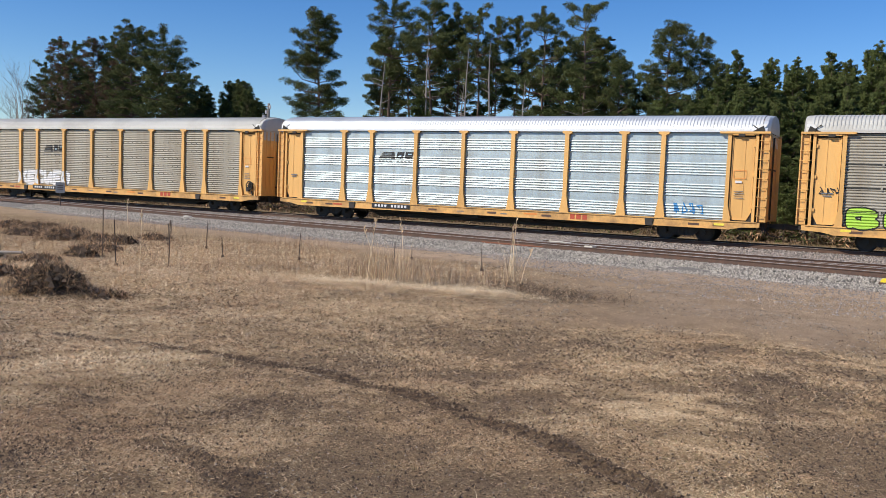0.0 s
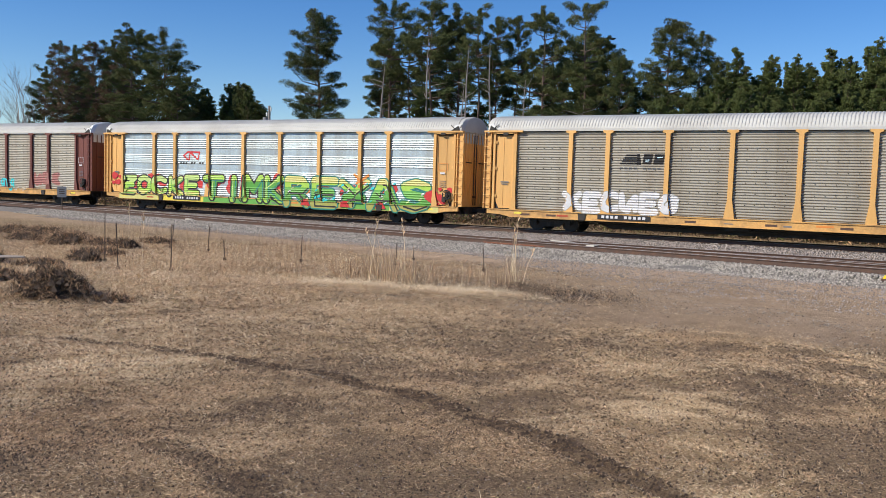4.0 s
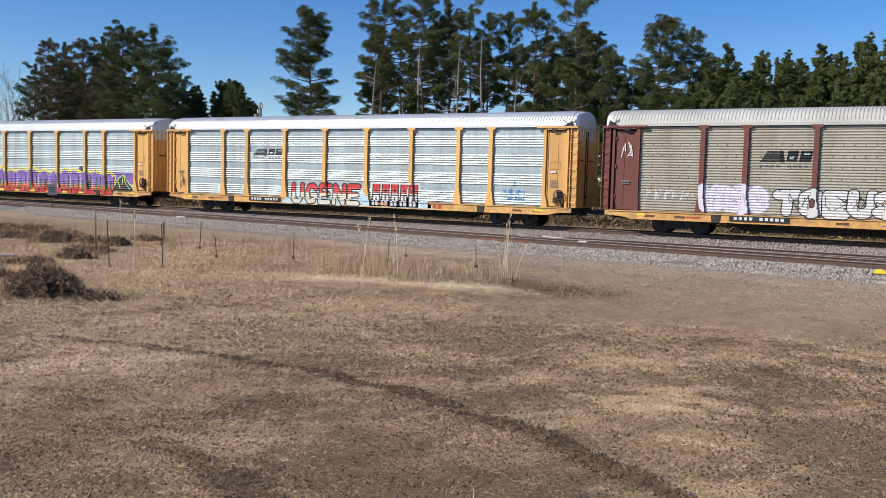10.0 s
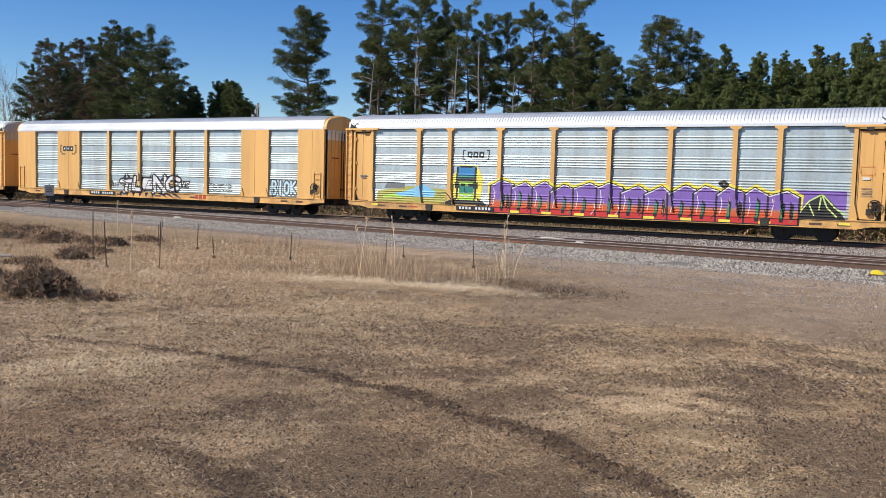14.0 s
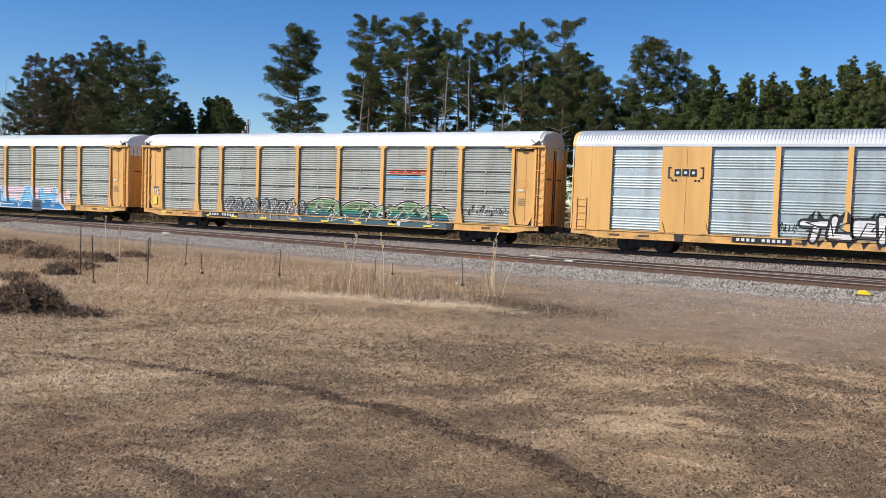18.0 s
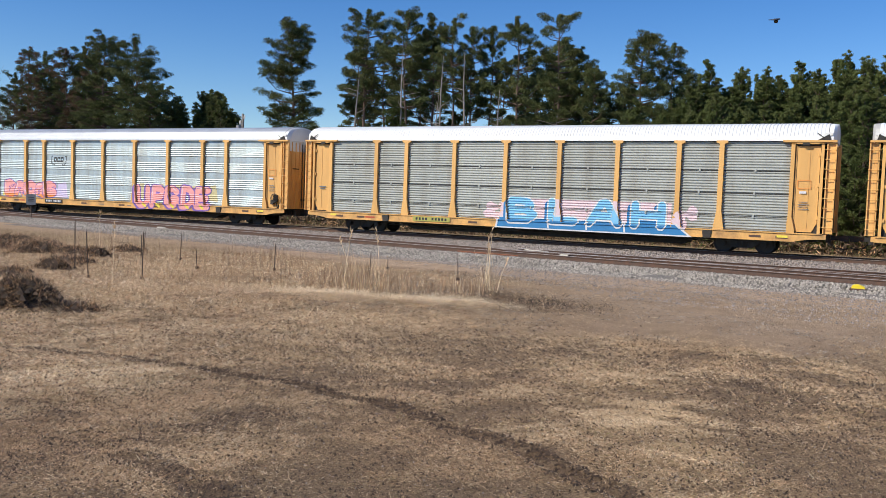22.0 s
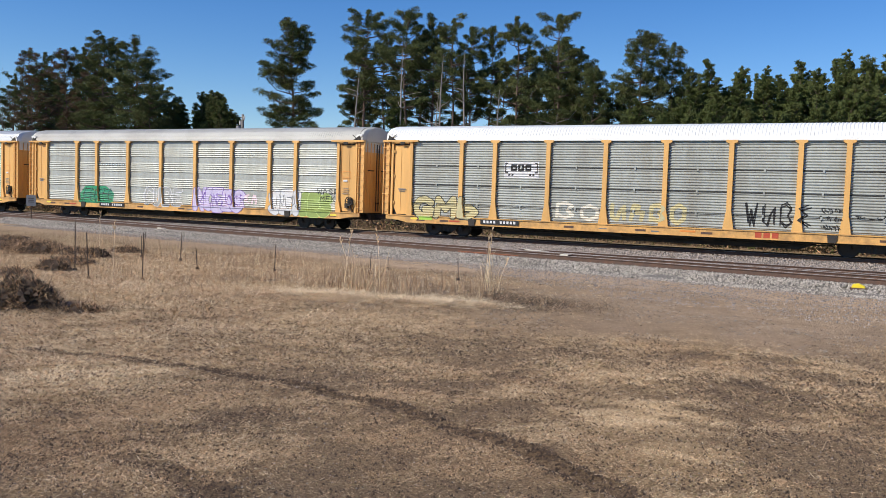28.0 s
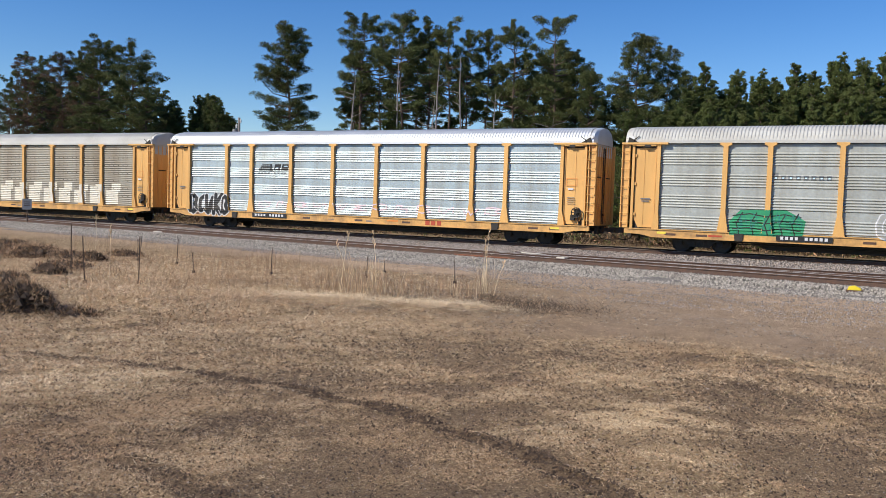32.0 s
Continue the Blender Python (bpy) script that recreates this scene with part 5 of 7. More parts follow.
def road_grit():
    """Crumbs and pebbles trodden into the dirt road and its edge."""
    rnd = np.random.RandomState(36)
    for name, label, n, s0, s1, mat in (("soil_crumbs", "dark crumbs on the dirt road", 15000, 0.006, 0.020, M_SOIL), ("pebbles", "grey pebbles trodden into the dirt road", 24000, 0.007, 0.020, M_STONE)):
        x = rnd.uniform(-16, 5, n)
        d = 3.2 + 13 * rnd.rand(n) ** 1.15
        y = siding_y(x) - d
        ok = (y > 10) & (soft_noise(x, y, 1.3, 37) + 0.5 * soft_noise(x, y, 0.4, 38) > np.where(d < 4.9, 1.05, 0.62 + 0.35 * np.clip((x + 8) / 6, 0, 1)))
        crumbs(name, label, x[ok], y[ok], rnd.uniform(s0, s1, int(ok.sum())), mat, rnd)


M_SOIL = material("turned_soil", (0.085, 0.056, 0.038), 0.95, vary=0.3, islands=0.5)
soil_crumbs()
road_grit()


def weeds(name, label, spots, mats, rnd):
    """Upright dry weeds round the spots: middle, two radii, count, height range."""
    xs, ys, hs, ms = [], [], [], []
    for cx, cy, rx, ry, n, h0, h1, m in spots:
        n = int(n * 1.35)
        xs.append(cx + rnd.normal(0, 0.5, n) * rx)
        ys.append(cy + rnd.normal(0, 0.5, n) * ry)
        hs.append(rnd.uniform(h0, h1, n) * (0.6 + 0.4 * rnd.rand(n)))
        ms.append(np.where(rnd.rand(n) < 0.75, m, rnd.randint(0, len(mats), n)))
    x, y, h, m = map(np.concatenate, (xs, ys, hs, ms))
    ok = y < siding_y(x) - 2.9
    x, y, h, m = x[ok], y[ok], h[ok], m[ok]
    blades(name, label, x, y, ground_z(x, y) - 0.02, h, np.clip(h * 0.010, 0.005, 0.009), np.clip(rnd.normal(74, 15, len(x)), 30, 90), mats, m, rnd, 0.1)


def build_weeds():
    rnd = np.random.RandomState(41)
    mats = [M_STRAW, M_STRAW_PALE, M_WEED]
    weeds("tall_dry_grass", "clump of tall pale dry grass and weeds", [
        (-11.9, 18.2, 1.6, 1.0, 300, 0.4, 1.0, 2), (-11.8, 18.3, 0.6, 0.5, 70, 0.8, 1.4, 0), (-14.6, 17.8, 2.6, 1.5, 260, 0.2, 0.65, 2), (-9.6, 19.6, 1.5, 1.0, 240, 0.3, 0.8, 2),
        (-9.4, 20.6, 0.16, 0.16, 30, 0.7, 1.6, 1), (-13.2, 20.5, 3.0, 1.5, 240, 0.2, 0.7, 2), (-10.6, 17.2, 1.2, 0.5, 60, 0.2, 0.5, 0)], mats, rnd)
    weeds("weeds", "reddish brown dry weeds in the rough field", [
        (-18.2, 21.5, 3.0, 2.0, 420, 0.2, 0.75, 2), (-24, 22, 5.0, 3.0, 500, 0.15, 0.6, 2), (-17.5, 17.0, 4.0, 2.5, 330, 0.15, 0.6, 0), (-22, 17, 4.5, 3.0, 420, 0.15, 0.5, 2),
        (-28, 26, 5.0, 2.5, 400, 0.2, 0.6, 0), (-33, 28, 5.0, 2.5, 350, 0.2, 0.6, 2), (-14, 14, 3.0, 2.0, 200, 0.1, 0.3, 0), (-20.5, 25.0, 3.5, 1.8, 450, 0.2, 0.7, 2), (-27.0, 20.0, 4.0, 3.0, 600, 0.2, 0.55, 2)], mats, rnd)
    # flattened pale straw in front of the tall clump
    for cx, cy, rx, ry, n in ((-11.4, 16.4, 1.7, 0.7, 3000), (-9.3, 17.2, 1.6, 0.7, 2000), (-8.0, 17.6, 0.9, 0.4, 500), (-12.7, 15.3, 1.8, 0.9, 700), (-8.4, 17.6, 0.6, 0.4, 300), (-14.5, 14.5, 3.2, 1.6, 900), (-17.5, 15.2, 3.0, 1.2, 700), (-19.0, 19.0, 4.0, 2.5, 900), (-11.5, 13.2, 2.2, 1.0, 500), (-24.0, 19.0, 4.5, 2.5, 800), (-14.0, 21.5, 4.0, 1.5, 700)):
        x, y = cx + rnd.normal(0, 0.5, n) * rx, cy + rnd.normal(0, 0.5, n) * ry
        blades("flattened_straw", "pale straw lying flat in the field", x, y, ground_z(x, y) + rnd.uniform(0, 0.07, n), rnd.uniform(0.15, 0.62, n), rnd.uniform(0.006, 0.011, n), rnd.uniform(-4, 16, n), [M_STRAW_PALE, M_STRAW, M_STRAW_RED], rnd.choice(3, n, p=((0.85, 0.12, 0.03) if cx > -11.6 and cy > 16 else (0.22, 0.42, 0.36))), rnd)
    # dark flattened scrub beside the clump, and rough brown litter over the wild corner
    for cx, cy, rx, ry, n, kinds in ((-7.4, 18.6, 1.9, 1.3, 2600, (0.75, 0.25)), (-8.6, 19.3, 1.0, 0.8, 600, (0.7, 0.3)), (-14.1, 11.1, 1.1, 0.7, 700, (0.75, 0.25)), (-16.0, 17.5, 6.0, 4.5, 5200, (0.12, 0.88)), (-24.0, 20.0, 7.0, 5.5, 6500, (0.15, 0.85)), (-13.0, 13.0, 4.0, 1.8, 1800, (0.25, 0.75)), (-19.0, 13.0, 5.0, 3.0, 3000, (0.2, 0.8))):
        x, y = cx + rnd.normal(0, 0.5, n) * rx, cy + rnd.normal(0, 0.5, n) * ry
        ok = y < siding_y(x) - 2.9
        x, y, n = x[ok], y[ok], int(ok.sum())
        blades("rough_litter", "flattened brown weeds and litter in the field", x, y, ground_z(x, y) + rnd.uniform(-0.01, 0.04, n), rnd.uniform(0.08, 0.3, n), rnd.uniform(0.006, 0.012, n), rnd.uniform(-4, 38, n), [M_ROOT, M_STRAW_RED, M_STRAW, M_STRAW_PALE], rnd.choice(2, n, p=kinds) * (1 + (rnd.rand(n) < 0.5) + (rnd.rand(n) < 0.22)), rnd)
    # single tall stalks
    for x, y, h, lean in ((-9.42, 20.55, 1.62, 3), (-9.36, 20.6, 1.4, -4), (-9.5, 20.5, 1.2, 6), (-16.6, 14.7, 1.55, 2), (-12.2, 18.0, 1.5, 8), (-11.5, 18.6, 1.6, -5), (-24.6, 21.2, 1.5, 1), (-9.0, 20.2, 0.9, 18), (-14.0, 21.0, 1.1, -20)):
        s = Shape()
        t = math.tan(radians(lean))
        s.tube([(0, 0, -0.05), (t * h * 0.4, 0.02, h * 0.5), (t * h, 0, h)], [0.007, 0.006, 0.003], 5)
        st = thing("dry_stalk", "single tall pale dry grass stalk", "dry plant", "dry stalks", at=(x, y, float(ground_z(x, y))))
        part("stem", s.mesh("stem", M_STRAW_PALE), st)
        q = Shape()
        r = random.Random(int(h * 100))
        for k in range(9):
            zz = h * r.uniform(0.72, 1.0)
            a = r.uniform(0, 6.28)
            q.quad((t * zz, 0, zz), (t * zz + 0.035 * math.cos(a), 0.035 * math.sin(a), zz + 0.05), (t * zz + 0.05 * math.cos(a), 0.05 * math.sin(a), zz + 0.12), (t * zz + 0.012 * math.cos(a + 1), 0.012 * math.sin(a + 1), zz + 0.06))
        part("seed_head", q.mesh("seed_head", M_STRAW), st)


build_weeds()


def brush_heap(x, y, w, h, seed, label="dark heap of uprooted roots and brush", mix=(0.32, 0.32, 0.20, 0.16)):
    rnd = np.random.RandomState(seed)
    heap = thing("brush_heap", label, "brush heap", "brush heaps", at=(x, y, float(ground_z(x, y)) - 0.06))
    n, m = 18, 7
    s = Shape()
    for j in range(m):
        u = j / (m - 1)
        for i in range(n):
            a = 2 * math.pi * i / n
            k = 1 + rnd.uniform(-0.22, 0.22)
            s.v.append((w * 0.36 * math.cos(a) * math.cos(u * 1.45) * k, w * 0.28 * math.sin(a) * math.cos(u * 1.45) * k, h * 0.55 * math.sin(u * 1.5) * (1 + rnd.uniform(-0.15, 0.15))))
    for j in range(m - 1):
        s.f += [(j * n + i, j * n + (i + 1) % n, (j + 1) * n + (i + 1) % n, (j + 1) * n + i) for i in range(n)]
    s.f.append(tuple((m - 1) * n + i for i in range(n)))
    s.m = [0] * len(s.f)
    part("mound", s.mesh("mound", M_SOIL), heap, "dark earth core")
    c = int(4600 * w * max(h, 0.35))
    a, u = rnd.rand(c) * 6.28, rnd.rand(c)
    lump = 1 + 0.22 * np.sin(3 * a + seed) + 0.14 * np.sin(7 * a + 2 * seed)
    px = w / 2 * np.cos(a) * np.cos(u * 1.4) * rnd.uniform(0.8, 1.1, c) * lump
    py = w * 0.36 * np.sin(a) * np.cos(u * 1.4) * rnd.uniform(0.8, 1.1, c) * lump
    pz = h * 0.80 * np.sin(u * 1.5) * (1 + 0.25 * np.sin(5 * a + seed) * np.cos(u))
    me_ob = blades("tangle", "tangled brown stalks and roots", px, py, pz, rnd.uniform(0.08, 0.30, c), rnd.uniform(0.006, 0.014, c), rnd.uniform(-25, 60, c), [M_ROOT, M_BRUSH, M_STRAW_RED, M_STRAW], rnd.choice(4, c, p=mix), rnd)
    me_ob.parent = heap
    # clods of earth and thick root ends that stand out of the tangle
    k = int(110 * w)
    a, u = rnd.rand(k) * 6.28, rnd.rand(k) ** 0.7
    c = np.stack([w * 0.46 * np.cos(a) * np.cos(u * 1.4), w * 0.34 * np.sin(a) * np.cos(u * 1.4), h * 0.78 * np.sin(u * 1.5)], -1)
    v = np.array([(1, 0, 0), (-0.5, 0.87, 0), (-0.5, -0.87, 0), (0, 0, 0.9)])[None] * rnd.uniform(0.5, 1.5, (k, 4, 3)) * rnd.uniform(0.03, 0.11, (k, 1, 1)) + c[:, None]
    part("earth", mesh_from_arrays("earth", v[:, [0, 1, 3, 1, 2, 3, 2, 0, 3]].reshape(-1, 3), 3, [M_SOIL]), heap, "dark clods of earth", kind="stuff")
    return heap


brush_heap(-15.2, 11.25, 1.75, 0.62, 1)
brush_heap(-21.2, 16.7, 1.1, 0.38, 2)
brush_heap(-22.6, 14.6, 1.3, 0.40, 3)
brush_heap(-23.8, 20.4, 1.0, 0.35, 5)
for ridge in ((-25.2, 20.6, 1.9, 0.26, 6), (-26.6, 20.2, 2.0, 0.44, 7), (-28.4, 21.8, 2.3, 0.36, 8), (-29.6, 20.7, 1.6, 0.30, 9), (-31.0, 22.6, 2.4, 0.42, 10), (-33.0, 22.6, 2.0, 0.34, 11), (-25.0, 22.8, 1.4, 0.22, 12), (-18.2, 12.1, 1.2, 0.24, 13), (-13.7, 11.5, 0.9, 0.13, 14), (-20.6, 14.9, 1.6, 0.2, 15), (-22.4, 18.3, 1.8, 0.24, 16)):
    brush_heap(*ridge, "low brown hump of brush and dead weeds", (0.14, 0.30, 0.36, 0.20))


def steel_post(x, y, h, lean=0.0):
    s = Shape()
    s.box(-0.011, 0.011, -0.003, 0.003, -0.1, h)
    s.box(-0.004, 0.004, -0.022, 0.0, -0.1, h)
    for k in range(int(h / 0.1)):
        s.box(-0.006, 0.006, -0.03, -0.02, 0.15 + k * 0.09, 0.18 + k * 0.09)
    p = thing("fence_post", "rusty dark steel fence post in the weeds", "fence post", "fence posts", at=(x, y, float(ground_z(x, y))))
    p.rotation_euler = (0, radians(lean), 0.4)
    part("shaft", s.mesh("shaft", M_POST), p)
    part("anchor_plate", Shape().box(-0.05, 0.05, 0.004, 0.009, -0.08, 0.08).mesh("anchor_plate", M_POST), p)


for spot in ((-17.2, 16.2, 1.26, 1), (-18.6, 15.7, 1.22, -3), (-20.7, 17.0, 1.42, 0), (-13.9, 21.9, 0.68, 2), (-14.55, 24.0, 0.4, 0), (-21.1, 21.5, 0.85, 3), (-18.5, 19.55, 0.6, -4),
             (-16.6, 20.8, 0.8, 2), (-23.2, 21.8, 0.75, 0), (-11.2, 22.4, 0.7, -2), (-25.3, 23.9, 0.7, 4)):
    steel_post(*spot)


def build_small_things():
    # sign seen from behind on a thin post at the toe of the ballast
    sign = thing("track_sign", "grey sign plate on a thin dark post beside the siding", "sign", at=(-47.3, 35.6, FIELD_Z))
    part("post", Shape().tube([(0, 0, -0.2), (0, 0, 1.75)], 0.035, 8).mesh("post", M_POST), sign)
    plate = part("plate", Shape().prism([(-0.24, 1.05), (0.24, 1.05), (0.27, 1.09), (0.27, 1.68), (0.24, 1.72), (-0.24, 1.72), (-0.27, 1.68), (-0.27, 1.09)], -0.06, -0.04).mesh("plate", M_SIGN), sign)
    for z in (1.5, 1.38, 1.27):
        part("printed_bar", Shape().box(-0.16, 0.16, -0.066, -0.06, z, z + 0.045).mesh("printed_bar", M_POST), plate)
    sign.rotation_euler.z = 0.75
    # yellow marker beside the siding rail
    mk = thing("derail_marker", "bright yellow painted marker block beside the siding", "track marker", at=(-0.95, 27.75, -0.22))
    part("block", Shape().prism([(-0.19, 0.0), (0.19, 0.0), (0.16, 0.06), (0.0, 0.13), (-0.15, 0.10)], -0.12, 0.12).mesh("block", M_MARKER), mk)
    part("foot", Shape().box(-0.22, 0.22, -0.15, 0.15, -0.05, 0.01).mesh("foot", M_RAIL), mk)
    # two pale planks at the switch
    for ax, ay, bx, by in ((-13.75, 33.55, -12.45, 32.75), (-12.35, 32.35, -11.05, 31.6)):
        ln, an = math.hypot(bx - ax, by - ay), math.atan2(by - ay, bx - ax)
        pl = thing("plank", "pale weathered plank lying at the siding", "plank", "planks at the switch", at=((ax + bx) / 2, (ay + by) / 2, -0.19), turn=an)
        part("board", Shape().box(-ln / 2, ln / 2, -0.13, 0.13, 0.0, 0.17).mesh("board", M_CONCRETE), pl)
        part("end_plate", Shape().box(ln / 2, ln / 2 + 0.006, -0.12, 0.12, 0.01, 0.16).mesh("end_plate", M_RAIL), pl)
    # rusty switch plate and pale blocks between the rails
    sp = thing("switch_plate", "rusty red steel switch plates on the siding", "switch gear", at=(-14.2, float(siding_y(-14.2)) - 0.95, -0.2), turn=SIDING_ANGLE)
    for k in range(4):
        part("slide_plate", Shape().box(-1.1 + k * 0.55, -0.75 + k * 0.55, -0.22, 0.22, 0.0, 0.06).mesh("slide_plate", M_RUST), sp)
    part("rod", Shape().tube([(-1.3, -0.1, 0.08), (1.5, -0.1, 0.08)], 0.03, 6).mesh("rod", M_RUST), sp)
    for x, off, w in ((-6.35, 0.35, 0.30), (-4.5, 0.25, 0.45), (-2.8, 0.3, 0.4), (-34.8, -0.9, 0.55), (-29.0, 1.1, 0.35)):
        b = thing("pale_block", "small pale concrete block between the rails", "block", "pale blocks on the siding", at=(x, float(siding_y(x)) + off, -0.20), turn=SIDING_ANGLE)
        part("block", Shape().prism([(-w / 2, 0), (w / 2, 0), (w / 2 - 0.03, 0.09), (-w / 2 + 0.04, 0.1)], -0.09, 0.09).mesh("block", M_CONCRETE), b)
    # dark pole lying behind the brush heap
    log = thing("fallen_pole", "dark weathered pole lying beside the brush heap", "pole", at=(-21.6, 14.1, FIELD_Z + 0.16))
    part("shaft", Shape().tube([(-1.6, -0.55, 0.0), (0.0, 0.0, 0.03), (0.9, 0.35, 0.06)], [0.05, 0.045, 0.035], 8).mesh("shaft", M_BARK_GREY), log)
    # utility pole behind the tracks
    pole = thing("utility_pole", "grey wooden utility pole with insulators behind the tracks", "utility pole", at=(-48.3, 56, FIELD_Z))
    part("pole", Shape().tube([(0, 0, -0.3), (0, 0, 8.7)], [0.14, 0.1], 10).mesh("pole", M_BARK_GREY), pole)
    part("transformer", Shape().tube([(-0.32, -0.1, 6.9), (-0.32, -0.1, 7.75)], 0.22, 12).mesh("transformer", M_SIGN), pole, "grey transformer can")
    for x, z in ((-0.28, 8.05), (0.16, 8.45)):
        part("insulator", Shape().tube([(x, 0, z - 0.2), (x, 0, z), (x, 0, z + 0.14)], [0.05, 0.075, 0.03], 8).mesh("insulator", M_WHITE), pole)


M_RUST = material("fresh_rust", (0.22, 0.08, 0.04), 0.85, vary=0.25)
build_small_things()


# ---- painted marks, logos as plain shapes, and graffiti on the cars ----
def colour(name, r, g, b):
    return material("paint_" + name, (r, g, b), 0.55, vary=0.08, scale=2.5, dirt_amount=0.25, fine=14.0)


PAINT = {
    "black": colour("black", 0.018, 0.018, 0.02), "white": colour("white", 0.66, 0.66, 0.67), "red": colour("red", 0.55, 0.03, 0.03),
    "green": colour("green", 0.09, 0.33, 0.045), "lime": colour("lime", 0.38, 0.62, 0.08), "yellow": colour("yellow", 0.80, 0.66, 0.08),
    "teal": colour("teal", 0.02, 0.20, 0.16), "cyan": colour("cyan", 0.03, 0.58, 0.62), "blue": colour("blue", 0.03, 0.20, 0.45),
    "skyblue": colour("skyblue", 0.20, 0.50, 0.76), "paleblue": colour("paleblue", 0.50, 0.68, 0.78), "purple": colour("purple", 0.20, 0.11, 0.40),
    "lavender": colour("lavender", 0.56, 0.50, 0.70), "palelavender": colour("palelavender", 0.70, 0.67, 0.76), "pink": colour("pink", 0.80, 0.30, 0.36), "palepink": colour("palepink", 0.72, 0.56, 0.60),
    "orange": colour("orange", 0.72, 0.25, 0.05), "mint": colour("mint", 0.025, 0.28, 0.13), "cream": colour("cream", 0.70, 0.66, 0.56),
    "grey": colour("grey", 0.16, 0.17, 0.18), "fadedred": colour("fadedred", 0.38, 0.16, 0.14), "paleyellow": colour("paleyellow", 0.54, 0.48, 0.27),
    "ash": colour("ash", 0.36, 0.37, 0.36), "moss": colour("moss", 0.27, 0.36, 0.10), "sage": colour("sage", 0.19, 0.30, 0.16), "slate": colour("slate", 0.05, 0.11, 0.14), "palelime": colour("palelime", 0.52, 0.68, 0.22), "leaf": colour("leaf", 0.14, 0.40, 0.07), "straw": colour("straw", 0.62, 0.58, 0.20), "coral": colour("coral", 0.80, 0.34, 0.33), "rust": colour("rust", 0.45, 0.07, 0.03), "olive": colour("olive", 0.38, 0.37, 0.09), "ember": colour("ember", 0.60, 0.10, 0.035),
}


def clip(poly, axis, at, keep_over):
    out = []
    for k, p in enumerate(poly):
        q = poly[(k + 1) % len(poly)]
        a, b = (p[axis] >= at) == keep_over, (q[axis] >= at) == keep_over
        if a:
            out.append(p)
        if a != b:
            u = (at - p[axis]) / (q[axis] - p[axis])
            out.append((p[0] + u * (q[0] - p[0]), p[1] + u * (q[1] - p[1])))
    return out


def bands(poly, axis, cuts):
    """The pieces of a convex outline between the cuts along one axis."""
    lo, hi = min(p[axis] for p in poly), max(p[axis] for p in poly)
    inner = [c for c in cuts if lo < c < hi]
    rest = poly
    for c in inner:
        piece = clip(rest, axis, c, False)
        if len(piece) > 2:
            yield piece
        rest = clip(rest, axis, c, True)
        if len(rest) < 3:
            return
    yield rest


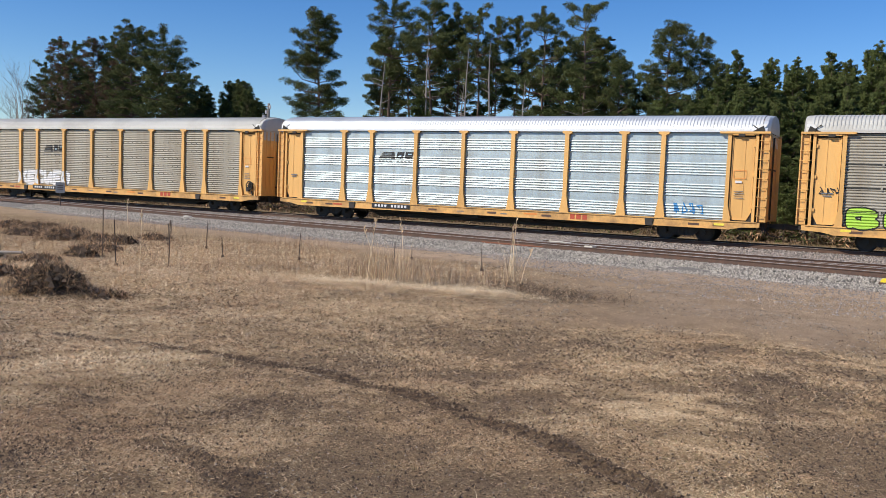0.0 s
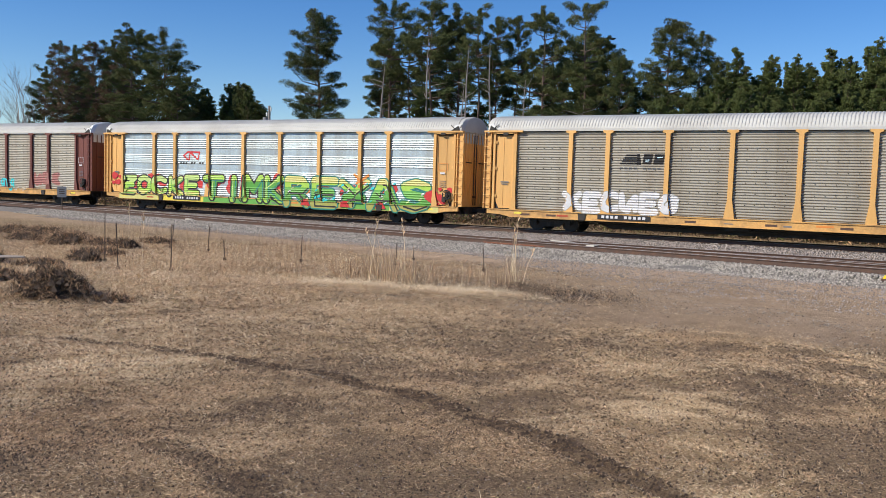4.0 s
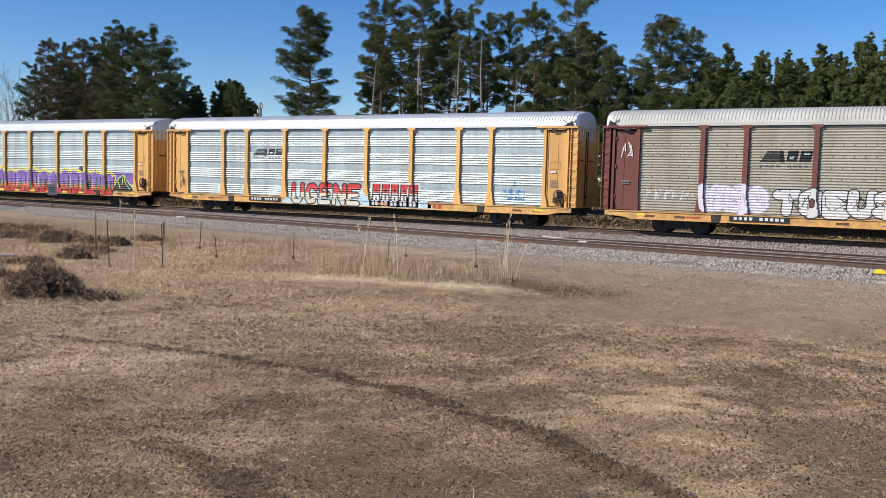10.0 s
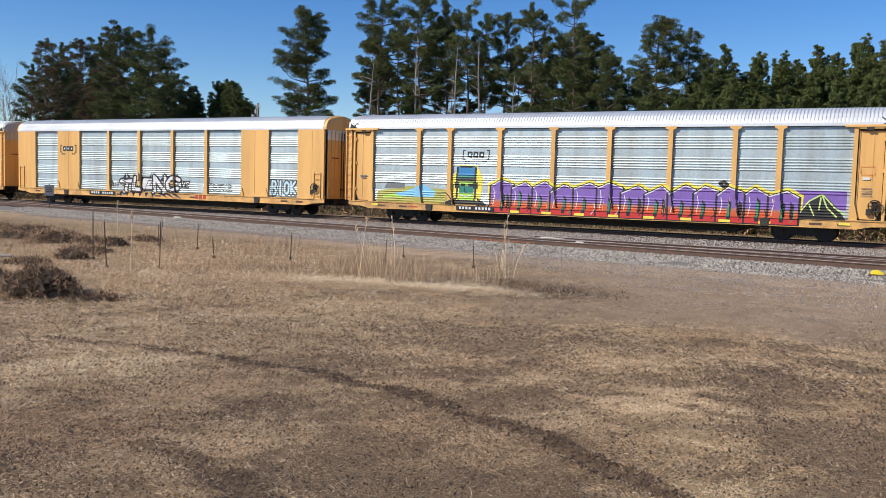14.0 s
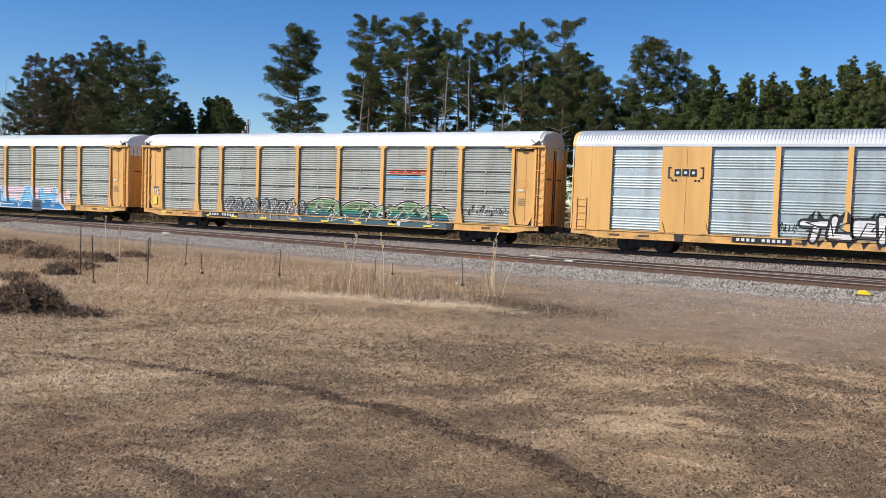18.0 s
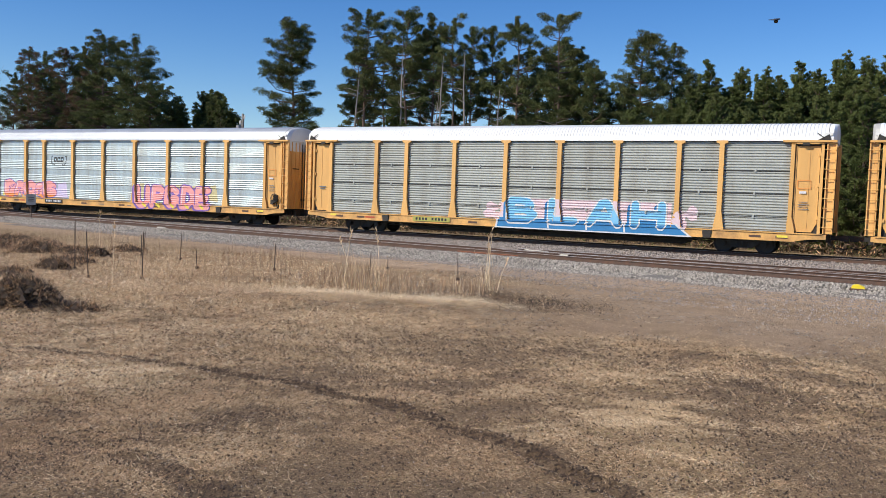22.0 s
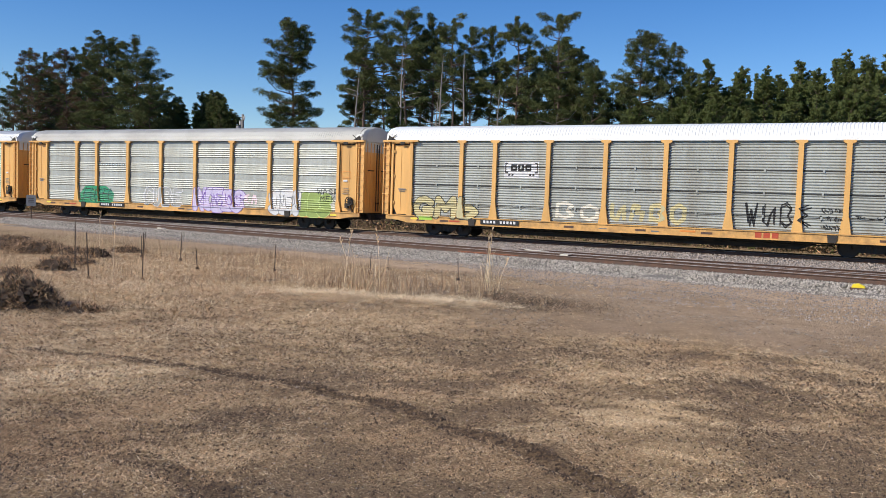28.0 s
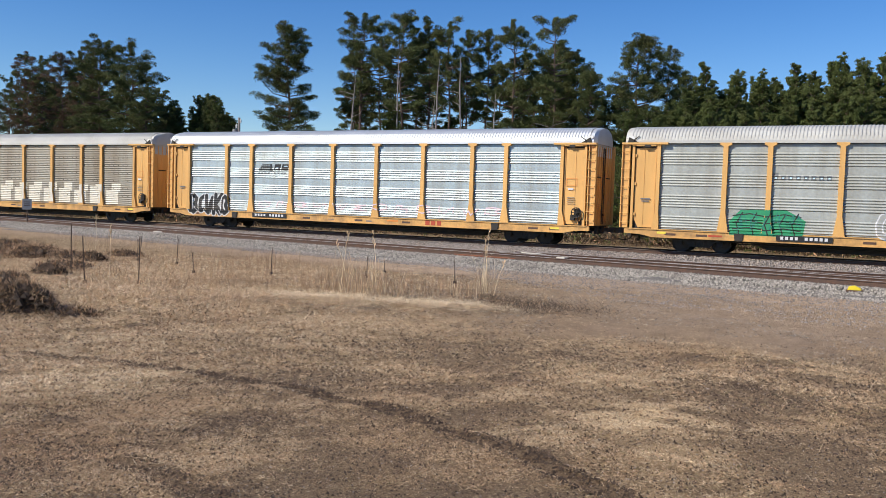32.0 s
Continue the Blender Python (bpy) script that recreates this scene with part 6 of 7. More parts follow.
class Mark:
    """Paint on the near side of a car: convex outlines (along, height), laid over sheets, posts and sill."""

    def __init__(self, index):
        _, self.car, kind, self.edges = car_data(index)
        self.plain = bool(self.car["plain_sides"])
        self.profile = PROFILES[kind]
        self.shape, self.mats = Shape(), []
        self.z_cuts = sorted([0.655, 0.962, 1.018] + [z for z, _ in self.profile])
        self.lift = 0.004

    def face_y(self, x, z):
        if z < 0.962:
            return 1.577 if z < 0.655 else 1.547
        if z < 1.018:
            return 1.587
        ax = abs(x)
        if ax > 11.75:
            return 1.478 if ax < 13.1 else 1.565
        if self.plain and (self.edges[1] < x < self.edges[2] or self.edges[7] < x < self.edges[8]):
            return POST_Y + 0.004
        half = 0.105 if z > 1.8 else 0.105 + 0.125 * (1.8 - z) / 0.8
        if any(abs(x - e) < half for e in self.edges[1:-1]):
            return POST_Y
        for (z0, d0), (z1, d1) in zip(self.profile, self.profile[1:]):
            if z0 <= z <= z1:
                return PANEL_Y + d0 + (d1 - d0) * (z - z0) / max(1e-6, z1 - z0)
        return PANEL_Y + 0.04

    def add(self, poly, paint, splits=None):
        """splits: (height, paint) pairs from below; each paint holds up to its height."""
        area = sum(p[0] * q[1] - q[0] * p[1] for p, q in zip(poly, poly[1:] + poly[:1]))
        if area < 0:
            poly = poly[::-1]
        self.lift += 0.00006
        posts = sorted(e + s * w for e in self.edges[1:-1] for s in (-1, 1) for w in (0.105, 0.15, 0.20))
        extra = sorted(self.z_cuts + [h for h, _ in (splits or ())])
        for strip in bands(poly, 0, posts):
            for cell in bands(strip, 1, extra):
                cx = sum(p[0] for p in cell) / len(cell)
                cz = sum(p[1] for p in cell) / len(cell)
                name = paint
                for h, nm in splits or ():
                    if cz < h:
                        name = nm
                        break
                mat = PAINT[name]
                if mat not in self.mats:
                    self.mats.append(mat)
                flat = self.face_y(cx, cz)
                i = len(self.shape.v)
                on_sheet = PANEL_Y - 0.01 <= flat < PANEL_Y + 0.05
                for x, z in cell:
                    y = self.face_y(cx, z) if on_sheet and z >= 1.018 else flat
                    self.shape.v.append((x, -y - self.lift, z))
                self.shape.f.append(tuple(range(i, i + len(cell))))
                self.shape.m.append(self.mats.index(mat))

    def rect(self, x0, z0, x1, z1, paint, splits=None, skew=0.0):
        self.add([(x0, z0), (x1, z0), (x1 + skew, z1), (x0 + skew, z1)], paint, splits)

    def stroke(self, pts, width, paint, splits=None, ends=True):
        """A brush stroke with round joints."""
        w = width / 2
        for (ax, az), (bx, bz) in zip(pts, pts[1:]):
            ln = math.hypot(bx - ax, bz - az)
            if ln < 1e-5:
                continue
            nx, nz = -(bz - az) / ln * w, (bx - ax) / ln * w
            self.add([(ax + nx, az + nz), (ax - nx, az - nz), (bx - nx, bz - nz), (bx + nx, bz + nz)], paint, splits)
        for x, z in (pts if ends else pts[1:-1]):
            self.add([(x + w * 0.99 * math.cos(k * math.pi / 4 + 0.39), z + w * 0.99 * math.sin(k * math.pi / 4 + 0.39)) for k in range(8)], paint, splits)

    def done(self, name="graffiti", label=""):
        return part(name, self.shape.mesh(name, *self.mats), self.car, label)


GLYPHS = {  # strokes on a square from (0, 0) to (1, 1)
    "U": [[(0.1, 1), (0.1, 0.25), (0.35, 0.03), (0.65, 0.03), (0.9, 0.25), (0.9, 1)]], "G": [[(0.9, 0.8), (0.6, 0.98), (0.3, 0.92), (0.1, 0.6), (0.12, 0.3), (0.4, 0.03), (0.8, 0.1), (0.88, 0.42), (0.55, 0.42)]],
    "E": [[(0.9, 0.98), (0.12, 0.98), (0.12, 0.02), (0.9, 0.02)], [(0.12, 0.5), (0.75, 0.5)]], "N": [[(0.1, 0), (0.1, 1), (0.9, 0), (0.9, 1)]],
    "B": [[(0.12, 0), (0.12, 1), (0.65, 0.97), (0.8, 0.75), (0.6, 0.53), (0.2, 0.52)], [(0.6, 0.52), (0.9, 0.28), (0.7, 0.03), (0.12, 0.02)]], "L": [[(0.15, 1), (0.15, 0.03), (0.9, 0.03)]],
    "A": [[(0.05, 0), (0.42, 1), (0.58, 1), (0.95, 0)], [(0.2, 0.35), (0.8, 0.35)]], "H": [[(0.1, 0), (0.1, 1)], [(0.9, 0), (0.9, 1)], [(0.1, 0.5), (0.9, 0.5)]],
    "V": [[(0.05, 1), (0.5, 0.02), (0.95, 1)]], "S": [[(0.9, 0.85), (0.55, 1), (0.15, 0.85), (0.25, 0.58), (0.75, 0.45), (0.88, 0.2), (0.5, 0.02), (0.1, 0.15)]],
    "a": [[(0.85, 0.62), (0.4, 0.68), (0.12, 0.35), (0.4, 0.03), (0.8, 0.2), (0.85, 0.65), (0.88, 0.02)]], "n": [[(0.12, 0), (0.12, 0.65), (0.4, 0.68), (0.8, 0.55), (0.85, 0)]],
    "g": [[(0.85, 0.62), (0.4, 0.68), (0.12, 0.35), (0.4, 0.08), (0.8, 0.2), (0.85, 0.65), (0.85, -0.3), (0.5, -0.45), (0.15, -0.35)]],
    "b": [[(0.15, 1), (0.15, 0.05), (0.6, 0.02), (0.88, 0.28), (0.6, 0.55), (0.2, 0.5)]], "W": [[(0.03, 1), (0.25, 0.02), (0.5, 0.7), (0.75, 0.02), (0.97, 1)]], "P": [[(0.15, 0), (0.15, 1), (0.7, 0.98), (0.88, 0.75), (0.7, 0.5), (0.15, 0.48)]],
    "M": [[(0.08, 0), (0.12, 1), (0.5, 0.4), (0.88, 1), (0.92, 0)]], "K": [[(0.15, 0), (0.15, 1)], [(0.9, 1), (0.18, 0.48), (0.92, 0)]],
    "C": [[(0.92, 0.82), (0.6, 0.98), (0.25, 0.9), (0.08, 0.55), (0.18, 0.15), (0.55, 0.02), (0.92, 0.16)]], "O": [[(0.5, 0.02), (0.14, 0.2), (0.12, 0.78), (0.5, 0.98), (0.88, 0.78), (0.86, 0.2), (0.5, 0.02)]],
    "T": [[(0.02, 0.95), (0.98, 0.98)], [(0.52, 0.95), (0.45, 0.0)]], "I": [[(0.5, 0.0), (0.5, 1.0)]], "R": [[(0.15, 0), (0.15, 1), (0.72, 0.96), (0.86, 0.74), (0.68, 0.52), (0.2, 0.5)], [(0.5, 0.5), (0.95, 0.0)]],
    "Z": [[(0.08, 0.95), (0.92, 0.98), (0.45, 0.52), (0.08, 0.05), (0.95, 0.02)], [(0.25, 0.55), (0.75, 0.5)]], "Y": [[(0.05, 1.0), (0.5, 0.5), (0.95, 1.0)], [(0.5, 0.5), (0.45, 0.0)], [(0.2, 0.3), (0.8, 0.3)]],
    "D": [[(0.15, 0.0), (0.15, 1.0), (0.6, 0.95), (0.9, 0.6), (0.85, 0.25), (0.55, 0.02), (0.15, 0.0)]], "F": [[(0.92, 0.98), (0.15, 0.98), (0.15, 0.0)], [(0.15, 0.52), (0.75, 0.52)]],
    # shapes that stand for lettering that cannot be read
    "1": [[(0.1, 0.05), (0.25, 0.95), (0.6, 0.9), (0.45, 0.5), (0.85, 0.55), (0.75, 0.05)]], "2": [[(0.12, 0.95), (0.12, 0.2), (0.45, 0.02), (0.6, 0.5), (0.9, 0.85), (0.9, 0.1)]],
    "3": [[(0.85, 0.95), (0.2, 0.8), (0.65, 0.55), (0.15, 0.3), (0.9, 0.03)]], "4": [[(0.1, 0.1), (0.1, 0.9), (0.5, 1.0), (0.85, 0.8), (0.6, 0.5), (0.9, 0.2), (0.5, 0.02), (0.2, 0.2)]],
    "5": [[(0.1, 1), (0.35, 0.05), (0.5, 0.7), (0.65, 0.05), (0.92, 1)]], "6": [[(0.15, 0.02), (0.15, 0.95)], [(0.15, 0.55), (0.5, 0.7), (0.85, 0.98)], [(0.35, 0.6), (0.92, 0.03)]],
    "X": [[(0.05, 0.0), (0.95, 1.0)], [(0.05, 1.0), (0.95, 0.0)]], "7": [[(0.5, 0.02), (0.12, 0.25), (0.12, 0.75), (0.5, 0.98), (0.88, 0.75), (0.88, 0.25), (0.5, 0.02)]],
}


def lettering(mark, text, x0, z0, x1, z1, fat, fill, outline=None, rim=0.07, splits=None, jitter=0.0, seed=0, shine=None, halo=None, halo_rim=0.2, shade=None, tight=0.10, drop=None):
    """Fat letters side by side, each laid over the one before it: drop shadow, halo, then outline, fill, inner shade and a thin shine for every letter."""
    rnd = random.Random(seed)
    n = len(text)
    step = (x1 - x0) / n
    letters = []
    for k, ch in enumerate(text):
        a, b = x0 + step * (k + tight), x0 + step * (k + 1 - tight)
        lo, hi = z0 + rnd.uniform(0, jitter), z1 - rnd.uniform(0, jitter)
        skew = rnd.uniform(-jitter, jitter) * 0.6
        letters.append([[(a + (b - a) * u + skew * v, lo + (hi - lo) * v) for u, v in line] for line in GLYPHS[ch]])
    for runs in letters:
        if drop:
            dx, dz, paint = drop
            for k in (1.0, 0.5):
                for r in runs:
                    mark.stroke([(x + dx * k, z + dz * k) for x, z in r], fat + rim, paint)
        if halo:
            for r in runs:
                mark.stroke(r, fat + 2 * halo_rim, halo)
    for runs in letters:
        if outline:
            for r in runs:
                mark.stroke(r, fat + 2 * rim, outline)
        for r in runs:
            mark.stroke(r, fat, fill, splits)
        if shade:
            for r in runs:
                mark.stroke([(x + fat * 0.26, z - fat * 0.24) for x, z in r[-3:]], fat * 0.20, shade)
        if shine:
            for r in runs:
                mark.stroke([(x - fat * 0.24, z + fat * 0.24) for x, z in r[:2]], fat * 0.14, shine)


def spray(mark, x0, z0, x1, z1, paint, count, seed, size=(0.15, 0.4)):
    """Overlapping clouds of paint within the box."""
    rnd = random.Random(seed)
    for _ in range(count):
        x, z, r = rnd.uniform(x0, x1), rnd.uniform(z0, z1), rnd.uniform(*size)
        mark.add([(x + r * rnd.uniform(0.7, 1.2) * math.cos(k * math.pi / 4), z + 0.8 * r * rnd.uniform(0.7, 1.2) * math.sin(k * math.pi / 4)) for k in range(8)], paint)


def scribble(mark, x0, z0, x1, z1, width, paint, seed, strokes=6):
    """A thin tag: looping lines within the box."""
    rnd = random.Random(seed)
    for k in range(strokes):
        x = x0 + (x1 - x0) * (k + rnd.random() * 0.6) / strokes
        pts = [(x + (x1 - x0) / strokes * rnd.uniform(-0.2, 1.0), z0 + (z1 - z0) * rnd.random()) for _ in range(5)]
        mark.stroke(pts, width, paint)


def data_plate(index, x0, x1, z0=0.72, z1=0.96, ground="black", ink="white"):
    """The dark plate with the car's number, as plain bars."""
    m = Mark(index)
    m.lift = 0.04
    m.rect(x0, z0, x1, z1, ground)
    n, w = 10, (x1 - x0) / 11.5
    for k in range(n):
        if k == 4:
            continue
        a = x0 + w * (k + 0.9)
        m.rect(a, z0 + 0.06, a + w * 0.62, z1 - 0.05, ink)
    m.done("number_plate", "black plate with pale unreadable characters")


def owner_blocks(index, x0, x1, z0, z1, paint="rust", n=3):
    m = Mark(index)
    w = (x1 - x0) / n
    for k in range(n):
        m.rect(x0 + k * w + 0.03, z0, x0 + (k + 1) * w - 0.05, z1, paint)
    m.done("owner_mark", "dark red painted owner mark in plain blocks")


def striped_logo(index, x0=-6.75, x1=-4.5, z0=3.22, z1=3.80, lines=True):
    """A dark slanted emblem with a line of small print under it."""
    m = Mark(index)
    w, h = x1 - x0, z1 - z0
    for k in range(5):
        m.rect(x0 + 0.05 + 0.07 * k, z0 + h * (0.34 + 0.132 * k), x0 + w * 0.42 + 0.02 * k, z0 + h * (0.44 + 0.132 * k), "black")
    m.add([(x0 + w * 0.40, z0 + h * 0.32), (x0 + w * 0.50, z0 + h * 0.32), (x0 + w * 0.46, z0 + h), (x0 + w * 0.40, z0 + h)], "black")
    for a, b in ((0.52, 0.72), (0.76, 0.98)):
        m.rect(x0 + w * a, z0 + h * 0.36, x0 + w * b, z0 + h, "black", skew=0.08)
    m.rect(x0 + w * 0.58, z0 + h * 0.52, x0 + w * 0.66, z0 + h * 0.66, "paleblue", skew=0.03)
    m.rect(x0 + w * 0.84, z0 + h * 0.76, x0 + w * 0.96, z0 + h * 0.83, "paleblue", skew=0.02)
    for k in range(9):
        if k != 4:
            m.rect(x0 + w * (0.02 + 0.105 * k), z0 + 0.02, x0 + w * (0.09 + 0.105 * k), z0 + h * 0.16, "grey")
    m.done("emblem", "dark painted railway emblem in plain shapes")


def bracket_logo(index, x0, x1, z0, z1, back=None):
    m = Mark(index)
    w, h = x1 - x0, z1 - z0
    if back:
        m.rect(x0 - 0.05, z0 - 0.1, x1 + 0.05, z1 + 0.05, back)
    for a, s in ((x0, 1), (x1, -1)):
        m.rect(min(a, a + s * 0.06), z0 + h * 0.2, max(a, a + s * 0.06), z1, "black")
        for z in (z0 + h * 0.2, z1 - 0.06):
            m.rect(min(a, a + s * 0.16), z, max(a, a + s * 0.16), z + 0.06, "black")
    for k in range(3):
        m.rect(x0 + w * (0.18 + 0.22 * k), z0 + h * 0.36, x0 + w * (0.36 + 0.22 * k), z1 - h * 0.14, "black")
        m.rect(x0 + w * (0.235 + 0.22 * k), z0 + h * 0.52, x0 + w * (0.315 + 0.22 * k), z1 - h * 0.3, back or "paleblue")
    for a in (0.1, 0.2, 0.74, 0.84):
        m.rect(x0 + w * a, z0, x0 + w * (a + 0.06), z0 + 0.09, "black")
    m.done("emblem", "black bracketed emblem in plain blocks")


def door_stencils():
    """Small unreadable stencils on the corner doors of every car."""
    for index, car, _, _ in CARS:
        if index == 7:
            continue
        m = Mark(index)
        ink = "white" if index == 4 else "orange"
        for k, z in enumerate((2.9, 3.25)):
            m.rect(12.2, z, 12.75, z + 0.02, ink)
        for x in (12.2, 12.73):
            m.rect(x, 2.9, x + 0.02, 3.27, ink)
        m.rect(12.3, 2.70, 12.58, 2.80, "white")
        for k in range(4):
            m.rect(12.27, 2.02 + 0.1 * k, 12.7 - 0.05 * (k % 2), 2.05 + 0.1 * k, "grey")
        m.rect(-12.75, 2.35, -12.3, 2.41, "grey")
        m.rect(-12.7, 2.25, -12.35, 2.30, "grey")
        m.rect(11.5, 0.78, 11.95, 0.88, "yellow")
        m.rect(-11.9, 0.80, -11.5, 0.90, "yellow")
        m.rect(0.9, 0.74, 1.25, 0.80, "grey")
        m.rect(-1.6, 0.76, -1.2, 0.80, "grey")
        m.rect(-9.6, 0.76, -9.0, 0.84, "rust")
        m.rect(2.2, 0.80, 2.9, 0.88, "orange")
        m.done("stencil", "small unreadable stencilled data")["kind"] = "stuff"


door_stencils()
for index, x0, x1 in ((1, -6.95, -4.5), (2, -7.5, -4.95), (3, -7.2, -4.85), (4, -7.7, -5.2), (5, -6.85, -4.5), (6, -6.65, -4.5), (7, -5.95, -3.5), (8, -8.1, -5.8), (10, -6.9, -5.2), (11, -7.8, -5.7), (12, -6.75, -4.5), (13, -6.95, -4.5), (14, -7.0, -4.6), (0, -7.0, -4.6)):
    data_plate(index, x0, x1)
data_plate(9, -6.6, -4.4, ground="olive", ink="black")
for index in (1, 5, 13):
    striped_logo(index)
for index in (2, 4):
    striped_logo(index, -6.6, -4.45, 3.1, 3.85)
bracket_logo(6, -6.44, -4.9, 3.2, 3.84)
bracket_logo(7, -8.9, -7.3, 3.35, 4.0)
bracket_logo(10, -6.5, -5.0, 3.25, 3.9)
bracket_logo(11, -6.6, -4.85, 3.2, 3.85, "white")
for index, a, b in ((1, 4.62, 5.57), (7, 3.56, 4.57), (11, 5.43, 6.48), (13, 4.53, 5.55), (2, 5.2, 6.2), (5, 5.4, 6.3)):
    owner_blocks(index, a, b, 0.70, 0.94)
owner_blocks(8, 4.7, 5.6, 0.70, 0.94, "white")


def build_graffiti():
    # 0: pale green end piece and a small tag
    m = Mark(0)
    lettering(m, "474", -11.8, 1.0, -7.6, 1.75, 0.34, "lime", "black", 0.06, jitter=0.1)
    m.done(label="pale green graffiti with a black outline")
    m = Mark(0)
    scribble(m, -12.85, 2.35, -12.1, 2.65, 0.035, "black", 3, 4)
    m.done("tag", "small black tag on the corner door")
    # 1: small blue tag
    m = Mark(1)
    scribble(m, 9.45, 1.25, 10.9, 1.72, 0.06, "blue", 5, 6)
    m.done("tag", "small blue tag")
    # 2: white piece
    m = Mark(2)
    lettering(m, "XEC2EG", -9.3, 1.1, -3.7, 2.0, 0.30, "white", "ash", 0.03, jitter=0.12, seed=2, tight=0.05)
    m.done(label="worn white graffiti")
    # 3: the long green mural with red patches above it, and a red emblem
    m = Mark(3)
    m.stroke([(-5.1, 3.72), (-6.1, 3.74), (-6.45, 3.5), (-6.1, 3.26), (-5.95, 3.26)], 0.11, "red")
    m.stroke([(-5.95, 3.26), (-5.92, 3.72), (-5.2, 3.26), (-5.12, 3.72)], 0.11, "red")
    for k in range(9):
        if k not in (3, 6):
            m.rect(-6.75 + 0.235 * k, 2.98, -6.6 + 0.235 * k, 3.1, "black")
    m.done("emblem", "red looping emblem over a line of small print")
    m = Mark(3)
    rnd = random.Random(3)
    for a, b, paint in ((-12.2, -8.6, "straw"), (-8.6, -4.6, "yellow"), (-4.6, 1.5, "leaf"), (1.5, 6.0, "olive"), (6.0, 9.2, "leaf"), (9.2, 12.3, "straw")):
        m.rect(a, 0.645, b, 0.96, paint)
    for x0, x1, top, paint in ((-12.0, -9.6, 2.3, "red"), (-9.7, -8.0, 2.45, "red"), (-7.2, -4.6, 2.4, "red"), (-4.4, -1.5, 2.4, "red"), (-1.6, 1.6, 2.55, "red"), (1.7, 3.6, 2.3, "orange"), (3.9, 5.2, 2.4, "red"), (5.5, 7.4, 2.15, "red"), (8.5, 9.6, 2.2, "red"), (11.2, 12.2, 1.8, "red")):
        spray(m, x0 + 0.25, 1.5, x1 - 0.25, top - 0.3, paint, 7, int(x0 * 10) + 500, (0.25, 0.45))
    spray(m, -12.9, 1.2, -12.2, 2.3, "red", 9, 81, (0.12, 0.3))
    spray(m, 12.2, 1.0, 13.0, 2.0, "red", 8, 82, (0.1, 0.26))
    lettering(m, "ZOCKE", -12.1, 1.05, -5.0, 2.15, 0.33, "palelime", "black", 0.085, [(1.2, "straw"), (1.7, "lime"), (3, "palelime")], 0.12, 1, None, shade="leaf", tight=0.06)
    lettering(m, "TIMK", -4.6, 0.9, 1.8, 2.25, 0.42, "leaf", "black", 0.10, [(1.02, "lime"), (1.4, "leaf"), (2.0, "green"), (3, "lime")], 0.10, 2, "palelime", shade="teal", tight=0.05)
    lettering(m, "REYAS", 1.7, 0.78, 11.8, 2.2, 0.46, "lime", "teal", 0.08, [(1.0, "olive"), (1.35, "green"), (1.75, "leaf"), (2.05, "lime"), (3, "straw")], 0.12, 4, None, shade="black", tight=0.03)
    lettering(m, "Y", 6.6, 1.9, 7.9, 2.55, 0.16, "orange", None)
    for _ in range(34):
        x, z = rnd.uniform(1.9, 11.4), rnd.uniform(1.0, 2.1)
        m.stroke([(x, z), (x + 0.12, z + 0.07)], rnd.uniform(0.05, 0.13), rnd.choice(("white", "palelime", "paleyellow", "cyan")))
    for x in (3.1, 5.9, 8.3):
        m.add([(x, 0.72), (x + 0.7, 0.72), (x + 0.5, 1.05), (x + 0.1, 1.1)], "red")
    for _ in range(16):
        x, z = rnd.uniform(-11.6, 11.4), rnd.uniform(0.95, 1.7)
        m.stroke([(x, z), (x + rnd.uniform(0.1, 0.35), z + rnd.uniform(-0.3, 0.3)), (x + rnd.uniform(0.3, 0.6), z + 0.1)], 0.05, "black")
    m.done(label="long green and yellow graffiti mural with red patches")
    # 4: lavender, white and cyan pieces
    m = Mark(4)
    lettering(m, "5147", -9.05, 1.2, -6.2, 2.2, 0.44, "palelavender", "lavender", 0.04, jitter=0.12, seed=5, tight=0.02)
    scribble(m, -8.9, 1.3, -6.3, 2.1, 0.025, "lavender", 55, 10)
    m.done(label="pale lavender graffiti")
    m = Mark(4)
    lettering(m, "TOEUS", -5.8, 1.12, -1.0, 2.08, 0.40, "white", "black", 0.045, jitter=0.12, seed=6, tight=0.04)
    scribble(m, -5.4, 1.3, -1.4, 2.0, 0.025, "black", 8, 7)
    m.done(label="white graffiti with a black outline")
    m = Mark(4)
    lettering(m, "31257", -0.8, 1.0, 2.9, 2.0, 0.42, "white", "palelavender", 0.03, jitter=0.1, seed=7, tight=0.02)
    m.rect(0.2, 0.66, 2.2, 0.9, "cream")
    m.done(label="solid white graffiti lettering")
    m = Mark(4)
    lettering(m, "Gang", 2.9, 1.15, 5.15, 1.85, 0.14, "cyan", None)
    m.done(label="cyan brushed word on the side sheets")
    m = Mark(4)
    lettering(m, "243", 7.3, 1.3, 10.2, 2.1, 0.36, "fadedred", None, jitter=0.15, seed=9)
    m.done(label="faded red graffiti")
    m = Mark(4)
    scribble(m, -11.6, 1.55, -9.3, 2.1, 0.04, "white", 10, 9)
    scribble(m, -12.8, 3.5, -12.2, 4.2, 0.04, "white", 12, 4)
    scribble(m, 5.3, 0.8, 6.6, 1.15, 0.045, "cream", 13, 6)
    m.done("tag", "thin white tags")
    # 5: red and white block letters on pale blue
    m = Mark(5)
    for pts in ([(-4.4, 0.68), (5.9, 0.68), (5.0, 1.25), (-3.9, 1.22)],):
        m.add(pts, "paleblue")
    m.add([(-4.0, 1.2), (1.5, 1.2), (1.3, 1.5), (-3.6, 1.5)], "paleblue")
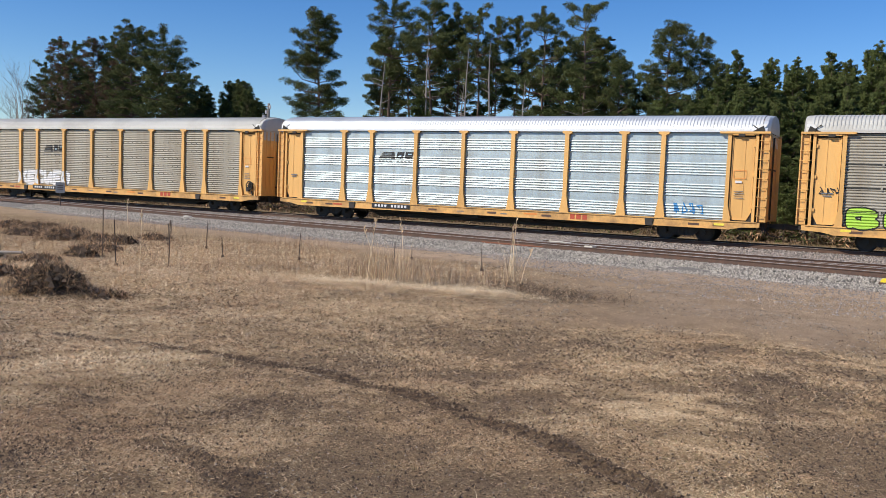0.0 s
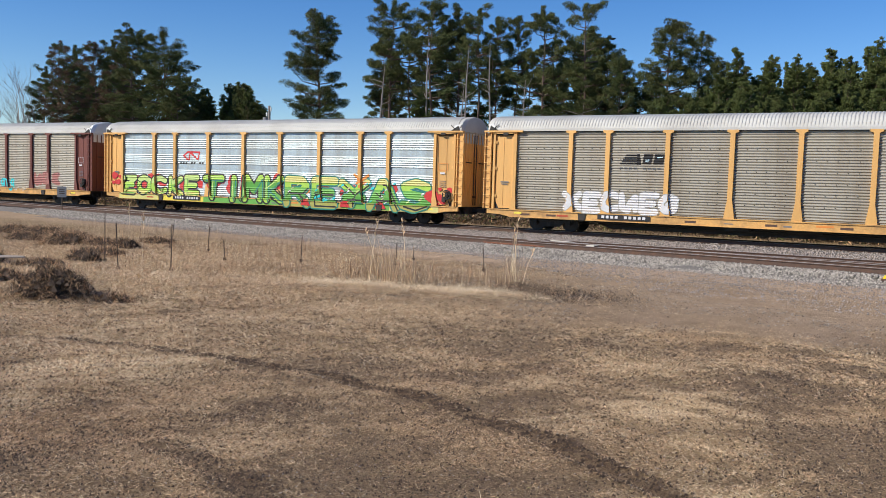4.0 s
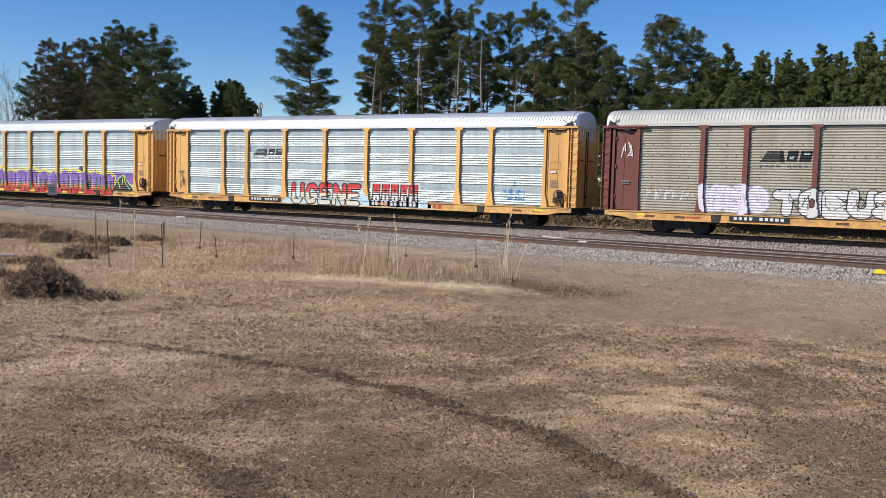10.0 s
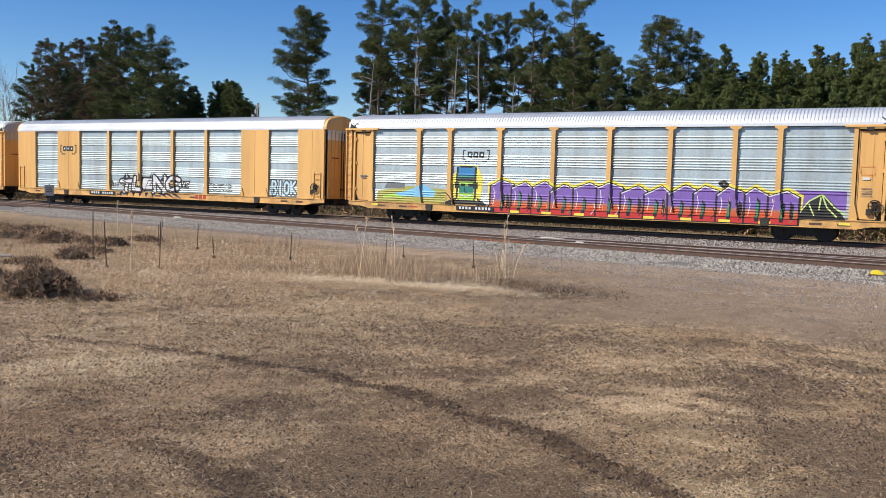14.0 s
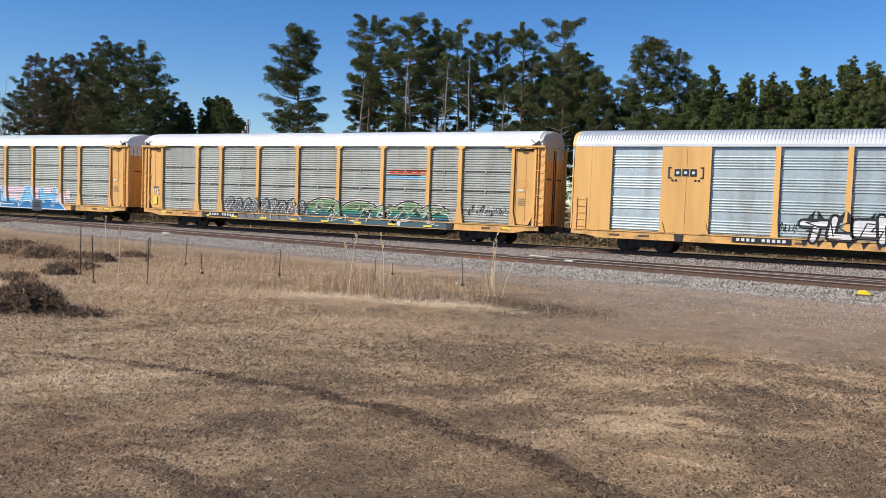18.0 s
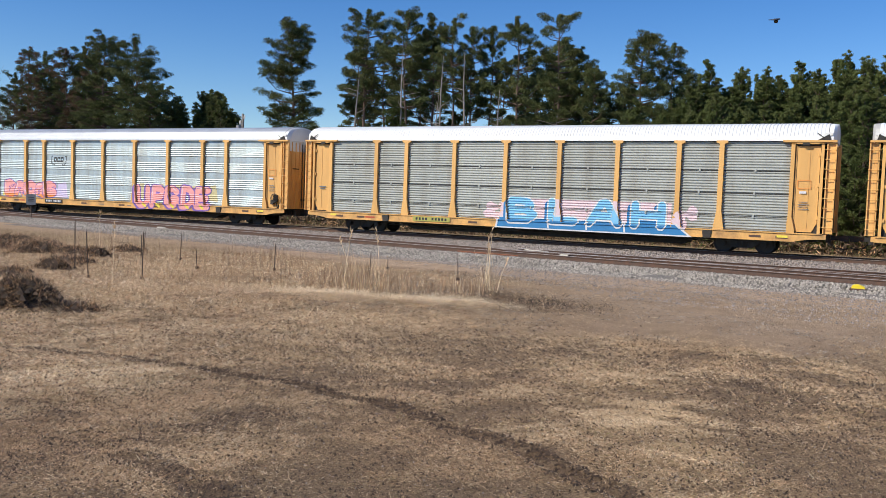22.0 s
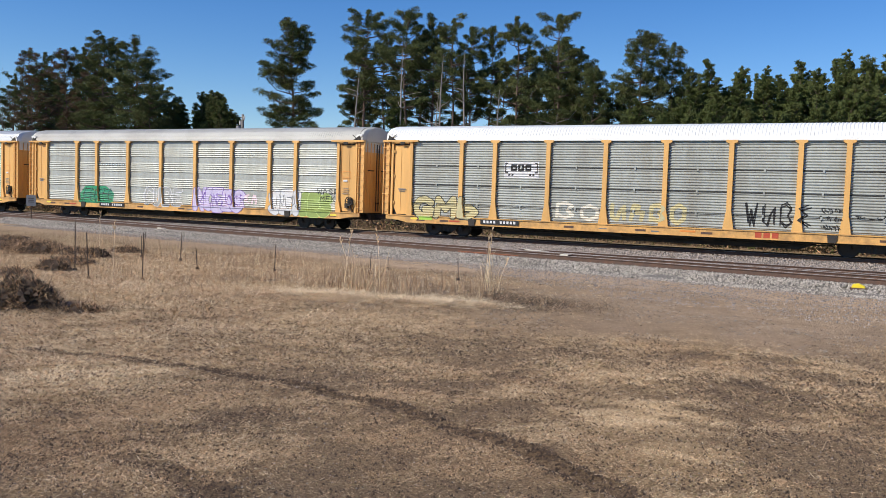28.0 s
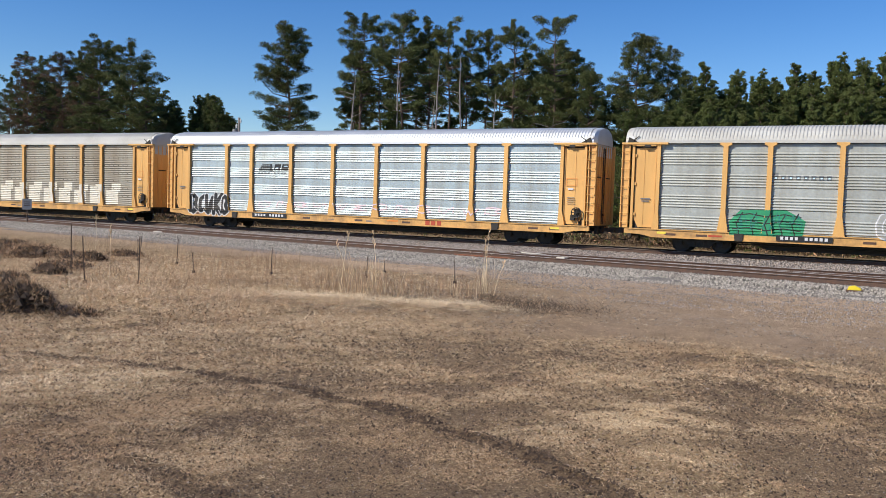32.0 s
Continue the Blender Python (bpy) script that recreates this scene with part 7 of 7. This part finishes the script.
    lettering(m, "UGENE", -3.8, 0.78, 1.1, 1.75, 0.24, "white", "black", 0.07, [(1.32, "cream"), (3, "red")])
    m.done(label="red and white block lettering with black edges")
    m = Mark(5)
    m.rect(1.72, 0.70, 4.85, 2.02, "white")
    for k in range(5):
        a = 1.82 + k * 0.6
        m.rect(a, 0.76, a + 0.52, 1.92, "white", [(1.42, "white"), (3, "red")])
        for b, c, d, e in ((0.0, 0.76, 0.07, 1.92), (0.22, 0.76, 0.30, 1.2 + 0.1 * (k % 2)), (0.2, 1.5, 0.34, 1.66), (0.46, 0.76, 0.53, 1.92), (0.05, 1.3, 0.48, 1.37)):
            m.rect(a + b, c, a + d, e, "black")
    m.done(label="red over white graffiti letters in black bars")
    m = Mark(5)
    scribble(m, 9.7, 1.6, 11.0, 1.85, 0.05, "blue", 14, 6)
    scribble(m, 9.75, 1.25, 10.9, 1.5, 0.05, "blue", 15, 6)
    m.stroke([(10.35, 2.0), (10.35, 2.22)], 0.05, "blue")
    scribble(m, -12.6, 1.3, -12.2, 2.2, 0.03, "black", 16, 4)
    m.done("tag", "small dark blue tag")
    # 6: purple over red mural with a yellow edge
    m = Mark(6)
    m.add([(-11.7, 1.02), (-7.2, 1.02), (-7.3, 1.75), (-9.6, 1.9), (-11.6, 1.6)], "olive")
    m.add([(-11.2, 1.75), (-9.9, 1.75), (-9.9, 2.05), (-11.0, 2.1)], "grey")
    m.add([(-11.2, 1.35), (-8.1, 1.32), (-8.0, 1.65), (-8.8, 2.0), (-9.8, 1.62)], "skyblue")
    m.stroke([(-11.2, 1.28), (-10.6, 1.38), (-10.1, 1.28)], 0.14, "lime")
    m.stroke([(-7.9, 1.55), (-7.3, 1.6), (-7.0, 1.3)], 0.05, "black")
    m.done(label="yellow, blue and grey painted scene")
    m = Mark(6)
    m.add([(-6.9, 1.02), (-5.4, 1.02), (-5.2, 2.3), (-5.6, 3.05), (-6.6, 3.05), (-7.05, 2.3)], "yellow")
    m.add([(-7.1, 1.02), (-5.3, 1.02), (-5.7, 1.3), (-6.6, 1.3)], "black")
    m.rect(-6.6, 1.25, -5.75, 2.3, "lime", [(1.6, "lime"), (2.0, "teal"), (3, "lime")])
    m.rect(-6.7, 2.3, -5.7, 3.0, "blue", [(2.5, "teal"), (3.2, "blue")])
    for a in (-6.5, -6.05):
        m.rect(a, 1.95, a + 0.25, 2.1, "black")
    m.add([(-7.7, 0.98), (-6.7, 0.98), (-6.75, 1.35)], "black")
    m.add([(-5.5, 0.98), (-4.9, 0.98), (-5.55, 1.4)], "black")
    for x in (-6.78, -5.72):
        m.rect(x, 1.3, x + 0.12, 2.95, "black")
        m.rect(x - 0.08, 1.85, x + 0.2, 2.15, "black")
    m.rect(-6.7, 2.2, -5.7, 2.38, "black")
    m.rect(-6.55, 2.92, -5.85, 3.0, "black")
    m.stroke([(-6.5, 1.5), (-6.2, 1.42), (-5.9, 1.5)], 0.07, "white")
    m.stroke([(-6.3, 1.9), (-6.25, 1.65), (-6.1, 1.65)], 0.05, "black")
    m.done(label="blocky green and blue painted shape on yellow")
    m = Mark(6)
    rnd = random.Random(6)
    slabs = []
    x = -4.75
    while x < 9.2:
        w = rnd.uniform(0.95, 1.3)
        peak = rnd.uniform(2.1, 2.32)
        slabs.append((x, x + w, rnd.uniform(0.3, 0.7), peak, peak - rnd.uniform(0.22, 0.4), peak - rnd.uniform(0.18, 0.35)))
        x += w * 0.96
    for a, b, u, top, lz, rz in slabs:          # glow behind the letters
        p = a + (b - a) * u
        m.add([(a - 0.15, 1.3), (b + 0.15, 1.3), (b + 0.2, rz + 0.12), (p + 0.05, top + 0.2), (a - 0.2, lz + 0.12)], "yellow")
    for a, b, u, top, lz, rz in slabs:
        p = a + (b - a) * u
        m.add([(a - 0.08, 0.66), (b + 0.08, 0.66), (b + 0.1, rz + 0.04), (p, top + 0.09), (a - 0.1, lz + 0.04)], "black")
        m.add([(a, 0.70), (b, 0.70), (b, rz), (p, top), (a, lz)], "purple", [(0.95, "red"), (1.22, "ember"), (1.34, "fadedred"), (4, "purple")])
        m.stroke([(a, lz + 0.01), (p, top + 0.02), (b, rz + 0.01)], 0.05, "white")
        # dark and green counters that cut the letter into legs
        c = a + (b - a) * rnd.uniform(0.25, 0.5)
        h = rnd.uniform(1.55, 1.85)
        m.add([(c, 0.78), (c + 0.17, 0.78), (c + 0.22, h - 0.2), (c + 0.06, h)], "black")
        m.add([(c + 0.03, 0.95), (c + 0.13, 0.95), (c + 0.14, h - 0.3), (c + 0.06, h - 0.12)], rnd.choice(("mint", "teal", "mint")))
        if rnd.random() < 0.6:
            c = a + (b - a) * rnd.uniform(0.62, 0.78)
            m.add([(c, 1.0), (c + 0.14, 0.9), (c + 0.18, 1.5), (c + 0.02, 1.7)], "black")
        m.stroke([(a + 0.12, 1.05), (a + 0.2, 1.5), (a + 0.14, lz - 0.1)], 0.035, "white")
        m.stroke([(b - 0.3, 0.8), (b - 0.12, 1.0), (b - 0.2, 1.3)], 0.04, rnd.choice(("white", "black", "mint")))
    m.stroke([(6.55, 2.42), (6.75, 2.5), (6.9, 2.36), (6.72, 2.26), (6.55, 2.42)], 0.13, "black")
    for k in range(8):
        m.rect(-3.6 + 1.7 * k, 0.70, -3.1 + 1.7 * k, 0.82, "yellow")
    m.done(label="purple over red graffiti mural with white and yellow edges")
    m = Mark(6)
    m.rect(9.75, 1.4, 11.75, 2.2, "purple")
    m.add([(9.85, 0.98), (11.75, 0.98), (11.4, 1.5), (10.8, 2.1), (10.2, 1.65)], "black")
    for line in ([(9.9, 1.2), (10.3, 1.75), (10.8, 2.05), (11.3, 1.5), (11.7, 1.2)], [(10.8, 2.0), (11.0, 1.5), (11.4, 1.1)], [(10.3, 1.6), (10.5, 1.15)], [(10.75, 1.9), (10.7, 1.4)]):
        m.stroke(line, 0.06, "palelime")
    m.done(label="dark painted mountain with pale green ridges")
    # 7: black and white spiky piece
    m = Mark(7)
    for k in range(9):          # spikes that shoot out of the shadow
        x = -3.1 + 0.58 * k
        m.add([(x, 0.95), (x + 0.35, 1.0), (x + (0.9 if k > 5 else 0.1), 0.66)], "black")
        m.add([(x, 1.7), (x + 0.4, 1.75), (x + (0.0 if k % 2 else 0.5), 2.25)], "black")
    lettering(m, "TLENC", -3.1, 0.92, 2.0, 2.0, 0.22, "white", "black", 0.12, jitter=0.45, seed=21, tight=-0.08)
    lettering(m, "36123", -3.0, 0.85, 2.1, 1.9, 0.05, "black", None, jitter=0.3, seed=22, tight=-0.05)
    m.done(label="spiky white graffiti with thick black shadow")
    m = Mark(7)
    m.add([(2.25, 1.35), (2.95, 1.3), (3.05, 1.8), (2.3, 1.8)], "black")
    lettering(m, "VS", 2.35, 1.42, 3.0, 1.72, 0.06, "white", None)
    m.done(label="two small white letters on black")
    m = Mark(7)
    for k in range(3):
        scribble(m, 4.65, 1.2 + k * 0.19, 6.5, 1.32 + k * 0.19, 0.03, "black", 23 + k, 9)
    scribble(m, -4.1, 1.25, -3.3, 1.7, 0.03, "black", 27, 5)
    m.done("tag", "three lines of thin black handwriting")
    m = Mark(7)
    lettering(m, "BIOK", 9.5, 1.15, 11.4, 1.95, 0.20, "grey", "black", 0.04, jitter=0.1, seed=28, tight=0.08)
    lettering(m, "BIOK", 9.5, 1.15, 11.4, 1.95, 0.12, "paleblue", None, jitter=0.1, seed=28, tight=0.08)
    m.done("tag", "black outlined tag")
    # 8: dark green outlined piece and a red and blue emblem
    m = Mark(8)
    m.rect(4.7, 3.45, 7.0, 3.70, "ember", skew=0.12)
    m.rect(4.5, 3.36, 6.6, 3.42, "black", skew=0.1)
    m.rect(4.5, 3.22, 7.0, 3.34, "skyblue")
    for k in range(4):
        m.rect(5.0 + k * 0.55, 3.52, 5.3 + k * 0.55, 3.57, "white")
    m.done("emblem", "faded red and blue emblem in slanting bars")
    m = Mark(8)
    m.rect(-7.0, 0.66, -1.0, 0.95, "grey")
    m.rect(-1.0, 0.66, 8.6, 0.95, "slate")
    rnd = random.Random(8)
    for x0, wide, top in ((-0.7, 2.5, 2.05), (1.7, 2.3, 1.95), (3.8, 1.6, 1.75), (5.1, 1.8, 2.0), (6.7, 1.7, 1.85)):
        hump = [(x0 + wide * k / 8, 1.45 + (top - 1.45) * math.sin(math.pi * (k + 0.8) / 9.6) ** 0.7) for k in range(9)]
        m.add([(x0 + wide, 1.4)] + hump[::-1] + [(x0, 1.4)], "sage")
        m.add([(x0, 1.02), (x0 + wide, 1.02), (x0 + wide, 1.2), (x0, 1.2)], "slate")
        m.add([(x0, 1.2), (x0 + wide, 1.2), (x0 + wide, 1.4), (x0, 1.4)], "teal")
        m.stroke([(x, z + 0.07) for x, z in hump], 0.05, "palepink")
        m.stroke([(x, z + 0.02) for x, z in hump], 0.06, "black")
        m.stroke([(x, z - 0.05) for x, z in hump], 0.035, "cream")
        for _ in range(5):
            a, b = x0 + rnd.uniform(0.1, 0.8) * wide, rnd.uniform(1.05, 1.6)
            m.add([(a, b), (a + rnd.uniform(0.3, 0.6), b + rnd.uniform(-0.05, 0.2)), (a + rnd.uniform(0.1, 0.3), b + rnd.uniform(0.1, 0.25))], "black")
            m.stroke([(a - 0.1, b + 0.05), (a + 0.25, b + 0.3), (a + 0.5, b + 0.1)], 0.035, rnd.choice(("cream", "palepink", "cream")))
    scribble(m, -0.6, 0.75, 8.4, 1.5, 0.035, "cream", 33, 12)
    for k in range(9):
        x = -6.7 + 0.66 * k
        j = [rnd.uniform(-0.14, 0.14) for _ in range(12)]
        m.add([(x, 1.1), (x + 0.5, 1.04), (x + 0.62, 1.55 + j[0]), (x + 0.28, 1.72 + j[1]), (x + 0.02, 1.6)], "grey")
        m.stroke([(x - 0.05, 1.4 + j[2]), (x + 0.1 + j[3], 1.8), (x + 0.45, 1.84 + j[1]), (x + 0.62 + j[4], 1.5), (x + 0.4, 1.2 + j[5])], 0.05, "black")
        m.stroke([(x + j[6], 1.3), (x + 0.16, 1.7 + j[7]), (x + 0.4, 1.72 + j[1]), (x + 0.5, 1.45 + j[8])], 0.035, "white")
        m.stroke([(x + 0.2 + j[9], 1.1), (x + 0.32, 1.45 + j[10]), (x + 0.55, 1.2 + j[11])], 0.03, "cream")
        m.stroke([(x + 0.3 + j[3], 0.75), (x + 0.1 + j[5], 1.2), (x + 0.4 + j[8], 1.6)], 0.04, rnd.choice(("black", "black", "palepink")))
    for k in range(8):
        m.rect(-8.4 + 2.2 * k, 0.70, -7.9 + 2.2 * k, 0.80, "yellow")
    m.done(label="dark green and blue graffiti in thin outlines")
    m = Mark(8)
    scribble(m, 9.35, 1.4, 11.7, 1.95, 0.04, "black", 36, 10)
    scribble(m, 9.35, 1.45, 11.6, 1.95, 0.03, "white", 37, 8)
    scribble(m, -12.8, 1.9, -12.2, 2.3, 0.05, "white", 38, 4)
    m.rect(-12.7, 1.3, -12.4, 1.8, "yellow")
    m.done("tag", "thin black and white tag")
    # 9: blue and white word
    m = Mark(9)
    spray(m, -2.3, 1.2, -1.4, 1.9, "palepink", 8, 91, (0.15, 0.35))
    spray(m, 6.9, 1.1, 7.9, 1.9, "palepink", 8, 92, (0.15, 0.35))
    m.add([(-1.2, 1.1), (6.9, 1.1), (6.9, 2.1), (-1.2, 2.1)], "palepink")
    m.add([(-1.85, 0.60), (7.9, 0.60), (7.2, 1.16), (-1.75, 1.16)], "white")
    m.add([(-1.75, 0.66), (7.7, 0.66), (7.1, 1.12), (-1.65, 1.12)], "blue")
    lettering(m, "BLAH", -1.5, 1.05, 6.9, 1.98, 0.36, "skyblue", "white", 0.07, [(1.05, "blue"), (3, "skyblue")], tight=0.13, drop=(-0.16, -0.18, "blue"))
    for x in (0.95, 2.9, 4.75):
        m.rect(x, 0.68, x + 0.09, 1.12, "white", skew=-0.05)
    scribble(m, 1.9, 1.55, 2.9, 1.75, 0.03, "white", 93, 5)
    m.done(label="large blue word with white edges and pink glow")
    # 10: two pink pieces
    m = Mark(10)
    for x, c in ((-11.5, "yellow"), (-10.2, "paleyellow"), (-8.6, "paleyellow"), (-7.0, "lavender"), (-6.0, "lavender")):
        m.add([(x, 1.1), (x + 1.2, 1.1), (x + 1.0, 2.15), (x + 0.2, 2.0)], c)
    lettering(m, "41734", -11.2, 1.1, -6.0, 2.05, 0.46, "pink", "purple", 0.05, [(1.25, "orange"), (3, "coral")], jitter=0.2, seed=41, shine="palepink", tight=0.02)
    scribble(m, -11.0, 1.2, -6.3, 2.0, 0.03, "purple", 42, 6)
    m.done(label="pink graffiti with yellow and lavender clouds")
    m = Mark(10)
    for x in (1.3, 3.0, 4.6, 6.2, 7.3):
        m.add([(x, 1.3), (x + 1.1, 1.25), (x + 0.9, 2.25), (x + 0.1, 2.15)], "paleyellow")
    lettering(m, "UPGDE", 1.55, 0.82, 7.8, 2.05, 0.40, "pink", "purple", 0.07, [(1.0, "coral"), (3, "coral")], 0.15, 43, "palepink", tight=0.06, drop=(-0.12, -0.05, "purple"))
    for k in range(5):
        m.stroke([(2.3 + k * 1.2, 0.95), (2.5 + k * 1.2, 0.8)], 0.16, "yellow")
    m.done(label="pink bubble graffiti with a purple outline")
    # 11: small pieces in yellow and black
    m = Mark(11)
    lettering(m, "GMb", -11.8, 0.95, -8.0, 1.95, 0.34, "paleyellow", "black", 0.04, None, 0.12, 51, tight=0.04)
    m.rect(-11.4, 0.80, -10.6, 0.98, "lime")
    m.done(label="olive yellow bubble tag with black lines")
    m = Mark(11)
    lettering(m, "47", -4.0, 1.1, -1.5, 1.95, 0.16, "cream", None, jitter=0.1, seed=52)
    lettering(m, "2147", -1.2, 1.15, 2.5, 2.05, 0.2, "paleyellow", None, jitter=0.1, seed=53)
    m.done(label="faded yellow tags")
    m = Mark(11)
    lettering(m, "5243", 4.85, 1.2, 7.8, 2.2, 0.06, "black", None, jitter=0.1, seed=54)
    lettering(m, "5243", 4.95, 1.12, 7.7, 2.3, 0.05, "black", None, jitter=0.1, seed=55)
    for k in range(3):
        scribble(m, 8.0, 1.15 + 0.35 * k, 8.85, 1.4 + 0.35 * k, 0.035, "black", 56 + k, 5)
    scribble(m, 9.3, 1.65, 11.5, 1.8, 0.03, "black", 60, 9)
    scribble(m, 10.4, 1.95, 11.6, 2.15, 0.03, "black", 61, 6)
    m.done("tag", "thin black outlined tags")
    # 12: four pieces and a dark line of print
    m = Mark(12)
    for k in range(8):
        m.rect(-7.0 + 0.305 * k, 3.34, -6.8 + 0.305 * k, 3.54 + (0.12 if k in (0,) else 0), "grey")
        m.rect(-6.94 + 0.305 * k, 3.40, -6.86 + 0.305 * k, 3.47, "paleblue")
    m.done("emblem", "dark grey line of plain blocks")
    m = Mark(12)
    m.add([(-8.7, 0.9), (-5.7, 0.9), (-5.6, 1.6), (-6.4, 2.05), (-8.3, 2.0), (-8.75, 1.5)], "mint")
    for z in (1.15, 1.45, 1.75):
        m.stroke([(-8.6, z), (-7.9, z + 0.1), (-7.2, z - 0.02), (-6.5, z + 0.1), (-5.8, z)], 0.05, "black")
    for x in (-8.3, -7.7, -7.1, -6.5, -6.0):
        m.stroke([(x, 0.95), (x - 0.15, 1.4), (x + 0.1, 1.9)], 0.05, "black")
    scribble(m, -8.6, 1.0, -5.7, 1.95, 0.035, "teal", 71, 10)
    m.done(label="solid green graffiti")
    m = Mark(12)
    lettering(m, "CUBE", -2.95, 0.95, 0.4, 2.0, 0.30, "white", None, jitter=0.08, seed=62, tight=0.08)
    lettering(m, "CUBE", -2.95, 0.95, 0.4, 2.0, 0.19, "ash", None, jitter=0.08, seed=62, tight=0.08)
    lettering(m, "31", 5.2, 1.2, 6.3, 1.8, 0.12, "palepink", None, jitter=0.1, seed=69)
    m.done(label="white outlined graffiti")
    m = Mark(12)
    lettering(m, "NCEES", 1.45, 0.82, 5.15, 2.0, 0.40, "lavender", "purple", 0.035, jitter=0.16, seed=63, tight=0.0)
    scribble(m, 1.7, 1.0, 5.0, 1.9, 0.035, "purple", 74, 10)
    m.done(label="lavender graffiti lettering")
    m = Mark(12)
    lettering(m, "SEI", 7.3, 0.82, 9.5, 2.0, 0.46, "white", "grey", 0.035, jitter=0.1, seed=64, tight=0.02)
    scribble(m, 7.4, 0.95, 9.3, 1.9, 0.035, "grey", 75, 6)
    m.done(label="white bubble graffiti")
    m = Mark(12)
    lettering(m, "GES", 9.3, 0.78, 11.4, 1.9, 0.42, "moss", "palelime", 0.03, jitter=0.14, seed=65, tight=0.02)
    lettering(m, "WASP", 10.5, 1.95, 12.0, 2.25, 0.04, "black", None)
    lettering(m, "MEK", 10.7, 1.58, 11.8, 1.86, 0.04, "black", None)
    m.done(label="moss green graffiti under two thin black words")
    # 13: black and white tag and a faint pink line
    m = Mark(13)
    lettering(m, "4O2K4", -11.85, 0.78, -8.8, 1.95, 0.26, "black", "white", 0.055, jitter=0.15, seed=71, tight=0.0)
    m.done(label="black tag with white edges")
    m = Mark(13)
    lettering(m, "714253714254", -6.9, 1.25, 9.0, 1.75, 0.07, "palepink", None, jitter=0.15, seed=72)
    m.done(label="faint pink unreadable line of tags")
    # 14: faded cream blocks
    m = Mark(14)
    rnd = random.Random(14)
    for k in range(9):
        x = -2.6 + k * 1.5
        m.rect(x, 1.12, x + 1.1, 1.9 + rnd.uniform(0, 0.4), "cream")
        m.rect(x + 0.5, 1.9, x + 1.3, 2.3 + rnd.uniform(0, 0.2), "cream")
    m.rect(-6.5, 1.1, -1.5, 2.6, "cream")
    m.done(label="faded cream blocks of old graffiti")


build_graffiti()


# ---- a crow that leaves the pines ----
def build_bird():
    bird = thing("crow", "black crow flying off from the pines", "bird", at=(-21.2, 62, 13.2))
    s = Shape()
    s.tube([(-0.26, 0, 0.02), (-0.12, 0, 0.02), (0.05, 0, 0), (0.18, 0, 0.03), (0.24, 0, 0.035), (0.30, 0, 0.02)], [0.02, 0.06, 0.085, 0.055, 0.05, 0.008], 8)
    part("body", s.mesh("body", M_BIRD), bird)
    part("tail", Shape().prism([(-0.45, 0.0), (-0.22, -0.01), (-0.22, 0.03), (-0.45, 0.03)], -0.06, 0.06).mesh("tail", M_BIRD), bird)
    wing = []
    for side in (-1, 1):
        w = Shape()
        out = [(0.12, 0.03), (0.14, 0.25), (0.06, 0.5), (-0.1, 0.52), (-0.14, 0.3), (-0.12, 0.03)]
        n = len(out)
        w.v = [(x, y * side, 0.008) for x, y in out] + [(x, y * side, -0.008) for x, y in out]
        w.f = [tuple(range(n)), tuple(range(2 * n - 1, n - 1, -1))] + [(k, (k + 1) % n, n + (k + 1) % n, n + k) for k in range(n)]
        w.m = [0] * len(w.f)
        wing.append(part("wing", w.mesh("wing", M_BIRD), bird))
    return bird, wing


CROW, WINGS = build_bird()


# ---- what moves ----
WHEEL_R = 0.4225


def train_at(t):
    """How far along the track the second car's middle stands at t seconds."""
    u = t / 16 - 1
    return 149.7138 + u * (168.9390 + u * (-3.1234 + u * (-0.7496 + u * (1.8210 + u * 0.1990))))


def motions():
    for index, car, _, _ in CARS:
        rows = [(t, pose(train_at(t) - PITCH * (index - 1), MAIN_Y, 0)) for t in np.arange(0.0, 32.01, 1.0)]
        walk(car, rows)
    steps = np.arange(0.0, 32.01, 1.0 / 30)
    turns = [(t, Matrix.Rotation(train_at(t) / WHEEL_R, 4, "Y")) for t in steps]
    for ob in [o for o in scene.objects if o.name.split(".")[0] == "wheelset"]:
        walk(ob, [(t, Matrix.Translation(ob.location) @ m) for t, m in turns])

    # the crow sits in a pine, takes off and flies out of sight to the right
    way = [(0.0, -32.5, 19.2), (20.1, -32.5, 19.2), (20.5, -31.8, 19.9), (21.0, -25.4, 20.4), (21.5, -18.7, 21.0), (22.0, -12.4, 21.3), (22.5, -6.1, 21.4), (23.0, 0.3, 21.6), (32.0, 115.0, 24.0)]
    walk(CROW, [(t, pose(x * 0.6526, 62, 1.97 + (z - 1.97) * 0.6526)) for t, x, z in way])
    for side, wing in zip((1, -1), WINGS):
        beats = [(0.0, 0.0), (20.0, 0.0)] + [(20.0 + k * 0.1, 35.0 * (1 if k % 2 else -0.5)) for k in range(1, 121)]
        walk(wing, [(t, pose(0, 0, 0.03, side * -a if side > 0 else a, 0, 0)) for t, a in beats])


motions()
